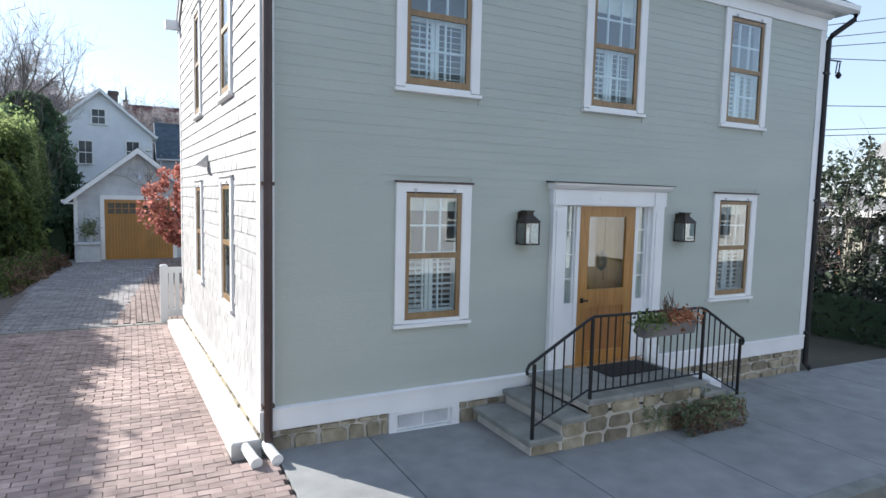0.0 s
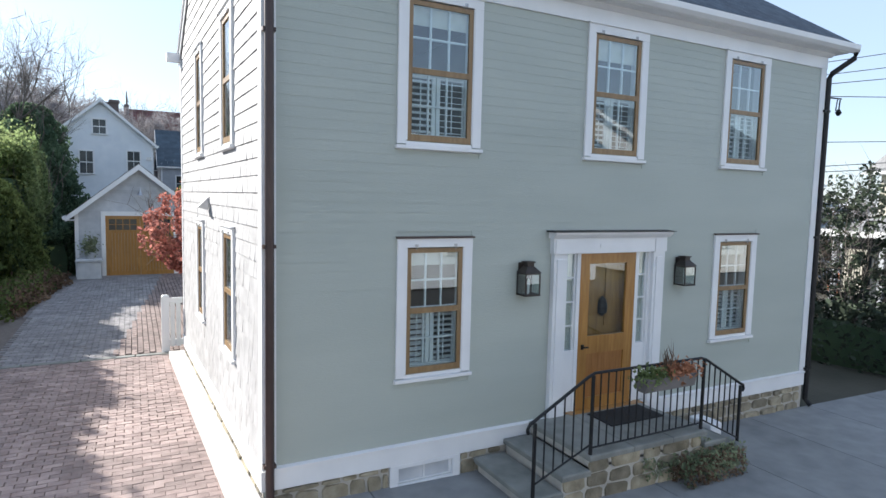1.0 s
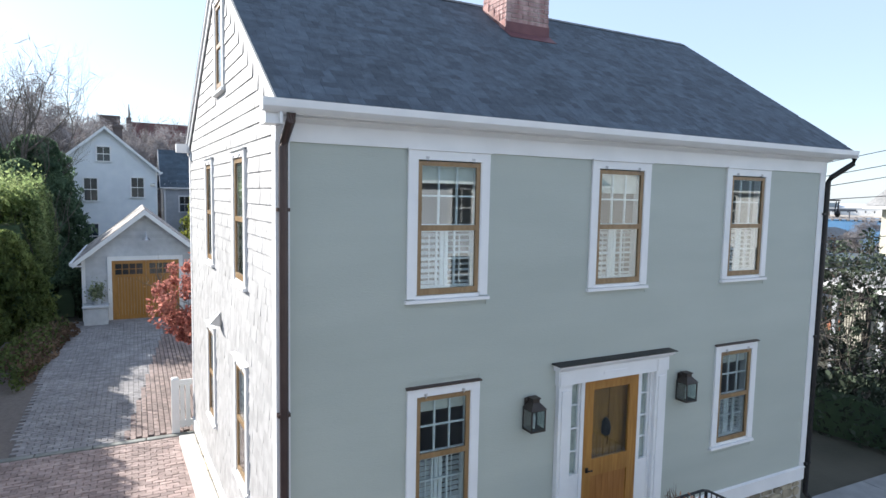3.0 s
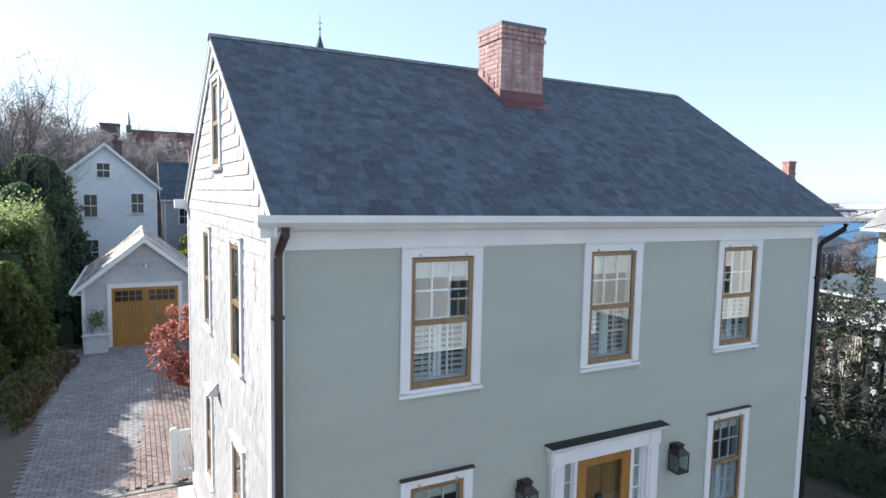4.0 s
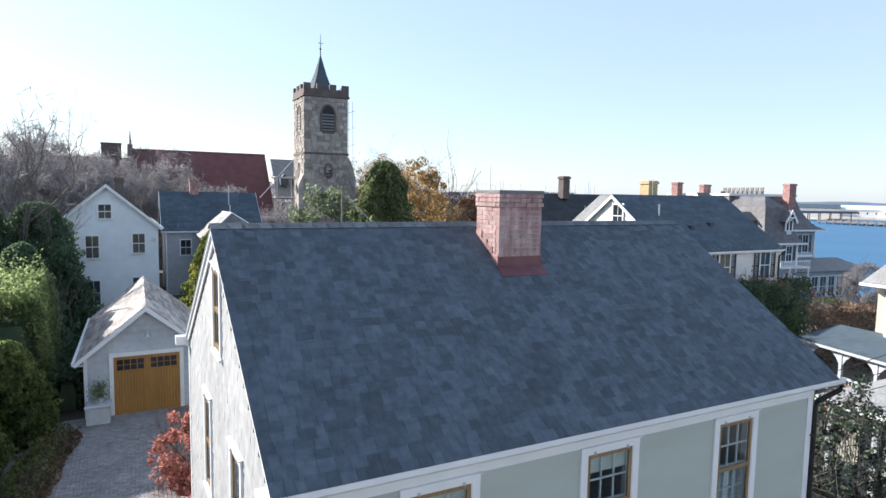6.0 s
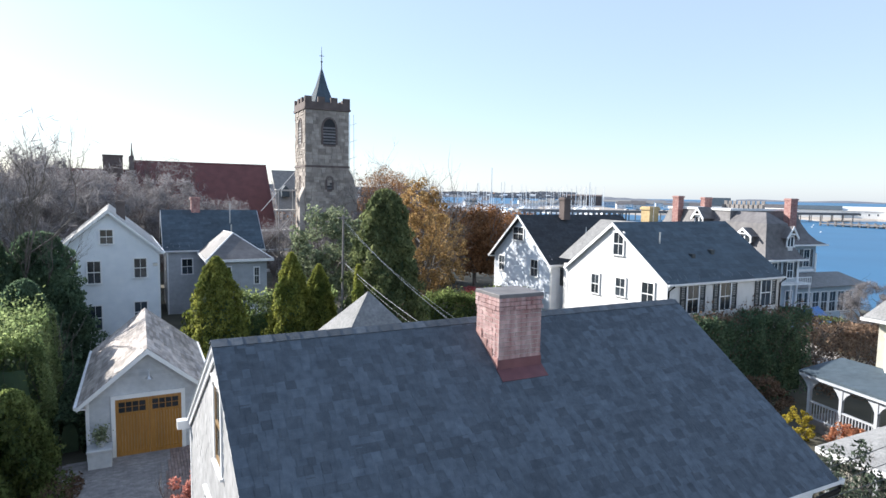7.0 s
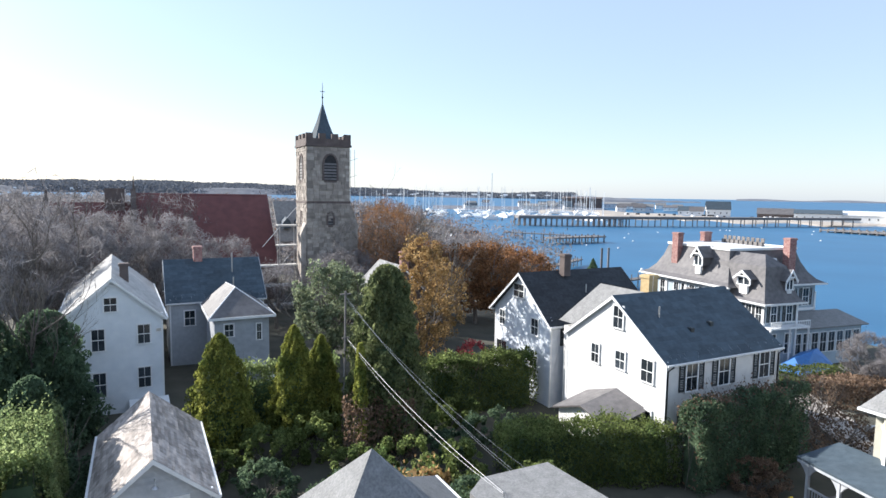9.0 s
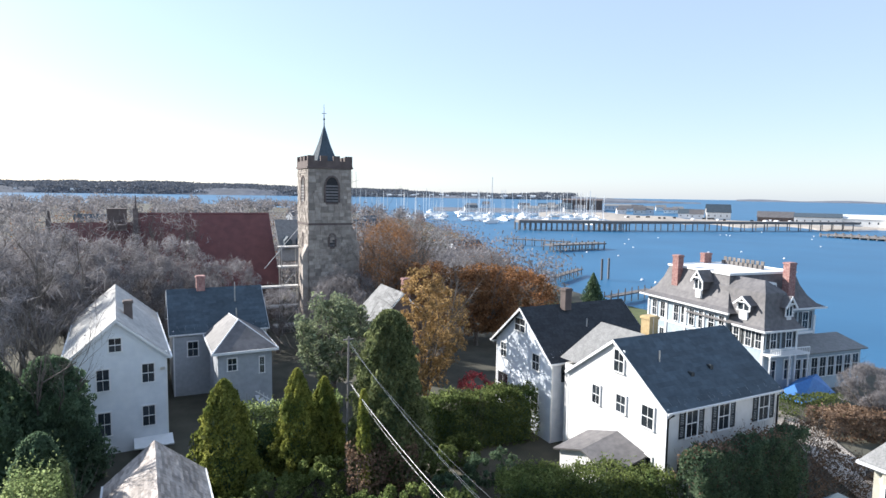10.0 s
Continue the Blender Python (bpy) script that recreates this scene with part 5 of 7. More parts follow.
arch_opening(ch, "belfry_opening", pose(cx + 0.2, TY0, 15.6), 1.5, 3.0)
arch_opening(ch, "belfry_opening", pose(TX0, cy, 15.6, 0, 0, -90), 1.5, 3.0)
arch_opening(ch, "lancet", pose(cx + 0.2, TY0, 10.3), 0.6, 1.5)
arch_opening(ch, "lancet", pose(TX0, cy, 10.3, 0, 0, -90), 0.6, 1.5)
s = Shape()
s.prism([(TX1, -2), (TX1 + 1.1, -2), (TX1 + 1.1, 10.2), (TX1 + 0.5, 12.2), (TX1, 12.9)], "y", TY0 + 0.2, TY0 + 1.6)
s.prism([(TX0, -2), (TX0 - 0.7, -2), (TX0 - 0.7, 9.2), (TX0, 10.8)], "y", TY0 + 0.2, TY0 + 1.6)
part("buttress", s, M["church"], ch)
part("nave_wall", Shape().box(-11.1, 76, -2, 15.5, 90, 5.0), M["church_dark"], ch)
for x0, x1, top in ((-1.7, 15.4, 13.75), (-11.2, -1.7, 12.5)):
    part("roof_slope", Shape().slab([(x0, 75.4, 4.5), (x1, 75.4, 4.5), (x1, 83, top), (x0, 83, top)], 0.3), M["church_roof"], ch, "dark red tiled roof slope")
    part("roof_slope", Shape().slab([(x1, 90.6, 4.5), (x0, 90.6, 4.5), (x0, 83, top), (x1, 83, top)], 0.3), M["church_roof"], ch, "dark red tiled roof slope")
part("gable_end", Shape().prism([(75.8, 4.5), (90.2, 4.5), (83, 14.3)], "x", -2.0, -1.4), M["church_dark"], ch)
part("gable_end", Shape().prism([(75.8, 4.5), (90.2, 4.5), (83, 13.0)], "x", -11.6, -11.1), M["church_dark"], ch)
part("gable_finial", Shape().tube([(-11.3, 83, 12.8), (-11.3, 83, 14.0)], [0.2, 0.12], 6), M["church_dark"], ch)
stack(ch, -4.95, 82.0, -2.7, 83.8, 10, 14.3, "church_dark")
part("gable_cross", Shape().tube([(-1.65, 83, 14.0), (-1.65, 83, 16.0)], [0.16, 0.05], 6), M["church_dark"], ch)
r = Shape().slab([(15.4, 74.5, 7.6), (22.0, 74.5, 7.6), (22.0, 79, 12.9), (15.4, 79, 12.9)], 0.2)
part("crossing_roof", r, M["roof_grey"], ch, "paler patch of new roofing")
for k in range(3):
    part("dormer", Shape().prism([(16.0 + k * 1.8, 9.3), (17.0 + k * 1.8, 9.3), (17.0 + k * 1.8, 10.2), (16.5 + k * 1.8, 10.8), (16.0 + k * 1.8, 10.2)], "y", 75.2, 77.5), M["roof_far"], ch)
scaf = thing("scaffold", "steel tube scaffolding with plank decks beside the church tower", "scaffold")
for ix in range(4):
    for iy in range(2):
        part("standard", Shape().tube([(9.8 + ix * 2.0, 66.8 + iy * 1.4, -1), (9.8 + ix * 2.0, 66.8 + iy * 1.4, 10.3 if ix > 1 else 4.6)], 0.055, 6), M["metal"], scaf)
for k in range(5):
    z = 0.5 + k * 2.4
    x0 = 9.5 if k < 3 else 13.5
    for iy in range(2):
        part("ledger", Shape().tube([(x0, 66.8 + iy * 1.4, z), (16.1, 66.8 + iy * 1.4, z)], 0.05, 6), M["metal"], scaf)
    part("deck", Shape().box(x0 + 0.1, 66.9, z + 0.06, 16.0, 68.1, z + 0.14), M["ledge"], scaf)
    part("brace", Shape().tube([(13.8 - (k % 2) * 2.0, 66.75, z), (15.8 - (k % 2) * 2.0, 66.75, z + 2.3)], 0.04, 6), M["metal"], scaf)
mast = thing("scaffold_ladder", "thin scaffold poles up the side of the tower", "scaffold")
for k in range(2):
    part("pole", Shape().tube([(22.0 + k * 0.7, 65.0, -1), (22.0 + k * 0.5, 65.0, 19.4)], 0.03, 5), M["metal"], mast)
for k in range(9):
    part("rung", Shape().tube([(21.8, 65.0, 2 + k * 2.0), (22.9, 65.0, 2.4 + k * 2.0)], 0.025, 5), M["metal"], mast)


# ---- things at the front of the house ----
stoop = thing("stoop", "fieldstone stoop with bluestone treads and steps at both ends", "steps")
PX0, PX1, PY = 3.12, 4.90, -1.16
part("core", Shape().box(2.42, -1.10, -0.25, 5.62, -0.06, 0.069).box(2.80, -1.10, 0.069, 5.24, -0.06, 0.229).box(PX0 + 0.03, -1.10, 0.27, PX1 - 0.03, -0.06, 0.384).box(PX0 + 0.03, -1.10, 0.229, PX1 - 0.03, -0.06, 0.3), M["mortar"], stoop)
for a0, b0 in zip((PX0, 3.75, 4.35), (3.744, 4.344, PX1)):
    part("landing_slab", Shape().soft_box(a0, PY, 0.385, b0, -0.055, 0.445, 0.012), M["bluestone"], stoop, "grey bluestone landing slab")
for a0, b0, z in ((2.76, 3.14, 0.29), (2.36, 2.78, 0.13), (4.88, 5.26, 0.29), (5.24, 5.66, 0.13)):
    part("tread", Shape().soft_box(a0, PY, z - 0.06, b0, -0.055, z, 0.012), M["bluestone"], stoop)
rng = np.random.default_rng(33)
rubble(stoop, "stone", 2.40, 5.64, -0.14, 0.07, -1.10, rng, 0.34, depth=0.4)
rubble(stoop, "stone", 2.80, 5.24, 0.06, 0.23, -1.10, rng, 0.26, depth=0.5)
rubble(stoop, "stone", PX0 + 0.02, PX1 - 0.02, 0.22, 0.385, -1.10, rng, 0.34, depth=0.5)
q = np.stack([rng.uniform(3.9, 5.6, 1500), -1.125 - 0.02 * rng.uniform(0, 1, 1500), rng.uniform(-0.12, 0.36, 1500)], 1)
q = q[(np.sin(q[:, 0] * 5.1) + np.sin(q[:, 2] * 17 + q[:, 0] * 3) > 0.35) & (q[:, 2] < 0.38 - np.maximum(0, q[:, 0] - 4.85) * 0.42)]
tagged(leaves("moss", q, 0.016, LEAF["olive"], stoop, rng, 0.3, 0.8, "olive green moss on the stone face"), kind="stuff")
hedge("stoop_planting", "low dry green plants against the stoop", 4.3, -1.26, 5.45, -1.2, -0.12, 0.26, 0.3, "olive", 34, 900, 0.026, 0.10, twigs=False)
hedge("stoop_planting", "brown dry stems against the stoop", 4.35, -1.28, 5.4, -1.24, -0.12, 0.24, 0.26, "brown", 35, 900, 0.026, 0.12, twigs=False)
whole("vent_box", Shape().soft_box(5.74, -0.56, -0.13, 5.96, -0.2, 0.17, 0.02), M["white"], "low white vent box beside the stoop", "vent")
whole("doormat", Shape().soft_box(3.92, -0.62, 0.446, 4.78, -0.18, 0.462, 0.006), M["mat"], "black rubber doormat on the landing", "doormat")

rail = thing("handrail", "black wrought iron handrail with square balusters round the stoop", "railing")
RP = [(2.42, -1.12, 0.13, 0.90), (3.15, -1.12, 0.445, 1.30), (4.86, -1.10, 0.445, 1.28), (5.68, -1.0, 0.0, 0.84)]
for x, y, z0, z1 in RP:
    part("post", Shape().box(x - 0.014, y - 0.014, z0, x + 0.014, y + 0.014, z1), M["iron"], rail)
pts = [(2.34, -1.12, 0.80), (2.33, -1.12, 0.85), (2.36, -1.12, 0.90), (2.42, -1.12, 0.93), (3.08, -1.12, 1.29), (3.17, -1.12, 1.325), (4.0, -1.11, 1.315), (4.80, -1.10, 1.31), (4.90, -1.09, 1.28), (5.66, -1.0, 0.875), (5.74, -0.99, 0.84), (5.76, -0.99, 0.79), (5.73, -0.99, 0.76)]
s = Shape()
for (p, q) in zip(pts, pts[1:]):
    s.tube([p, q], 0.017, 6)
part("top_rail", s, M["iron"], rail)
for (xa, ya, _, za), (xb, yb, _, zb), lo in zip(RP, RP[1:], ((0.26, 0.56), (0.52, 0.52), (0.56, 0.16))):
    part("bottom_rail", Shape().tube([(xa, ya, lo[0]), (xb, yb, lo[1])], 0.011, 5), M["iron"], rail)
    n = max(5, int((xb - xa) / 0.105))
    for k in range(1, n):
        f = k / n
        x, y = xa + (xb - xa) * f, ya + (yb - ya) * f
        part("baluster", Shape().box(x - 0.006, y - 0.006, lo[0] + (lo[1] - lo[0]) * f, x + 0.006, y + 0.006, za + (zb - za) * f + 0.025), M["iron"], rail)

box = thing("flower_box", "hanging flower box with green and rust coloured autumn plants", "flower box", m=pose(4.10, -1.22, 1.08))
part("basket", Shape().prism([(-0.10, 0.15), (-0.07, 0.0), (0.05, 0.0), (0.09, 0.15)], "x", -0.38, 0.38), M["pile"], box)
part("bracket", Shape().tube([(-0.3, 0.09, 0.0), (-0.3, 0.11, 0.22)], 0.008, 5).tube([(0.3, 0.09, 0.0), (0.3, 0.11, 0.22)], 0.008, 5), M["iron"], box)
rng = np.random.default_rng(4)
leaves("foliage", rng.normal(size=(420, 3)) * np.array([0.10, 0.055, 0.05]) + np.array([-0.24, -0.02, 0.16]), 0.03, LEAF["privet"], box, rng)
tagged(leaves("flower_cluster", rng.normal(size=(650, 3)) * np.array([0.14, 0.055, 0.045]) + np.array([0.16, -0.02, 0.18]), 0.026, LEAF["peach"], box, rng), kind="stuff")
leaves("grass", rng.normal(size=(60, 3)) * np.array([0.05, 0.03, 0.08]) + np.array([0.02, 0, 0.28]), 0.09, LEAF["brown"], box, rng, 4.0, 0.06)


def lantern(x, y, z):
    """A tapering wall lantern with a vented hood, bars and glass on a bracket."""
    t = thing("wall_lantern", "dark copper wall lantern with clear glass beside the door", "lantern", "door lanterns", m=pose(x, y, z))
    s = Shape()
    s.box(-0.10, -0.005, 0.0, 0.10, 0.0, 0.40)
    part("back_plate", s, M["copper"], t)
    s = Shape()
    s.box(-0.125, -0.225, 0.0, 0.125, -0.005, 0.02).box(-0.12, -0.22, 0.265, 0.12, -0.005, 0.28)
    for a0, b0 in ((-0.115, -0.215), (0.115, -0.215), (-0.115, -0.015), (0.115, -0.015)):
        s.box(a0 - 0.008, b0 - 0.008, 0.02, a0 + 0.008, b0 + 0.008, 0.265)
    part("cage", s, M["copper"], t)
    s = Shape()
    lo = [(-0.135, -0.235, 0.281), (0.135, -0.235, 0.281), (0.135, -0.005, 0.281), (-0.135, -0.005, 0.281)]
    hi = [(-0.06, -0.16, 0.36), (0.06, -0.16, 0.36), (0.06, -0.04, 0.36), (-0.06, -0.04, 0.36)]
    s.add(lo + hi, [(3, 2, 1, 0), (4, 5, 6, 7)] + [(i, (i + 1) % 4, 4 + (i + 1) % 4, 4 + i) for i in range(4)])
    s.box(-0.055, -0.155, 0.36, 0.055, -0.045, 0.405).box(-0.07, -0.17, 0.405, 0.07, -0.03, 0.42)
    part("hood", s, M["copper"], t)
    for q in (Shape().box(-0.105, -0.217, 0.02, 0.105, -0.214, 0.265), Shape().box(-0.117, -0.205, 0.02, -0.114, -0.02, 0.265), Shape().box(0.114, -0.205, 0.02, 0.117, -0.02, 0.265)):
        part("pane", q, M["glass"], t).visible_shadow = False
    part("candle", Shape().lathe([(0.016, 0.02), (0.016, 0.12), (0.02, 0.14), (0.012, 0.2), (0.0, 0.22)], (0, -0.11, 0), 8), M["pvc"], t)
    part("bracket", Shape().tube([(0.0, -0.01, 0.39), (-0.10, -0.06, 0.41), (-0.15, -0.12, 0.40)], 0.008, 5), M["copper"], t)
    return t


for x in (3.0, 5.6):
    lantern(x, -0.02, 2.0).scale = (0.85, 0.85, 0.95)
s = thing("flood_light", "grey metal flood light on the side wall", "lamp", m=pose(-0.02 - SLANT * 3.22, 3.22, 2.93))
part("shade", Shape().add([(0, 0, 0.12), (-0.16, -0.12, -0.02), (-0.16, 0.12, -0.02), (-0.02, 0.12, -0.06), (-0.02, -0.12, -0.06)], [(0, 1, 2), (0, 2, 3), (0, 4, 1), (1, 4, 3, 2), (0, 3, 4)]), M["metal"], s)
part("mount", Shape().box(0.0, -0.05, -0.05, 0.018, 0.05, 0.12), M["metal"], s)
gate = thing("gate", "low white wooden gate and post behind the house", "gate", m=pose(-0.58, 6.85, 0.0))
part("post", Shape().soft_box(-0.07, -0.07, -0.05, 0.07, 0.07, 1.12, 0.03), M["white"], gate)
part("rail", Shape().box(0.07, -0.02, 0.95, 0.31, 0.02, 1.06), M["white"], gate)
part("rail", Shape().box(0.07, -0.02, 0.12, 0.31, 0.02, 0.24), M["white"], gate)
for k in range(2):
    part("picket", Shape().box(0.085 + k * 0.105, -0.035, 0.1, 0.165 + k * 0.105, -0.021, 0.99), M["white"], gate)

# ---- rear block with its pyramid roof, and the low roof beside it ----
rear = thing("rear_wing", "rear wing under a grey pyramid roof", "house")
part("wall", Shape().box(1.0, 6.7, -0.3, 7.6, 12.4, 4.26), M["clap"], rear)
ap, q4 = (4.3, 9.2, 7.47), [(2.55, 7.45, 5.52), (6.05, 7.45, 5.52), (6.05, 10.95, 5.52), (2.55, 10.95, 5.52)]
o4 = [(0.7, 6.62, 4.34), (8.0, 6.62, 4.34), (8.0, 12.8, 4.34), (0.7, 12.8, 4.34)]
s = Shape()
for i in range(4):
    j = (i + 1) % 4
    part("roof_slope", Shape().slab([q4[i], q4[j], ap], 0.06).slab([o4[i], o4[j], q4[j], q4[i]], 0.06), M["roof_grey"], rear, "pale grey shingle roof slope")
part("gutter", Shape().box(8.0, 6.62, 4.22, 8.1, 12.8, 4.34), M["white"], rear)
part("gutter", Shape().box(0.6, 6.62, 4.22, 0.7, 12.8, 4.34), M["white"], rear)
part("vent_pipe", Shape().tube([(2.1, 8.9, 5.1), (2.1, 8.8, 5.75)], 0.045, 8), M["pvc"], rear)
back = thing("back_house", "low rear extension with a flat grey-green roof", "house")
part("wall", Shape().prism([(9.2, 6.3), (13.2, 6.3), (12.95, 12.8), (10.15, 12.8), (9.3, 12.05)], "z", -0.3, 3.52), M["greyhouse"], back)
part("roof", Shape().prism([(9.0, 6.1), (13.6, 6.1), (13.1, 13.0), (10.05, 13.0), (9.1, 12.2)], "z", 3.53, 3.75), M["roof_grey"], back)
part("cable_mast", Shape().tube([(9.95, 11.3, 3.75), (9.95, 11.3, 4.0)], 0.03, 6), M["metal"], back)

# ---- pale yellow house with its porch, and the lattice garden house ----
yh = thing("house", "pale yellow house with bay windows and a grey-green roof", "house")
part("wall", Shape().box(29.0, -4.0, -0.8, 38.0, 9.3, 4.85), M["cream"], yh)
q4 = [(28.45, -4.5, 4.78), (38.5, -4.5, 4.78), (38.5, 9.75, 4.78), (28.45, 9.75, 4.78)]
t4 = [(31.3, -1.0, 8.7), (35.4, -1.0, 8.7), (35.4, 6.9, 8.7), (31.3, 6.9, 8.7)]
s = Shape()
for i in range(4):
    s.slab([q4[i], q4[(i + 1) % 4], t4[(i + 1) % 4], t4[i]], 0.1)
s.slab(t4, 0.1)
part("roof", s, M["roof_grey"], yh)
part("cornice", Shape().box(28.4, -4.6, 4.62, 28.5, 9.82, 4.75).box(28.5, 9.72, 4.62, 38.5, 9.82, 4.75).box(28.55, -4.0, 4.6, 29.0, 9.3, 4.66), M["white"], yh)
for y in (9.0, 6.0, 3.0, -0.5):
    bay = group_of("bay_window", yh)
    part("bay", Shape().prism([(29.0, y), (28.45, y - 0.35), (28.45, y - 1.35), (29.0, y - 1.7)], "z", 2.3, 4.5), M["cream"], bay)
    part("bay_cornice", Shape().prism([(29.0, y + 0.1), (28.35, y - 0.3), (28.35, y - 1.4), (29.0, y - 1.8)], "z", 2.18, 2.3).prism([(29.0, y + 0.06), (28.40, y - 0.32), (28.40, y - 1.38), (29.0, y - 1.76)], "z", 3.95, 4.05), M["white"], bay)
    part("casing", Shape().box(28.40, y - 0.50, 2.45, 28.449, y - 0.36, 3.95), M["white"], bay)
    part("casing", Shape().box(28.40, y - 1.34, 2.45, 28.449, y - 1.20, 3.95), M["white"], bay)
    part("pane", Shape().box(28.425, y - 1.20, 2.45, 28.447, y - 0.50, 3.2), M["farglass"], bay)
    part("pane", Shape().box(28.42, y - 1.20, 3.23, 28.447, y - 0.50, 3.95), M["farglass"], bay)
for x in (30.0, 32.4, 34.9):
    far_window(yh, pose(x + 0.9, 9.32, 2.6, 0, 0, 180), 0.8, 1.5)
porch = thing("porch", "veranda with bracketed posts and a balustrade, greyed to stand for shade", "porch", m=pose(26.9, 10.94, 0, 0, 0, -12))
# Dark roofing and grey in place of white woodwork: shade put into the colours.
part("roof", Shape().slab([(-0.3, -15.0, 2.06), (3.6, -15.0, 2.5), (2.2, 0.4, 2.5), (-0.3, 0.4, 2.06)], 0.12), M["roof_far"], porch)
part("fascia", Shape().box(-0.3, -15.0, 1.82, -0.22, 0.38, 1.94).box(-0.22, 0.3, 1.82, 2.2, 0.38, 1.94), M["greyhouse"], porch)
part("deck", Shape().box(-0.1, -14.8, -0.9, 2.0, 0.2, -0.12), M["pile"], porch)
for k in range(9):
    y = -1.65 * k
    s = Shape().box(-0.07, y - 0.07, -0.12, 0.07, y + 0.07, 1.9)
    for sg in (-1, 1):
        s.prism([(y + sg * 0.07, 1.9), (y + sg * 0.68, 1.9), (y + sg * 0.52, 1.74), (y + sg * 0.24, 1.48), (y + sg * 0.07, 1.2)], "x", -0.04, 0.04)
    part("post", s, M["greyhouse"], porch)
for k in range(88):
    y = -0.12 - k * 0.15
    part("baluster", Shape().box(-0.02, y - 0.035, -0.05, 0.015, y, 0.62), M["greyhouse"], porch)
part("balustrade_rail", Shape().box(-0.05, -13.2, 0.62, 0.05, -0.07, 0.70), M["greyhouse"], porch)
part("balustrade_rail", Shape().box(-0.05, -13.2, -0.11, 0.05, -0.07, -0.05), M["greyhouse"], porch)

shed = thing("garden_house", "dark garden house with pale lattice panels under a grey-green roof", "garden house", m=pose(0.55, 0.1, 0))
q4 = [(17.0, -3.0, 2.45), (22.5, -3.0, 2.45), (22.5, 5.0, 2.45), (17.0, 5.0, 2.45)]
t4 = [(19.5, -0.5, 3.35), (20.0, -0.5, 3.35), (20.0, 2.6, 3.35), (19.5, 2.6, 3.35)]
s = Shape()
for i in range(4):
    s.slab([q4[i], q4[(i + 1) % 4], t4[(i + 1) % 4], t4[i]], 0.08)
s.slab(t4, 0.08)
part("roof", s, M["roof_grey"], shed)
part("fascia", Shape().box(16.96, -3.0, 2.25, 17.02, 5.0, 2.44).box(17.02, 4.94, 2.25, 22.5, 5.0, 2.44), M["white"], shed)
# Dark sheet added to close off the bright view between the slats.
part("wall", Shape().box(17.45, -2.6, -0.7, 17.55, 4.6, 2.3), M["shutter"], shed, "dark sheet added behind the lattice")
for y in (4.7, 3.4, 2.1, 0.8, -0.5, -1.8):
    part("post", Shape().box(17.25, y - 0.07, -0.6, 17.39, y + 0.07, 2.25), M["greyhouse"], shed)
    for k in range(9):
        part("lattice_slat", Shape().box(17.36, y - 0.23 - k * 0.075, 0.55, 17.385, y - 0.185 - k * 0.075, 1.85), M["cream"], shed)
    for z in (0.55, 1.82):
        part("lattice_rail", Shape().box(17.386, y - 0.84, z, 17.41, y - 0.17, z + 0.06), M["cream"], shed)
for x in (18.6, 20.0, 21.4):
    part("post", Shape().box(x, 4.6, -0.6, x + 0.14, 4.74, 2.25), M["white"], shed)
part("back_wall", Shape().box(22.1, -3.0, -0.7, 22.3, 5.0, 2.3), M["greyhouse"], shed)

# ---- large gabled villa on the water ----
villa = thing("villa", "large seaside villa with slate mansard roof, dormers and brick chimneys", "house", m=pose(50.9, 30.0, 0, 0, 0, -7))
part("wall", Shape().box(0.2, 4.8, -2.6, 12.4, 16.8, 5.5), M["victorian"], villa)
part("wing_wall", Shape().box(0.55, 0.6, -2.6, 4.75, 4.79, 4.6), M["victorian"], villa)


def mansard(x0, x1, y0, y1, z, levels):
    """Stepped flaring slopes: (inset, height) rings."""
    s, n = Shape(), len(levels)
    for ins, h in levels:
        s.v += [(x0 + ins, y0 + ins, z + h), (x1 - ins, y0 + ins, z + h), (x1 - ins, y1 - ins, z + h), (x0 + ins, y1 - ins, z + h)]
    s.f = [(4 * i + j, 4 * i + (j + 1) % 4, 4 * i + 4 + (j + 1) % 4, 4 * i + 4 + j) for i in range(n - 1) for j in range(4)] + [(3, 2, 1, 0), tuple(range(4 * n - 4, 4 * n))]
    return s


part("roof", mansard(-0.55, 13.2, 4.0, 17.6, 5.35, [(0.0, 0.0), (0.75, 0.4), (1.35, 1.1), (1.9, 2.2), (2.3, 3.5)]), M["slate"], villa, "brown slate mansard roof")
part("wing_roof", mansard(-0.1, 5.4, 0.0, 10.5, 4.35, [(0.0, 0.0), (0.45, 0.3), (0.85, 1.1), (1.2, 2.3), (1.4, 3.4), (2.65, 4.45)]), M["slate"], villa)
for a0, b0, a1, b1, z in ((-0.6, 3.95, -0.4, 17.65, 5.25), (5.4, 3.95, 13.2, 4.12, 5.25), (-0.15, -0.05, 0.05, 3.9, 4.25), (0.05, -0.05, 5.45, 0.12, 4.25)):
    part("eave_board", Shape().box(a0, b0, z, a1, b1, z + 0.16), M["pale"], villa)
part("roof_terrace", Shape().box(1.7, 6.25, 8.86, 10.95, 15.35, 8.98), M["white"], villa, "white flat roof terrace")
for a0, b0, a1, b1 in ((1.6, 6.15, 11.05, 6.24), (1.6, 15.36, 11.05, 15.45), (1.6, 6.25, 1.69, 15.35), (10.96, 6.25, 11.05, 15.35)):
    part("terrace_kerb", Shape().box(a0, b0, 8.84, a1, b1, 9.08), M["pale"], villa)
for x, y, w, d, z0, z1 in ((0.95, 13.0, 0.75, 0.95, 5.6, 10.3), (6.9, 15.3, 1.1, 0.7, 8.6, 10.2), (8.2, 4.7, 0.95, 0.8, 5.8, 10.2)):
    stack(villa, x, y, x + w, y + d, z0, z1)
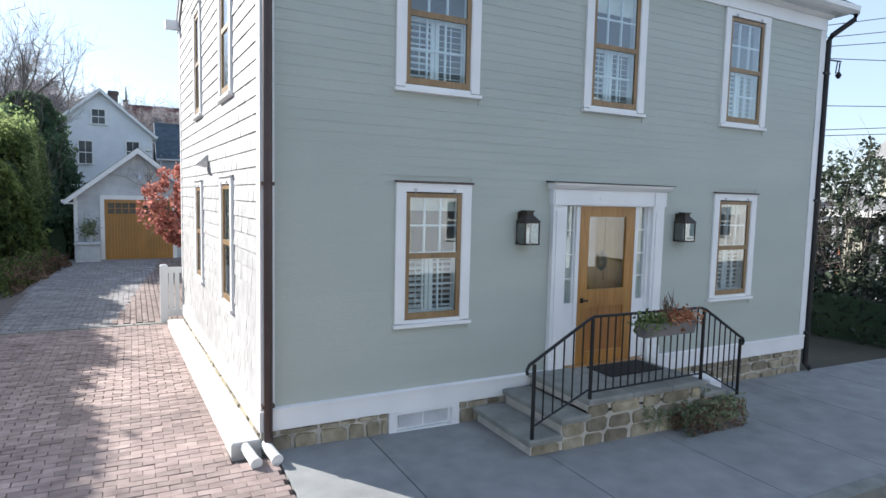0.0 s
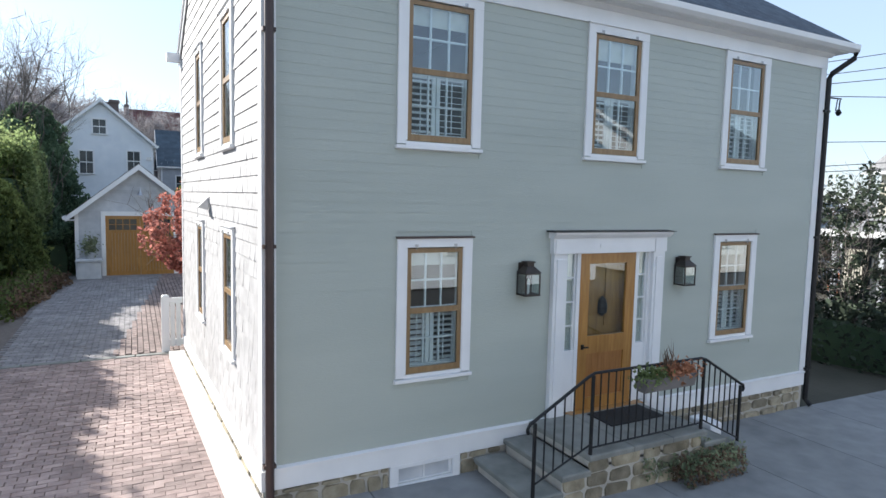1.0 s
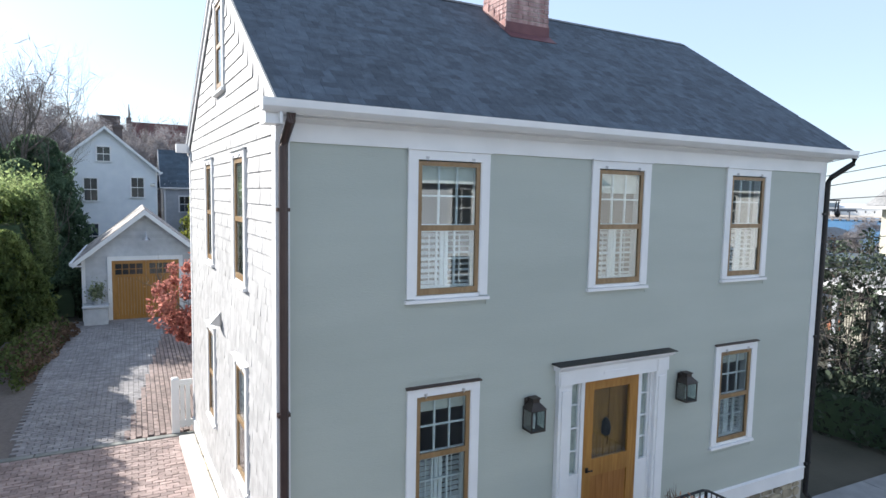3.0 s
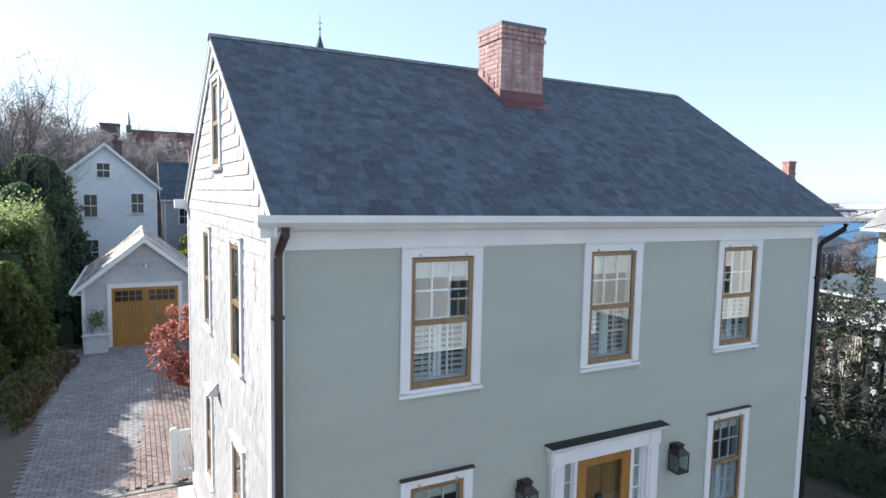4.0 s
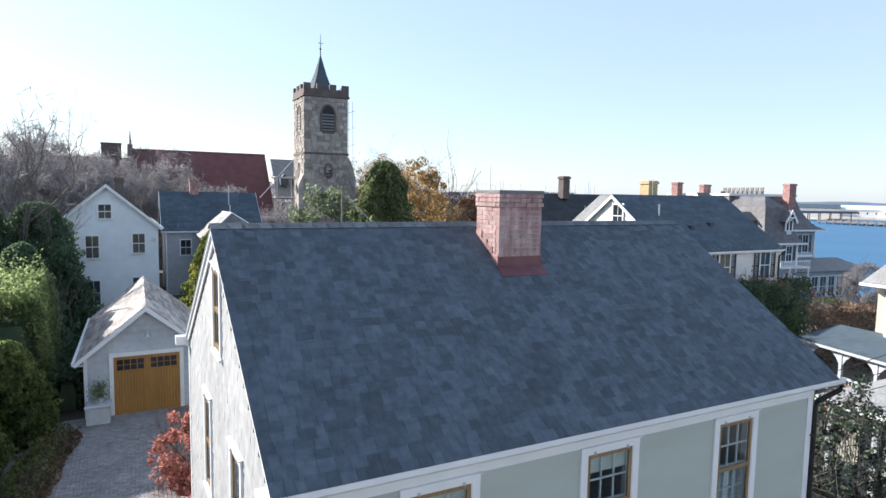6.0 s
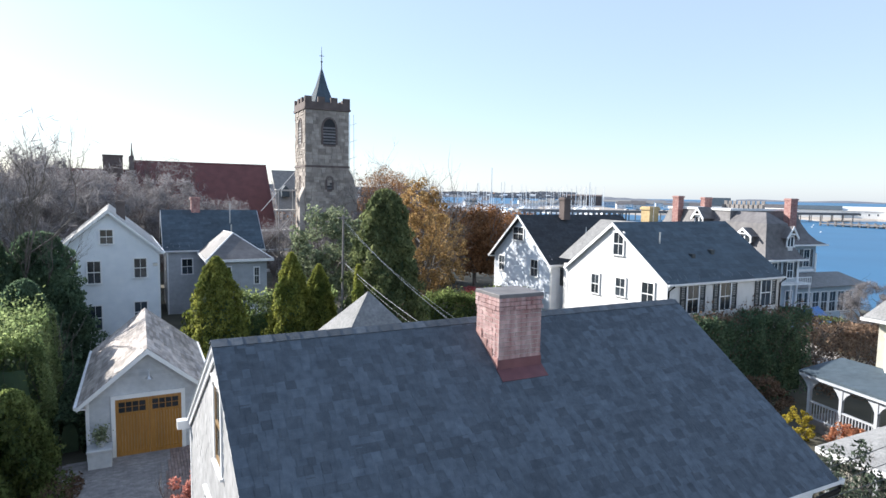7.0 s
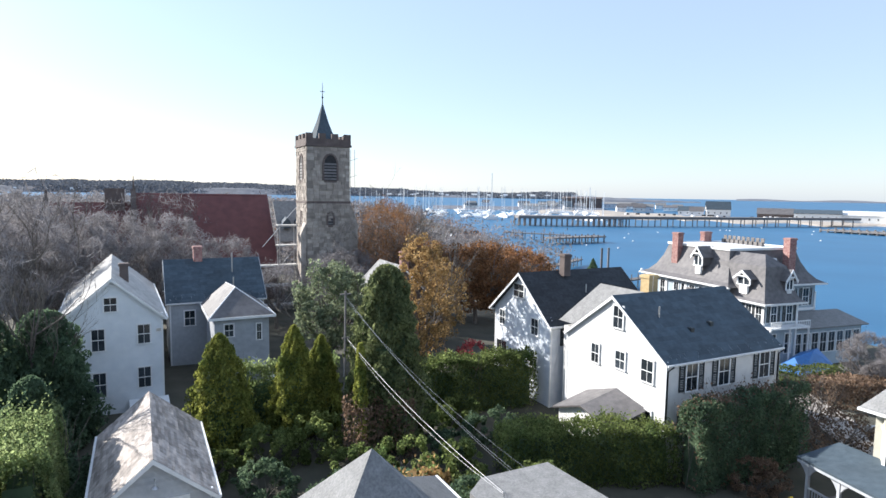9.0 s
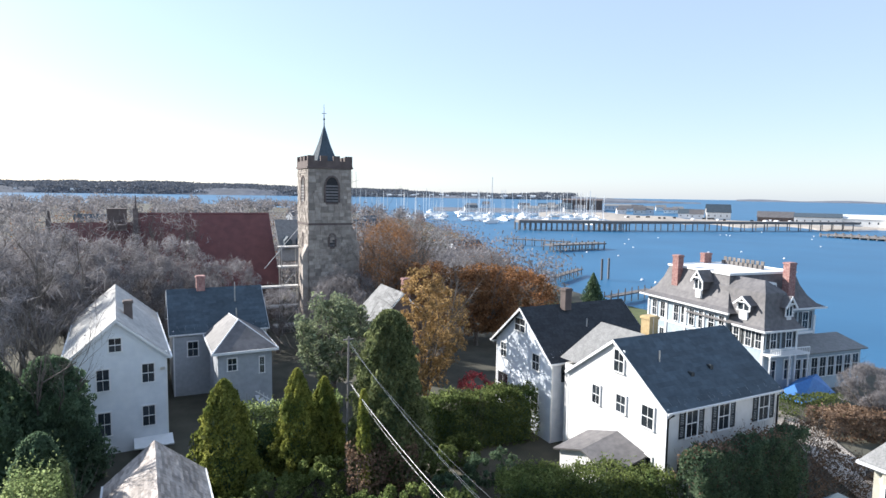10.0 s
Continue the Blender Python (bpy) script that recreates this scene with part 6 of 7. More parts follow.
for k in range(9):
    q = 8.6 + k * 0.04
    part("terrace_seat", Shape().prism([(q, 8.98), (q + 0.42, 8.98), (q + 0.42, 9.85), (q + 0.34, 9.85), (q + 0.34, 9.42), (q, 9.42)], "y", 8.6 + k * 0.7, 9.05 + k * 0.7), M["pile"], villa)


def dormer(m, w, h, depth):
    """A gabled dormer with white bargeboards."""
    t = new("dormer")
    t.parent, t.matrix_basis, t.empty_display_size = villa, m, 0.3
    part("dormer_body", Shape().prism([(-w / 2, 0), (w / 2, 0), (w / 2, h * 0.55), (0, h), (-w / 2, h * 0.55)], "y", 0.05, depth), M["slate"], t)
    s = Shape()
    for sg in (-1, 1):
        s.slab([(sg * (w / 2 + 0.25), -0.25, h * 0.42), (0, -0.25, h + 0.08), (0, depth, h + 0.08), (sg * (w / 2 + 0.25), depth, h * 0.42)][::sg], 0.08)
    part("roof", s, M["slate"], t)
    for sg in (-1, 1):
        part("bargeboard", Shape().prism([(sg * (w / 2 + 0.22), h * 0.33), (sg * (w / 2 + 0.30), h * 0.46), (0, h + 0.14), (0, h - 0.12)], "y", -0.32, -0.22), M["white"], t)
    s = Shape()
    s.box(-w / 2, -0.02, 0, -w / 2 + 0.14, 0.06, h * 0.55).box(w / 2 - 0.14, -0.02, 0, w / 2, 0.06, h * 0.55).box(-w / 2, -0.12, -0.1, w / 2, 0.06, 0.0).box(-w / 2, -0.02, h * 0.5, w / 2, 0.06, h * 0.58).box(-0.05, -0.015, 0, 0.05, 0.055, h * 0.5)
    part("window_frame", s, M["white"], t)
    part("collar_beam", Shape().box(-w * 0.3, -0.3, h * 0.62, w * 0.3, -0.22, h * 0.7), M["white"], t)
    part("pane", Shape().box(-w / 2 + 0.14, 0.01, 0, w / 2 - 0.14, 0.045, h * 0.5), M["farglass"], t)
    part("apron", Shape().box(-w * 0.3, -0.03, -0.95, w * 0.3, 0.2, -0.11).box(-w * 0.22, -0.05, -0.85, w * 0.22, -0.031, -0.78).box(-w * 0.22, -0.05, -0.3, w * 0.22, -0.031, -0.23), M["pale"], t)


dormer(pose(0.25, 9.0, 7.1, 0, 0, -90), 1.25, 1.9, 1.9)
dormer(pose(0.45, 3.1, 5.9, 0, 0, -90), 1.6, 1.25, 1.6)
dormer(pose(3.75, 0.75, 5.6), 1.0, 1.8, 1.6)
part("tall_dormer", Shape().box(5.9, 4.9, 6.4, 6.7, 6.6, 8.1), M["pale"], villa)
far_window(villa, pose(6.0, 4.88, 6.6), 0.55, 1.3, "white")
for y in (16.0, 14.6, 12.4, 11.2, 10.0, 8.6, 7.2, 5.8):
    far_window(villa, pose(0.18, y, 3.0, 0, 0, -90), 0.72, 1.8, "white")
    far_window(villa, pose(0.18, y, -0.2, 0, 0, -90), 0.72, 1.9, "white")
for y in (4.2, 2.7, 1.5):
    far_window(villa, pose(0.53, y, 2.5, 0, 0, -90), 0.66, 1.5, "white", shutters=0.28)
for x in (1.35, 3.35):
    far_window(villa, pose(x, 0.58, 2.55), 0.7, 1.5, "white", shutters=0.36)
    far_window(villa, pose(x, 0.58, -0.6), 0.8, 1.9, "white")
for x in (6.3, 8.4, 10.6):
    far_window(villa, pose(x, 4.78, 3.0), 0.8, 1.8, "white", shutters=0.4)
for z in (2.55, 5.0, -0.55):
    part("belt_board", Shape().box(0.12, 4.9, z, 0.199, 16.8, z + 0.22), M["white"], villa)
part("belt_board", Shape().box(4.76, 4.70, 2.45, 12.4, 4.79, 2.7), M["white"], villa)
for y in (16.7, 13.6, 10.6, 7.9, 5.0):
    part("corner_board", Shape().box(0.10, y - 0.12, -2.6, 0.198, y + 0.12, 5.3), M["white"], villa)
for x, y in ((0.5, 0.55), (4.7, 0.55), (12.35, 4.74)):
    part("corner_board", Shape().box(x - 0.09, y - 0.04, -2.6, x + 0.14, y + 0.10, 4.4), M["white"], villa)
part("balcony", Shape().box(0.2, -0.6, 2.05, 5.2, 0.55, 2.2), M["white"], villa)
part("balcony_rail", Shape().box(0.2, -0.6, 2.72, 5.2, -0.52, 2.8), M["white"], villa)
for k in range(22):
    part("baluster", Shape().box(0.22 + k * 0.235, -0.58, 2.2, 0.27 + k * 0.235, -0.54, 2.72), M["white"], villa)
for x in (0.25, 2.7, 5.1):
    part("column", Shape().lathe([(0.12, 0.0), (0.09, 0.2), (0.08, 4.3), (0.12, 4.55)], (x, -0.5, -2.5), 8), M["white"], villa)
part("sunroom", Shape().box(5.6, 1.6, -2.6, 15.4, 4.69, 1.3), M["victorian"], villa)
part("sunroom_roof", Shape().slab([(5.1, 1.1, 1.45), (15.8, 1.1, 1.45), (15.8, 4.7, 2.35), (5.1, 4.7, 2.35)], 0.12), M["roof_grey"], villa)
for k in range(8):
    far_window(villa, pose(5.9 + k * 1.18, 1.58, -1.2), 0.85, 2.0, "white")
for k in range(2):
    far_window(villa, pose(5.58, 4.3 - k * 1.4, -1.2, 0, 0, -90), 1.0, 2.0, "white")
whole("tarpaulin", Shape().add([(-2, -1.2, 0), (2, -1.2, 0), (2, 1.2, 0), (-2, 1.2, 0), (-1.7, -0.3, 0.9), (1.6, 0.1, 1.0), (0, -0.6, 1.15), (0.3, 0.6, 0.8)],
                               [(0, 1, 6), (0, 6, 4), (1, 5, 6), (1, 2, 5), (2, 7, 5), (2, 3, 7), (3, 4, 7), (3, 0, 4), (4, 6, 7), (6, 5, 7)]), M["tarp"],
      "bright blue tarpaulin over a boat", "tarpaulin", m=pose(55.2, 28.6, -1.75, 0, 0, 5) @ Matrix.Diagonal((1.5, 1.2, 1.6, 1)))

# small house between the birch and the church
sm = gable_house("small brown house with a grey gable roof and brick chimney", 18.2, 23.4, 46.2, 51.6, -1.0, 4.9, 7.5, "y", "church_dark", "roof_grey", over=0.3)
stack(sm, 21.2, 46.9, 21.9, 47.6, 6.2, 8.7)
# ---- pole and cables ----
pole = thing("utility_pole", "weathered wooden utility pole with steel brackets", "pole", m=pose(8.95, 26.4, -0.3))
part("shaft", Shape().tube([(0, 0, 0), (0.1, 0, 9.1)], [0.085, 0.06], 8), M["pile"], pole)
part("bracket", Shape().box(-0.2, -0.04, 8.9, 0.4, 0.04, 8.97), M["pile"], pole)
part("bracket", Shape().box(-0.1, -0.04, 6.4, 0.3, 0.04, 6.48), M["pile"], pole)


def cable(p, q, sag, r, label="thin black overhead cable", n=14):
    pts = [tuple(Vector(p).lerp(Vector(q), k / n) - Vector((0, 0, sag * 4 * (k / n) * (1 - k / n)))) for k in range(n + 1)]
    whole("cable", Shape().tube(pts, r, 5), M["metal"] if "pale" in label or "silvery" in label else M["wire"], label, "cable", "overhead cables")


for dx, dz, q in ((0.0, 0.0, (11.45, 13.02, 3.62)), (0.1, -0.12, (11.6, 13.02, 3.62)), (0.35, -0.35, (12.15, 13.02, 3.62))):
    cable((9.05 + dx * 0.3, 26.4, 8.55 + dz), q, 0.5, 0.006, "thin pale service cable to the low rear extension")
cable((9.1, 26.4, 6.15), (9.95, 11.3, 3.98), 0.35, 0.011, "silvery bundled service cable to the low rear extension")
cable((9.12, 26.4, 6.1), (9.95, 11.3, 3.92), 0.6, 0.006, "thin pale service cable to the low rear extension")
cable((8.72, -0.05, 4.85), (32, -4, 8.2), 0.5, 0.007)
cable((8.7, 0.25, 5.4), (32, -4.2, 11.2), 0.3, 0.007)
cable((8.7, 0.15, 5.2), (32, -4.2, 10.4), 0.3, 0.007)
cable((8.7, 0.05, 5.05), (32, -4.2, 9.6), 0.3, 0.007)
cable((8.7, 0.2, 4.15), (32, -4.2, 6.2), 0.2, 0.007)
cable((8.7, 0.2, 3.75), (32, -4.2, 6.4), 0.2, 0.007)
cable((8.7, 0.2, 3.66), (32, -4.2, 6.1), 0.2, 0.007)
s = thing("insulator", "black cable insulator with loops near the eave", "insulator", m=pose(8.98, -0.05, 4.62))
part("loop", Shape().tube([(0, 0, 0), (0.02, 0, 0.2)], 0.012, 6).tube([(-0.08, 0, 0.02), (-0.05, 0, 0.2)], 0.01, 6).lathe([(0.02, -0.05), (0.05, 0.0), (0.02, 0.05)], (0, 0, 0), 8), M["iron"], s)
part("arm", Shape().tube([(-0.37, 0.05, 0.22), (0.05, 0, 0.22)], 0.012, 6), M["iron"], s)


# ---- houses across the street, behind the viewer ----
for x, w, wall, lab in ((-16.0, 9.0, "siding2", "white house across the street"), (-3.5, 8.5, "cream", "cream house across the street"), (8.5, 9.5, "siding", "pale house across the street"), (22.0, 10.0, "siding2", "white house across the street")):
    o = gable_house(lab + " with a dark roof", x, x + w, -26.0, -15.5, -0.5, 5.6, 8.6, "x", wall, "roof_far", over=0.3, shingle=0.6, siding=0.4)
    for k in range(3):
        for z in (0.9, 3.6):
            far_window(o, pose(x + 1.6 + k * 2.7 + 0.9, -15.48, z, 0, 0, 180), 0.9, 1.5)

# ---- planting ----
for n, (x, y, h, r) in enumerate(((2.65, 29.0, 6.5, 2.15), (6.75, 29.0, 6.6, 1.6), (8.45, 29.3, 5.8, 1.4))):
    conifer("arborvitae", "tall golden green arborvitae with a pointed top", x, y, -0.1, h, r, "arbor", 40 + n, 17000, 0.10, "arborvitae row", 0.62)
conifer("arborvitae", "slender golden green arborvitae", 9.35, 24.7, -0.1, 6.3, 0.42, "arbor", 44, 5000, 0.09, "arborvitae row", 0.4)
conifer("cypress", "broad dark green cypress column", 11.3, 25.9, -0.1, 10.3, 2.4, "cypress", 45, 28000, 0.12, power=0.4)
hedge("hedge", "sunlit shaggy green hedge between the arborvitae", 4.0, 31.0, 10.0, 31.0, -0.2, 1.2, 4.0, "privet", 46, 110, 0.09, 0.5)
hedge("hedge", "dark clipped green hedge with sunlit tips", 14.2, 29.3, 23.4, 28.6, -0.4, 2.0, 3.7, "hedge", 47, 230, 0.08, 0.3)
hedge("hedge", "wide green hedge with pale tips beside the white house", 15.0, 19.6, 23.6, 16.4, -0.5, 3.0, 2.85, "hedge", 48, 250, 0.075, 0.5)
hedge("hedge", "tall brown-green hedge before the white house", 23.0, 14.9, 31.9, 14.9, -0.5, 1.6, 4.5, "brown", 49, 26, 0.08, 0.4)
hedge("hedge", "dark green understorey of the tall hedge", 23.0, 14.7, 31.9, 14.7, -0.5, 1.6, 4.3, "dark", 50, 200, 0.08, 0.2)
for n, (x, y, h, r, leaf) in enumerate(((14.5, 13.0, 2.4, 1.6, "hedge"), (11.5, 15.5, 2.6, 1.4, "dark"), (17.0, 23.5, 2.0, 1.8, "dark"), (9.0, 17.5, 2.4, 1.7, "dark"), (6.2, 19.0, 2.2, 1.6, "dark"), (12.6, 19.5, 2.4, 1.6, "hedge"), (19.0, 21.0, 1.8, 1.5, "hedge"), (3.8, 22.0, 2.2, 1.5, "dark"), (4.5, 25.5, 2.4, 1.6, "hedge"), (7.2, 25.8, 2.6, 1.6, "hedge"), (10.3, 21.0, 2.6, 1.7, "hedge"), (13.8, 25.5, 2.4, 1.7, "hedge"), (16.5, 26.5, 2.0, 1.5, "hedge"), (8.2, 21.8, 2.2, 1.4, "hedge"), (1.8, 25.2, 1.9, 1.3, "hedge"), (15.2, 16.0, 2.2, 1.5, "hedge"), (11.2, 18.2, 2.0, 1.4, "hedge"), (13.6, 22.4, 1.7, 1.5, "dark"))):
    tree("shrub", "rounded dark evergreen shrub", x, y, -0.3, h, (r, r, h * 0.52), leaf, 60 + n, 4500, 0.08, 0.04, 60, "shrub", "evergreen shrubs", 0.15, 1)
hedge("grass_clump", "tall dry ornamental grass behind the rear wing", 7.4, 14.6, 9.6, 15.4, -0.3, 1.2, 3.2, "gold", 71, 120, 0.12, 0.8, twigs=False)
hedge("hedge", "dry brown and green shrubs under the conifers", 8.4, 24.8, 12.2, 24.0, -0.3, 1.6, 3.0, "brown", 72, 90, 0.09, 0.8)
tree("japanese_maple", "red leaved Japanese maple beside the drive", 0.25, 9.2, 0.0, 3.35, (1.15, 1.2, 1.05), "maple", 73, 9000, 0.05, 0.06, 110, low=0.22, limbs=3)
tree("olive_tree", "grey-green broadleaf evergreen tree", 12.3, 40.0, -0.4, 9.2, (3.0, 2.8, 3.4), "olive", 74, 9000, 0.14, 0.18, 110)
tree("birch", "tall birch with golden autumn leaves", 18.6, 36.5, -0.5, 11.7, (2.3, 2.2, 5.3), "gold", 75, 9000, 0.11, 0.14, 150, low=0.15, limbs=3)
tree("birch", "thin golden birch beside the hedge", 24.6, 44.5, -0.8, 9.4, (2.2, 2.2, 4.0), "gold", 76, 4500, 0.11, 0.12, 120, low=0.2, limbs=3)
for n, (x, y, h, r) in enumerate(((33.5, 54, 10.2, 5.5), (39.5, 56, 9.4, 6.0), (30.0, 60, 10.0, 5.0))):
    tree("oak", "broad oak with rust brown leaves", x, y, -1.6, h, (r, r * 0.9, 3.9), "rust", 80 + n, 15000, 0.14, 0.25, 220, "tree", "rust oaks", 0.3, 3)
tree("shrub", "low shrub with crimson leaves", 22.2, 34.5, -0.6, 3.4, (1.6, 1.3, 1.3), "crimson", 85, 3500, 0.07, 0.05, 60, "shrub", low=0.15)
tree("shrub", "small shrub with bright yellow leaves", 24.9, 10.2, -0.75, 1.5, (0.7, 0.7, 0.75), "yellow", 86, 2500, 0.05, 0.03, 40, "shrub", low=0.12, limbs=1)
tree("shrub", "round peach coloured shrub by the veranda", 25.0, 8.0, -0.75, 1.5, (1.1, 1.1, 0.8), "peach", 87, 4500, 0.05, 0.03, 60, "shrub", low=0.12, limbs=1)
tree("shrub", "clipped round grey-brown shrub", 26.6, 13.3, -0.8, 2.0, (1.5, 1.4, 1.05), "brown", 88, 6000, 0.06, 0.05, 90, "shrub", low=0.15, limbs=1)
conifer("cypress", "thin upright green cypress", 18.6, 7.6, -0.5, 2.8, 0.35, "arbor", 89, 2500, 0.06, power=0.5)
for n, (x, y, h) in enumerate(((36.6, 16.4, 4.0), (34.4, 13.6, 3.4))):
    tree("small_tree", "small tree with dark reddish twigs and few leaves", x, y, -1.0, h, (2.0, 2.0, 2.0), "brown", 90 + n, 2200, 0.08, 0.08, 90, "tree", "reddish small trees", 0.3, 4)
bare_tree("bare_shrub", "wide pale bare shrub by the shore", 52.0, 21.5, -2.0, 5.6, 95, 5, 0.14, 0.75, 0.02, 3500, length=0.36)
bare_tree("bare_shrub", "wide pale bare shrub by the shore", 55.5, 20.5, -2.2, 5.0, 96, 4, 0.14, 0.75, 0.02, 2500, length=0.36)
hedge("hedge", "brown and green low shrubs along the gravel drive", 46.5, 22.2, 56.0, 17.4, -1.9, 3.2, 2.0, "brown", 97, 90, 0.12, 0.3, twigs=False)
hedge("hedge", "dark clipped hedge before the villa", 45.0, 26.5, 53.0, 23.8, -1.9, 1.6, 1.9, "hedge", 98, 60, 0.1, 0.2, twigs=False)
conifer("spruce", "small dark spruce on the lawn by the water", 71.5, 77.5, -2.6, 5.6, 2.2, "dark", 99, 5000, 0.15, power=0.9)

# the left boundary
# Out of view: evergreens added to hold sky light off the drive.
for n, (x, y, h) in enumerate(((-10.2, 5.2, 6.1), (-10.3, 8.4, 6.3), (-10.1, 11.6, 6.0), (-10.4, 14.8, 6.3), (-10.3, 18.0, 6.1), (-10.4, 21.2, 6.4))):
    conifer("cypress", "unseen evergreen added to shade the brick drive", x, y, -0.1, h, 2.4, "dark", 180 + n, 5000, 0.2, "boundary evergreens", 0.4)
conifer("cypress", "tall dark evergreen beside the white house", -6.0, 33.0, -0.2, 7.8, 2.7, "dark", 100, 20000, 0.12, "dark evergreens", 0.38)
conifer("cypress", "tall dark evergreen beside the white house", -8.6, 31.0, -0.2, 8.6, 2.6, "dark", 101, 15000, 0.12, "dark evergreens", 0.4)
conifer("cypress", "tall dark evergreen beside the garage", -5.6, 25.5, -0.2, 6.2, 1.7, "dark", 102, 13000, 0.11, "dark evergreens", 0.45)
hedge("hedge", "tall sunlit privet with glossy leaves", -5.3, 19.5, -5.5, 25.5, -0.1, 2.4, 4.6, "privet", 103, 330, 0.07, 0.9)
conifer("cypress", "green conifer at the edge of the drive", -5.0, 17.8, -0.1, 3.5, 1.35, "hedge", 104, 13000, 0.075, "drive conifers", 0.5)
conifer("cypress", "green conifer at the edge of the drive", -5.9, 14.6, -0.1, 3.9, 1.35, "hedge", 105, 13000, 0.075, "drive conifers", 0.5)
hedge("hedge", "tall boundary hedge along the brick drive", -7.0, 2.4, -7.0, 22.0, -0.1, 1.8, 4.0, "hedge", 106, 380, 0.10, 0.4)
hedge("ground_cover", "low dry perennials in the bed beside the drive", -4.2, 11.5, -3.5, 17.6, -0.05, 1.1, 0.4, "brown", 107, 170, 0.06, 0.3, twigs=False)
hedge("ground_cover", "low green perennials in the bed beside the drive", -4.3, 11.0, -3.7, 17.6, -0.05, 1.1, 0.45, "hedge", 108, 200, 0.06, 0.3, twigs=False)
hedge("ground_cover", "low dark shrubs beside the garage", -3.6, 20.0, -3.8, 27.0, -0.05, 1.0, 1.4, "dark", 109, 160, 0.08, 0.3)

# the right boundary of the house
for n, (x, y, h) in enumerate(((13.2, 3.6, 4.4), (13.8, 1.8, 4.5), (13.4, -0.2, 4.4), (15.0, 5.0, 4.3), (14.6, 2.6, 4.6), (15.2, 0.4, 4.4), (12.8, 5.2, 3.6))):
    tree("hornbeam", "slender dark small-leaved boundary tree", x, y, -0.5, h, (1.0, 1.0, 2.25), "thin", 110 + n, 3000, 0.055, 0.05, 130, "tree", "boundary trees", 0.12, 3)
hedge("hedge", "low dark hedge beside the boundary trees", 11.9, 6.2, 13.0, -1.0, -0.4, 0.9, 1.3, "thin", 120, 120, 0.07, 0.2)
bare_tree("bare_tree", "tall slender leafless tree behind the dark evergreens", -6.6, 32.9, -0.3, 13.6, 123, 6, 0.17, 0.42, 0.26, 0, length=0.32)
bare_tree("bare_tree", "leafless street tree with thin crown", 30.0, 1.5, -0.6, 6.6, 122, 5, 0.12, 0.6)

# leafless trees round the church
for n, (x, y, h, tw) in enumerate(((-13.5, 46, 11.0, 1500), (-10.0, 52, 11.5, 1500), (-8.0, 62, 11.5, 1800), (-16.0, 58, 12.5, 1800), (-3.0, 66, 10.5, 1600), (2.0, 68, 10.0, 1600), (7.5, 66, 9.0, 1400), (-20.0, 50, 12.0, 1600), (-13.0, 70, 12.0, 1600), (17.8, 57, 8.0, 1200), (11.5, 58, 7.0, 1000), (-6, 57, 9.5, 1800), (0.5, 61, 9.0, 1800), (-18, 66, 12, 1800), (-24, 60, 12, 1800), (5.0, 60, 8.0, 1500), (-11, 58, 10, 1800), (-30, 70, 12, 1800), (20.0, 60.5, 8.5, 1500))):
    up = 1.22 if x < 3 else 1.1
    bare_tree("bare_tree", "grey leafless tree with a fine twiggy crown", x, y, -0.6, h * up, 130 + n, 5, 0.2, 0.5, 0.14, int(tw * 1.5), "bare trees")
for n, (x, y, h) in enumerate(((-8.4, 48.5, 16.0), (-11.5, 50.5, 15.0), (-0.4, 78.0, 15.5), (-4.4, 79.0, 14.5), (2.6, 79.0, 15.0), (23.5, 67.0, 14.8), (32.0, 69.0, 14.2))):
    bare_tree("bare_tree", "tall leafless tree with open upright limbs", x, y, -0.6, h, 210 + n, 6, 0.22, 0.42, 0.22, 150, "tall bare trees", 0.33)
for n, (x, y, h) in enumerate(((27.0, 68, 15.0), (30.5, 74, 15.0), (34, 78, 14.0), (25.0, 61, 11.5))):
    tree("beech", "half bare tree with russet leaves", x, y, -1.5, h, (4.0, 4.0, 5.0), "rust", 150 + n, 6500, 0.085, 0.2, 170, "tree", "russet trees", 0.25, 4)
for n, (x, y, h) in enumerate(((47, 78, 11.0), (53, 84, 10.0), (57, 92, 9.5), (43, 88, 11))):
    bare_tree("bare_tree", "grey leafless tree by the shore", x, y, -2.4, h, 160 + n, 5, 0.2, 0.5, 0.14, 900, "bare trees")

# woods and gardens beyond, too many to count
rng = np.random.default_rng(9)
pts, pts2, pts3 = [], [], []
for _ in range(1500):
    y = 88 + 900 * rng.uniform(0, 1) ** 2
    x = rng.uniform(-0.75 * y - 60, 200)
    if x > shore_x(y) - 8:
        continue
    h = rng.uniform(5, 10.5)
    n = int(260 * min(1.0, 150 / y)) + 40
    q = rng.normal(size=(n, 3)) * np.array([h * 0.27, h * 0.27, h * 0.24]) + np.array([x, y, land_height(x, y) + h * 0.55])
    (pts3 if y > 330 else pts if rng.random() < 0.72 else pts2).append(q)
for nm, q, leaf, size in (("far_woods", pts, "twig", 0.5), ("far_woods", pts2, "rust", 0.34), ("far_woods", pts3, "twig", 1.2)):
    ob = new(nm, cards_mesh(nm, np.concatenate(q), size, LEAF[leaf], rng, 0.6, 0.28))
    tagged(ob, "distant bare and russet woods behind the church", "woods", kind="stuff")
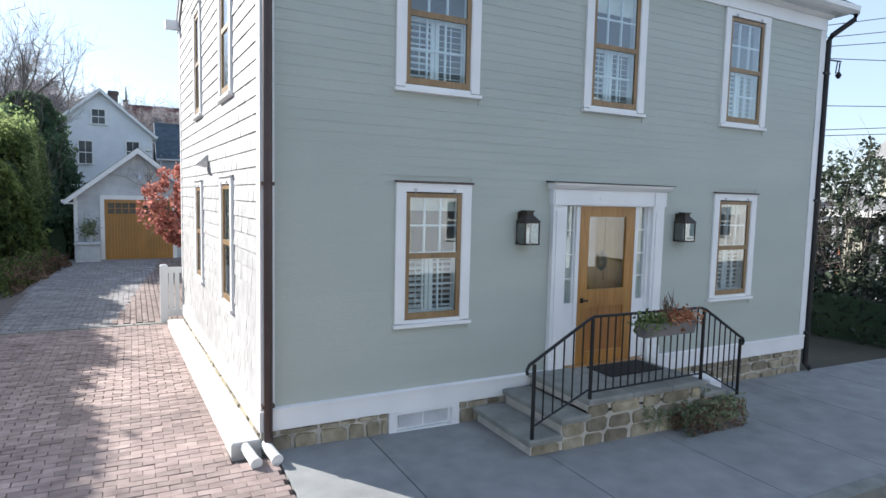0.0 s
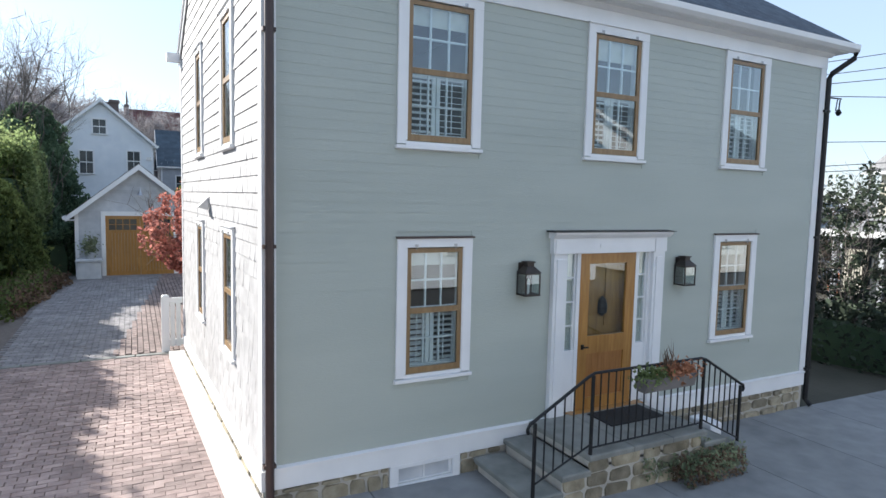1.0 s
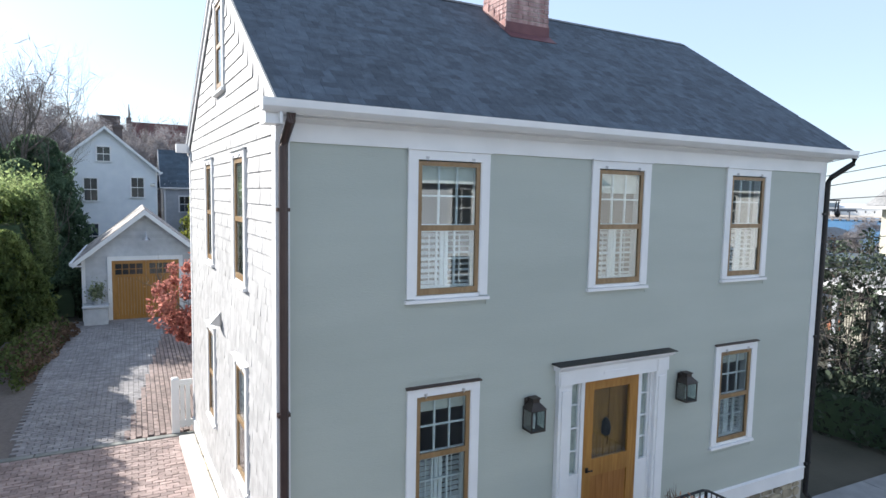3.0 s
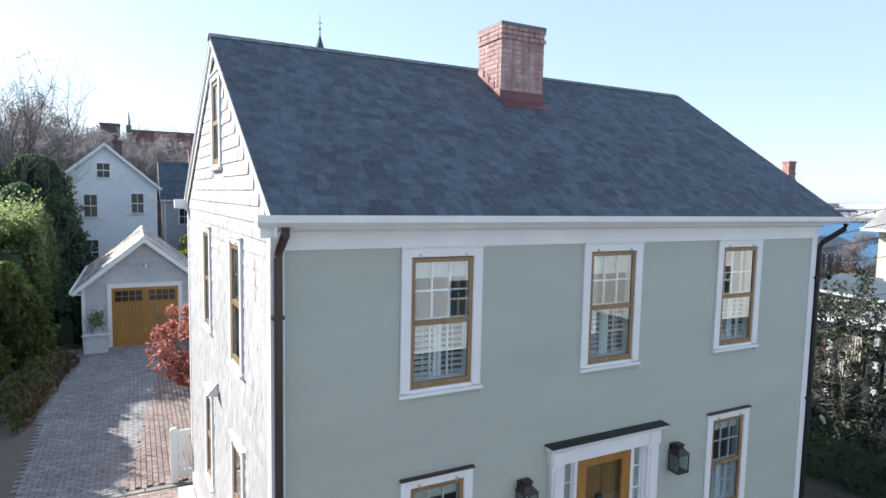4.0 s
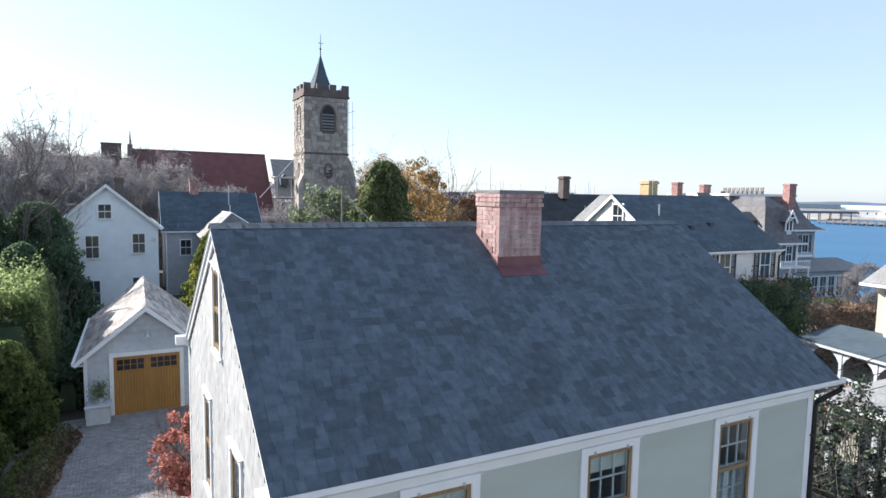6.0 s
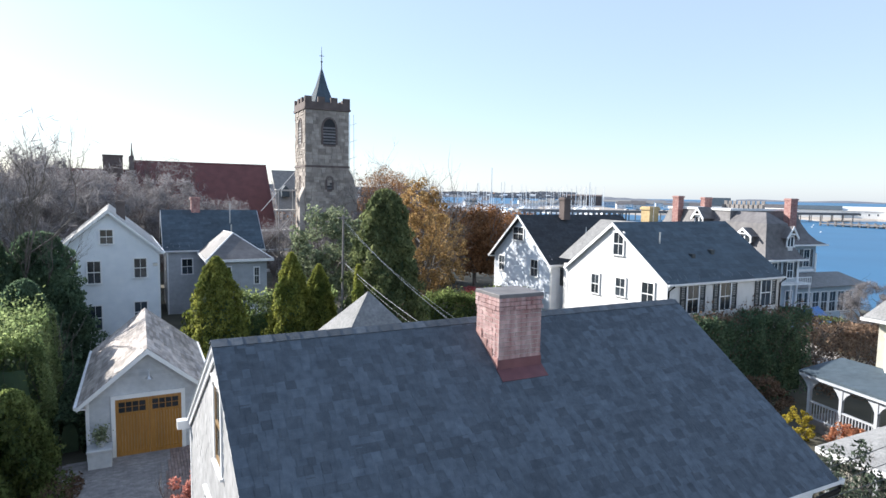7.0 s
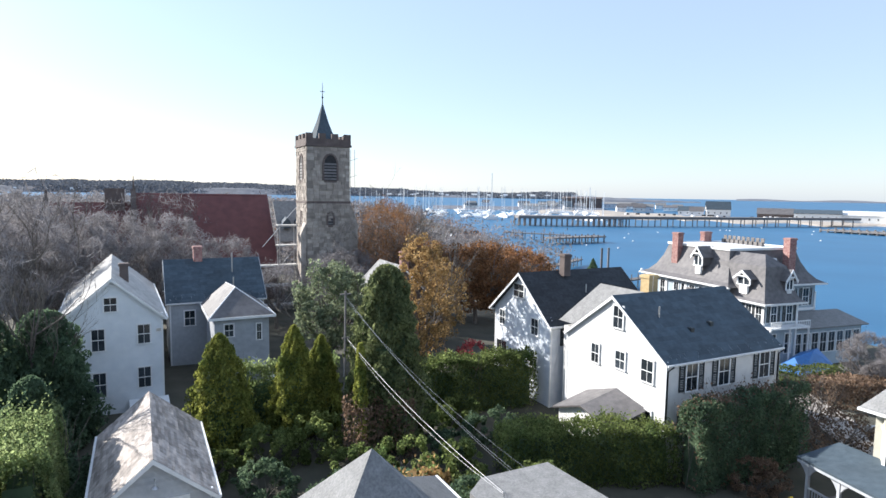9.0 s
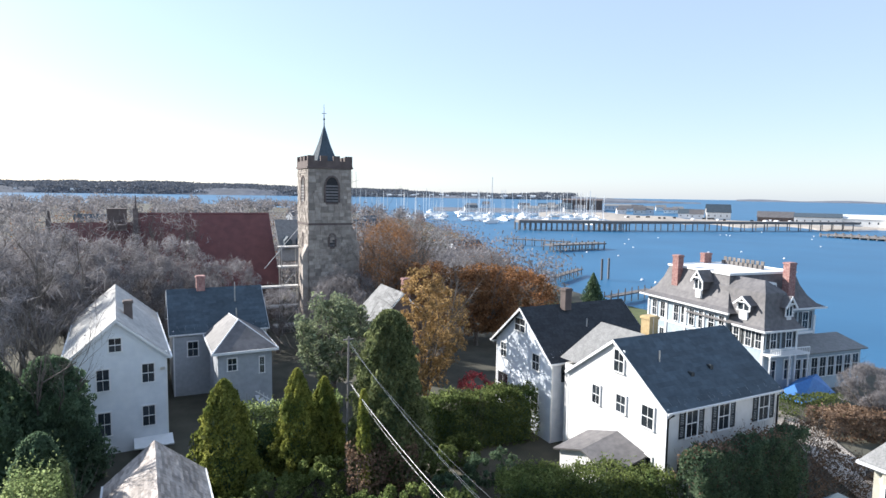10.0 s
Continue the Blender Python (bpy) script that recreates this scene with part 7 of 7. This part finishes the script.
for _ in range(26):
    y = rng.uniform(95, 330)
    x = rng.uniform(-140, min(95, shore_x(y) - 15))
    w, d, h = rng.uniform(7, 11), rng.uniform(7, 10), rng.uniform(3.2, 5.6)
    z = land_height(x, y)
    t = thing("house", "distant small house among bare trees", "house", "distant houses", m=pose(x, y, z, 0, 0, rng.uniform(-30, 30)))
    part("wall", Shape().prism([(-d / 2, -0.5), (d / 2, -0.5), (d / 2, h), (0, h + 2.4), (-d / 2, h)], "x", -w / 2, w / 2), M[("siding", "greyhouse", "church_dark", "siding2")[int(rng.integers(4))]], t)
    part("roof", Shape().slab([(-w / 2 - 0.3, -d / 2 - 0.3, h - 0.15), (w / 2 + 0.3, -d / 2 - 0.3, h - 0.15), (w / 2 + 0.3, 0, h + 2.55), (-w / 2 - 0.3, 0, h + 2.55)], 0.15).slab([(w / 2 + 0.3, d / 2 + 0.3, h - 0.15), (-w / 2 - 0.3, d / 2 + 0.3, h - 0.15), (-w / 2 - 0.3, 0, h + 2.55), (w / 2 + 0.3, 0, h + 2.55)], 0.15), M[("roof_far", "roof_grey", "slate")[int(rng.integers(3))]], t)

# lawn, gravel drive
whole("lawn", Shape().slab([(50, 48, -1.75), (76, 50, -2.5), (76, 76, -2.55), (56, 84, -2.0)], 0.9), M["lawn"], "green lawn running down to the water", "lawn", kind="structure")
def strip_on_land(line, w, lift):
    s = Shape()
    pts = [Vector(p) for p in line]
    rows = []
    for k, p in enumerate(pts):
        d = (pts[min(k + 1, len(pts) - 1)] - pts[max(k - 1, 0)]).normalized()
        nrm = Vector((-d.y, d.x))
        rows.append([(p.x + nrm.x * w * e, p.y + nrm.y * w * e) for e in (-0.5, 0, 0.5)])
    s.v = [(x, y, land_height(x, y) + lift) for r in rows for x, y in r]
    s.f = [(3 * k + i, 3 * k + i + 1, 3 * k + i + 4, 3 * k + i + 3) for k in range(len(rows) - 1) for i in (0, 1)]
    return s
whole("gravel_drive", strip_on_land([(34, 5), (37, 11), (40, 15.5), (43, 19.5), (46, 23.5), (47, 28)], 3.4, 0.25), M["gravel"], "pale gravel drive between hedges", "drive", kind="structure")
car = thing("car", "silver car parked on the gravel drive", "car", m=pose(39.5, 13.0, -0.75, 0, 0, 60))
part("body", Shape().prism([(-2.1, 0.3), (2.1, 0.3), (2.15, 0.75), (1.3, 0.9), (0.7, 1.4), (-1.2, 1.42), (-2.0, 0.95), (-2.15, 0.7)], "y", -0.85, 0.85), M["metal"], car)
for x in (-1.35, 1.35):
    for y in (-0.8, 0.8):
        w = part("wheel", Shape().lathe([(0.32, -0.1), (0.32, 0.1)], (0, 0, 0), 14), M["mat"], car)
        w.matrix_basis = pose(x, y, 0.32, 90, 0, 0)
part("window_band", Shape().prism([(0.62, 0.95), (1.2, 0.95), (0.68, 1.36), (-1.15, 1.38), (-1.75, 0.98)], "y", -0.865, 0.865), M["farglass"], car)


# ---- harbour ----
def polar(az, r):
    """A place r metres off in the direction az, degrees from +y towards +x."""
    return (-1.2 + r * math.sin(radians(az)), -5.4 + r * math.cos(radians(az)))


def pier(label, a, b, width, top, gap, depth=0.5, rails=True):
    """A timber pier on piles."""
    t = thing("pier", label, "pier")
    a, b = Vector(a), Vector(b)
    d = (b - a).normalized()
    n = Vector((-d.y, d.x)) * width / 2
    c = [(*(a + n), top), (*(a - n), top), (*(b - n), top), (*(b + n), top)]
    part("deck", Shape().slab(c, depth), M["pile"], t)
    s = Shape()
    k, length = 0.0, (b - a).length
    while k < length:
        for sg in (-1, 1):
            p = a + d * k + n * sg * 0.9
            s.tube([(p.x, p.y, SEA - 2), (p.x, p.y, top - depth * 0.5 + (0.9 if rails else 0))], width * 0.035 + 0.05, 5)
        k += gap
    tagged(part("piles", s, M["pile"], t), kind="stuff")
    return t


pier("long timber pier across the harbour on open piles", polar(44, 372), polar(61.5, 478), 8, 2.2, 8.5, 1.5, False)
pier("dark working wharf with boats along it", polar(34, 352), polar(44, 372), 12, 2.2, 3.2, 1.6, False)
pier("timber landing stage with a hut", polar(37, 222), polar(41.8, 240), 6, -1.2, 3.2, 0.5)
pier("long low landing stage", polar(33, 246), polar(39, 236), 3, -1.0, 4, 0.3)
pier("small private dock with handrails", polar(37.5, 140), polar(40.0, 158), 1.8, -2.0, 3.0, 0.25)
pier("narrow dock with handrails below the villa", polar(42.6, 116), polar(46.3, 129), 1.6, -2.0, 2.4, 0.25)
pier("fishing pens beside the white sheds", polar(59.8, 392), polar(66, 372), 16, -2.2, 4, 0.5)
piling = thing("mooring_piles", "pair of dark mooring piles in the water", "piles")
for az, r in ((42.0, 150), (42.6, 152)):
    x, y = polar(az, r)
    part("pile", Shape().tube([(x, y, SEA - 2), (x, y, 1.6)], 0.28, 7), M["pile"], piling)

# low peninsula with sheds and houses
def blob_land(name, label, line, height, mat, seed):
    rng = np.random.default_rng(seed)
    s = Shape()
    rows = []
    for (az, r0, r1, h) in line:
        p0, p1 = polar(az, r0), polar(az, r1)
        rows.append([(*p0, SEA - 1), (*polar(az, r0 + (r1 - r0) * 0.1), SEA + h * 0.5), (*polar(az, r0 + (r1 - r0) * 0.5), SEA + h), (*p1, SEA - 1)])
    s.v = [v for r in rows for v in r]
    s.f = [(4 * k + i, 4 * k + i + 1, 4 * k + i + 5, 4 * k + i + 4) for k in range(len(rows) - 1) for i in range(3)]
    return whole(name, s, mat, label, "land", kind="structure")


blob_land("peninsula", "low sandy peninsula across the harbour", [(36 + k, 520 + 60 * math.sin(k * 0.5), 760 + 60 * math.sin(k * 0.37), 1.6 + 0.8 * math.sin(k * 1.3)) for k in range(0, 13)] + [(49 + k, 470 + 25 * math.sin(k), 640, 1.6) for k in range(0, 22)], 2, M["gravel"], 3)
rng = np.random.default_rng(77)


def far_block(az, r, w, d, h, roof_h, wall, roof_m, label, name="shed", turn=None):
    x, y = polar(az, r)
    t = thing(name, label, "building", m=pose(x, y, SEA + 1.2, 0, 0, -az + (rng.uniform(-12, 12) if turn is None else turn)))
    part("wall", Shape().prism([(-d / 2, -0.5), (d / 2, -0.5), (d / 2, h), (0, h + roof_h), (-d / 2, h)], "x", -w / 2, w / 2), M[wall], t)
    part("roof", Shape().slab([(-w / 2 - 0.5, -d / 2 - 0.5, h - 0.1), (w / 2 + 0.5, -d / 2 - 0.5, h - 0.1), (w / 2 + 0.5, 0, h + roof_h + 0.2), (-w / 2 - 0.5, 0, h + roof_h + 0.2)], 0.3).slab([(w / 2 + 0.5, d / 2 + 0.5, h - 0.1), (-w / 2 - 0.5, d / 2 + 0.5, h - 0.1), (-w / 2 - 0.5, 0, h + roof_h + 0.2), (w / 2 + 0.5, 0, h + roof_h + 0.2)], 0.3), M[roof_m], t)
    s = Shape()
    n = max(2, int(w / 5))
    for k in range(n):
        u = -w / 2 + w * (k + 0.3) / n
        s.box(u, -d / 2 - 0.06, h * 0.35, u + w / n * 0.16, -d / 2, h * 0.6)
    part("window_band", s, M["farglass"], t)


far_block(59.0, 530, 30, 16, 6, 2.5, "pale", "roof_far", "white waterfront shed with a dark roof", turn=0)
far_block(62.8, 540, 52, 30, 5.5, 2.5, "pale", "pale", "long white boat shed on the quay", turn=0)
far_block(65.8, 535, 40, 30, 7, 2.5, "pale", "pale", "long white boat shed on the quay", turn=0)
far_block(51.6, 600, 20, 12, 6, 7, "pale", "roof_far", "white house with a steep dark roof", "house")
far_block(49.9, 600, 12, 9, 4, 4, "siding", "slate", "small pale house on the waterfront", "house")
far_block(49.0, 610, 12, 9, 4, 4, "siding", "roof_far", "small pale house on the waterfront", "house")
far_block(56.0, 560, 26, 12, 4, 4.5, "church_dark", "slate", "brown waterfront pavilion with hipped roof", "pavilion", 0)
far_block(40.0, 830, 52, 20, 13, 1.5, "church_dark", "church_dark", "red brick waterfront block", "block")
far_block(43.4, 860, 40, 20, 6, 2, "siding", "roof_grey", "white waterfront shed on the quay")
for k in range(22):
    az = rng.uniform(29, 50)
    far_block(az, rng.uniform(680, 900), rng.uniform(9, 18), rng.uniform(8, 12), rng.uniform(3, 5.5), rng.uniform(2, 4), ("pale", "siding", "greyhouse", "siding2")[int(rng.integers(4))], ("roof_far", "roof_grey", "slate")[int(rng.integers(3))], "distant pale house on the waterfront", "house")
blob_land("far_quay", "low built-up quay beyond the marina", [(26 + k, 655 + 15 * math.sin(k), 930, 2.0) for k in range(0, 17)], 2, M["farland"], 4)

# far shores
def hill(az):
    """The height of the far hills in a direction."""
    return 22 + 24 * smooth(27, 9, az) + 3.5 * math.sin(az * 0.33 + 1) + 2.2 * math.sin(az * 0.9) + 1.2 * math.sin(az * 2.3)


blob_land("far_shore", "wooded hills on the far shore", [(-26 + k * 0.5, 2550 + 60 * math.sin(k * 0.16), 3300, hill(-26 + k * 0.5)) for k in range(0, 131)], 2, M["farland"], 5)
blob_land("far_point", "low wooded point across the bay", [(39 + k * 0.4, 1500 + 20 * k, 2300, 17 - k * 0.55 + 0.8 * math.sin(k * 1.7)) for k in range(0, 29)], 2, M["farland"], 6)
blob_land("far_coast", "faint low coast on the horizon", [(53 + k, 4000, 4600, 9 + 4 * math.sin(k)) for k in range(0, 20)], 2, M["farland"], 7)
pts = []
for k in range(4200):
    az = rng.uniform(-26, 39)
    f = rng.uniform(0, 0.5)
    x, y = polar(az, 2550 + 750 * f)
    up = 5 * f if f < 0.1 else 0.5 + (f - 0.1) / 0.8
    pts.append(rng.normal(size=(14, 3)) * np.array([14, 14, 1.6]) + np.array([x, y, SEA + hill(az) * up + 3]))
tagged(new("far_woods", cards_mesh("far_woods", np.concatenate(pts), 4.5, LEAF["far"], rng)), "woods on the far hills, greyed for haze", "woods", kind="stuff")
for k in range(60):
    az = rng.uniform(-20, 38)
    x, y = polar(az, rng.uniform(2560, 2640))
    w = rng.uniform(10, 26)
    whole("far_house", Shape().prism([(-6, 0), (6, 0), (6, 6), (0, 10), (-6, 6)], "x", -w / 2, w / 2), M["pale" if rng.random() < 0.6 else "siding"], "white house on the far shore", "house", "far shore houses", m=pose(x, y, SEA + rng.uniform(2, 9), 0, 0, -az))

# boats


def sailboat(m):
    t = thing("sailboat", "white moored sailing yacht with bare mast", "boat", "moored yachts", m=m)
    part("hull", Shape().prism([(-5.5, 0.6), (-5.2, 1.1), (6.2, 1.35), (4.6, 0.0), (-4.6, -0.1)], "y", -1.3, 1.3), M["hull"], t)
    part("cabin", Shape().soft_box(-2.5, -0.9, 1.1, 2.2, 0.9, 1.9, 0.2), M["hull"], t)
    part("mast", Shape().tube([(0.8, 0, 1.2), (0.8, 0, 17)], 0.17, 5), M["hull"], t)
    part("boom", Shape().tube([(0.8, 0, 2.8), (-4.2, 0, 2.7)], 0.12, 5), M["hull"], t)
    return t


first = sailboat(pose(*polar(38.0, 470), SEA, 0, 0, 40))
for k in range(120):
    az = 15 + 27 * rng.uniform(0, 1) ** 0.7
    m = pose(*polar(az, rng.uniform(430, 640)), SEA, 0, 0, rng.uniform(0, 180))
    c = copy_thing(first, m @ Matrix.Scale(1.0, 4))
    q = rng.uniform(0.6, 1.45)
    c.scale = (1, 1, q)
copy_thing(first, pose(*polar(31.5, 420), SEA, 0, 0, 20)).scale = (1.2, 1.2, 1.9)
for k in range(26):
    az = rng.uniform(40, 63)
    x, y = polar(az, rng.uniform(130, 420))
    whole("mooring_buoy", Shape().lathe([(0.0, -0.3), (0.35, -0.1), (0.4, 0.1), (0.2, 0.4), (0.0, 0.45)], (0, 0, 0), 8), M["hull"], "white mooring buoy on the water", "buoy", "mooring buoys", m=pose(x, y, SEA))
for k in range(30):
    az = rng.uniform(44, 62)
    x, y = polar(az, rng.uniform(530, 560))
    whole("parked_car", Shape().prism([(-2.1, 0.2), (2.1, 0.2), (2.0, 0.8), (1.0, 1.45), (-1.3, 1.45), (-2.1, 0.9)], "y", -0.85, 0.85), M["hull" if k % 2 else "iron"], "distant car parked on the waterfront", "car", "waterfront cars", m=pose(x, y, SEA + 1.8, 0, 0, rng.uniform(0, 90)))


# ---- pieces of walls, roofs and paving ----
# clapboards of the front
skip = [(a, b, c - 0.0, d) for a, b, c, d in openings]
z, exposure = 0.436, 0.1006
while z < 5.26:
    z1 = min(z + exposure, 5.262)
    cuts = sorted((a, b) for a, b, c, d in skip if c < z1 - 0.02 and d > z + 0.02)
    u = 0.116
    for a, b in cuts + [(FRONT_W - 0.116, None)]:
        if a - u > 0.05:
            part("clapboard", Shape().prism([(0.0, z), (-0.008, z), (-0.004, z1 + 0.004), (0.0, z1 + 0.004)], "x", u, a), M["clap"], wall_front)
        u = b
    z = z1

# shingles of the side wall
rng = np.random.default_rng(17)
rest, z, count = Shape(), 0.406, 0
skip = [(a, b, c, d) for a, b, c, d in SIDE]
while z < 7.7:
    z1 = z + 0.17
    if z1 > 5.45:
        lo, hi = max(0.02, (z1 - 5.50) / 0.68), min(DEPTH, DEPTH - (z1 - 5.50) / 0.68)
    else:
        lo, hi = 0.116, DEPTH - 0.1
    if hi - lo < 0.2:
        break
    u = lo
    while u < hi - 0.01:
        w = rng.uniform(0.09, 0.2)
        a, b = u, min(u + w - 0.003, hi)
        u += w
        if any(p - 0.01 < (a + b) / 2 < q + 0.01 and r - 0.05 < (z + z1) / 2 < t + 0.02 for p, q, r, t in skip):
            continue
        d = rng.uniform(0.012, 0.018)
        o = [(0.0, z - rng.uniform(0, 0.004)), (-d, z), (-0.003, z1 + 0.004), (0.0, z1 + 0.004)]
        if a < 2.0 and z < 2.9 and count < 290:
            part("shingle", Shape().prism(o, "y", a, b), M["shingle_piece"], wall_side)
            count += 1
        else:
            rest.prism(o, "y", a, b)
    z = z1
tagged(part("shingles", rest, M["shingle"], wall_side), kind="stuff")

# roof shingles that the viewer passes nearest
for sh in ROOF_NEAR:
    part("shingle", sh, M["roof_piece"], roof)

# the side wall and all that belongs to it run out of square
def out_of_square(ob):
    if ob.name.startswith(("window", "chimney")):
        return
    if ob.type == "MESH":
        for v in ob.data.vertices:
            v.co.x -= SLANT * v.co.y * max(0.0, 1 - max(0.0, v.co.x) / FRONT_W)
    for child in ob.children:
        out_of_square(child)


out_of_square(house)
out_of_square(ledge)

# chimney bricks, the top three courses corbelled out
rng = np.random.default_rng(23)
row, z = 0, 6.9
while z < 8.42:
    shift = 0.1 if row % 2 else 0.0
    out = 0.02 if z > 8.21 else 0.0
    for face in range(4):
        length = (CX1 - CX0 if face % 2 == 0 else CY1 - CY0) + 2 * out
        u = -shift
        while u < length - 0.02:
            a, b = max(u, 0.0 if face % 2 == 0 else 0.097), min(u + 0.196, length if face % 2 == 0 else length - 0.097)
            u += 0.2045
            if b - a < 0.04:
                continue
            key = ("c", face % 2, round(b - a, 3))
            mid, dep = (a + b) / 2 - out, 0.047 - out + rng.uniform(-0.004, 0.002)
            x, y = ((CX0 + mid, CY0 + dep), (CX1 - dep, CY0 + mid), (CX0 + mid, CY1 - dep), (CX0 + dep, CY0 + mid))[face]
            sx, sy = (b - a, 0.094) if face % 2 == 0 else (0.094, b - a)
            brick_of(chimney, key, pose(x, y, z + 0.031), sx, sy, 0.062, "old_brick")
    z += 0.0715
    row += 1

# paving bricks
rng = np.random.default_rng(29)
rest, count, row, y = Shape(), 0, 0, -2.9
while y < 6.58:
    u = -6.45 + (0.1 if row % 2 else 0.0)
    end = 0.08 if y < -0.25 else -0.31
    while u < end - 0.03:
        a, b = u, min(u + 0.197, end)
        zz = -0.034 + rng.uniform(-0.004, 0.004)
        if -1.35 < y < 2.6 and u > -2.0 and count < 296 and (y > -0.6 or u > -1.6):
            brick_of(drive, ("p", round(b - a, 2)), pose((a + b) / 2, y + 0.0485, zz + 0.02, rng.normal() * 0.6, rng.normal() * 0.6, rng.normal() * 0.5), b - a, 0.097, 0.045, "paver")
            count += 1
        else:
            t = rng.normal(size=2) * 0.0015
            rest.add([(a, y, zz - 0.01), (b, y, zz - 0.01), (b, y + 0.097, zz - 0.01), (a, y + 0.097, zz - 0.01),
                      (a + 0.004, y + 0.004, zz + 0.042 + t[0]), (b - 0.004, y + 0.004, zz + 0.042 + t[1]), (b - 0.004, y + 0.093, zz + 0.042 - t[0]), (a + 0.004, y + 0.093, zz + 0.042 - t[1])],
                     [(4, 5, 6, 7), (0, 1, 5, 4), (1, 2, 6, 5), (2, 3, 7, 6), (3, 0, 4, 7)])
        u += 0.2
    y += 0.1
    row += 1
tagged(part("bricks", rest, M["paver"], drive), kind="stuff")

# pavers of the court, grey ones and a field of bricks laid lengthwise
rest2 = Shape()
rest, row, y = Shape(), 0, 6.8
while y < 19.2:
    u = -5.4 + (0.11 if row % 2 else 0.0)
    while u < 4.9:
        if -3.4 - 0.03 * (y - 7) < u < -1.3 + 0.108 * (y - 9.1) + 0.05:
            t = rng.normal(size=2) * 0.002
            rest.add([(u, y, -0.04), (u + 0.216, y, -0.04), (u + 0.216, y + 0.106, -0.04), (u, y + 0.106, -0.04), (u + 0.005, y + 0.005, 0.006 + t[0]), (u + 0.211, y + 0.005, 0.006 + t[1]), (u + 0.211, y + 0.101, 0.006 - t[0]), (u + 0.005, y + 0.101, 0.006 - t[1])],
                     [(4, 5, 6, 7), (0, 1, 5, 4), (1, 2, 6, 5), (2, 3, 7, 6), (3, 0, 4, 7)])
        u += 0.22
    y += 0.11
    row += 1
col, u = 0, -1.6
while u < 4.9:
    y = 6.8 - (0.11 if col % 2 else 0.0)
    while y < 19.2:
        if u > -1.3 + 0.108 * (y + 0.1 - 9.1) and y >= 6.7:
            t = rng.normal(size=2) * 0.002
            rest2.add([(u, y, -0.04), (u + 0.101, y, -0.04), (u + 0.101, y + 0.207, -0.04), (u, y + 0.207, -0.04), (u + 0.005, y + 0.004, 0.012 + t[0]), (u + 0.096, y + 0.004, 0.012 + t[1]), (u + 0.096, y + 0.203, 0.012 - t[0]), (u + 0.005, y + 0.203, 0.012 - t[1])],
                      [(4, 5, 6, 7), (0, 1, 5, 4), (1, 2, 6, 5), (2, 3, 7, 6), (3, 0, 4, 7)])
        y += 0.21
    u += 0.106
    col += 1
tagged(part("pavers", rest, M["greypaver"], court), kind="stuff")
tagged(part("bricks", rest2, M["paver"], court), kind="stuff")

# rough stones on the tower
rng = np.random.default_rng(31)
for face in range(2):
    rest, z = Shape(), 1.0
    while z < 19.4:
        h = rng.uniform(0.28, 0.5)
        u = 0.0
        while u < 5.2:
            w = rng.uniform(0.4, 0.95)
            a, b = u + 0.02, min(u + w, 5.2) - 0.02
            u += w
            if b - a < 0.1 or (abs((a + b) / 2 - 2.6 - 0.2 * (1 - face)) < 1.05 and 15.3 < z < 18.8):
                continue
            d = rng.uniform(0.02, 0.10)
            if face == 0:
                rest.box(TX0 + a, TY0 - d, z, TX0 + b, TY0 + 0.01, min(z + h - 0.03, 19.55))
            else:
                rest.box(TX0 - d, TY0 + a, z, TX0 + 0.01, TY0 + b, min(z + h - 0.03, 19.55))
        z += h
    tagged(part("stones", rest, M["church"], tower), kind="stuff")
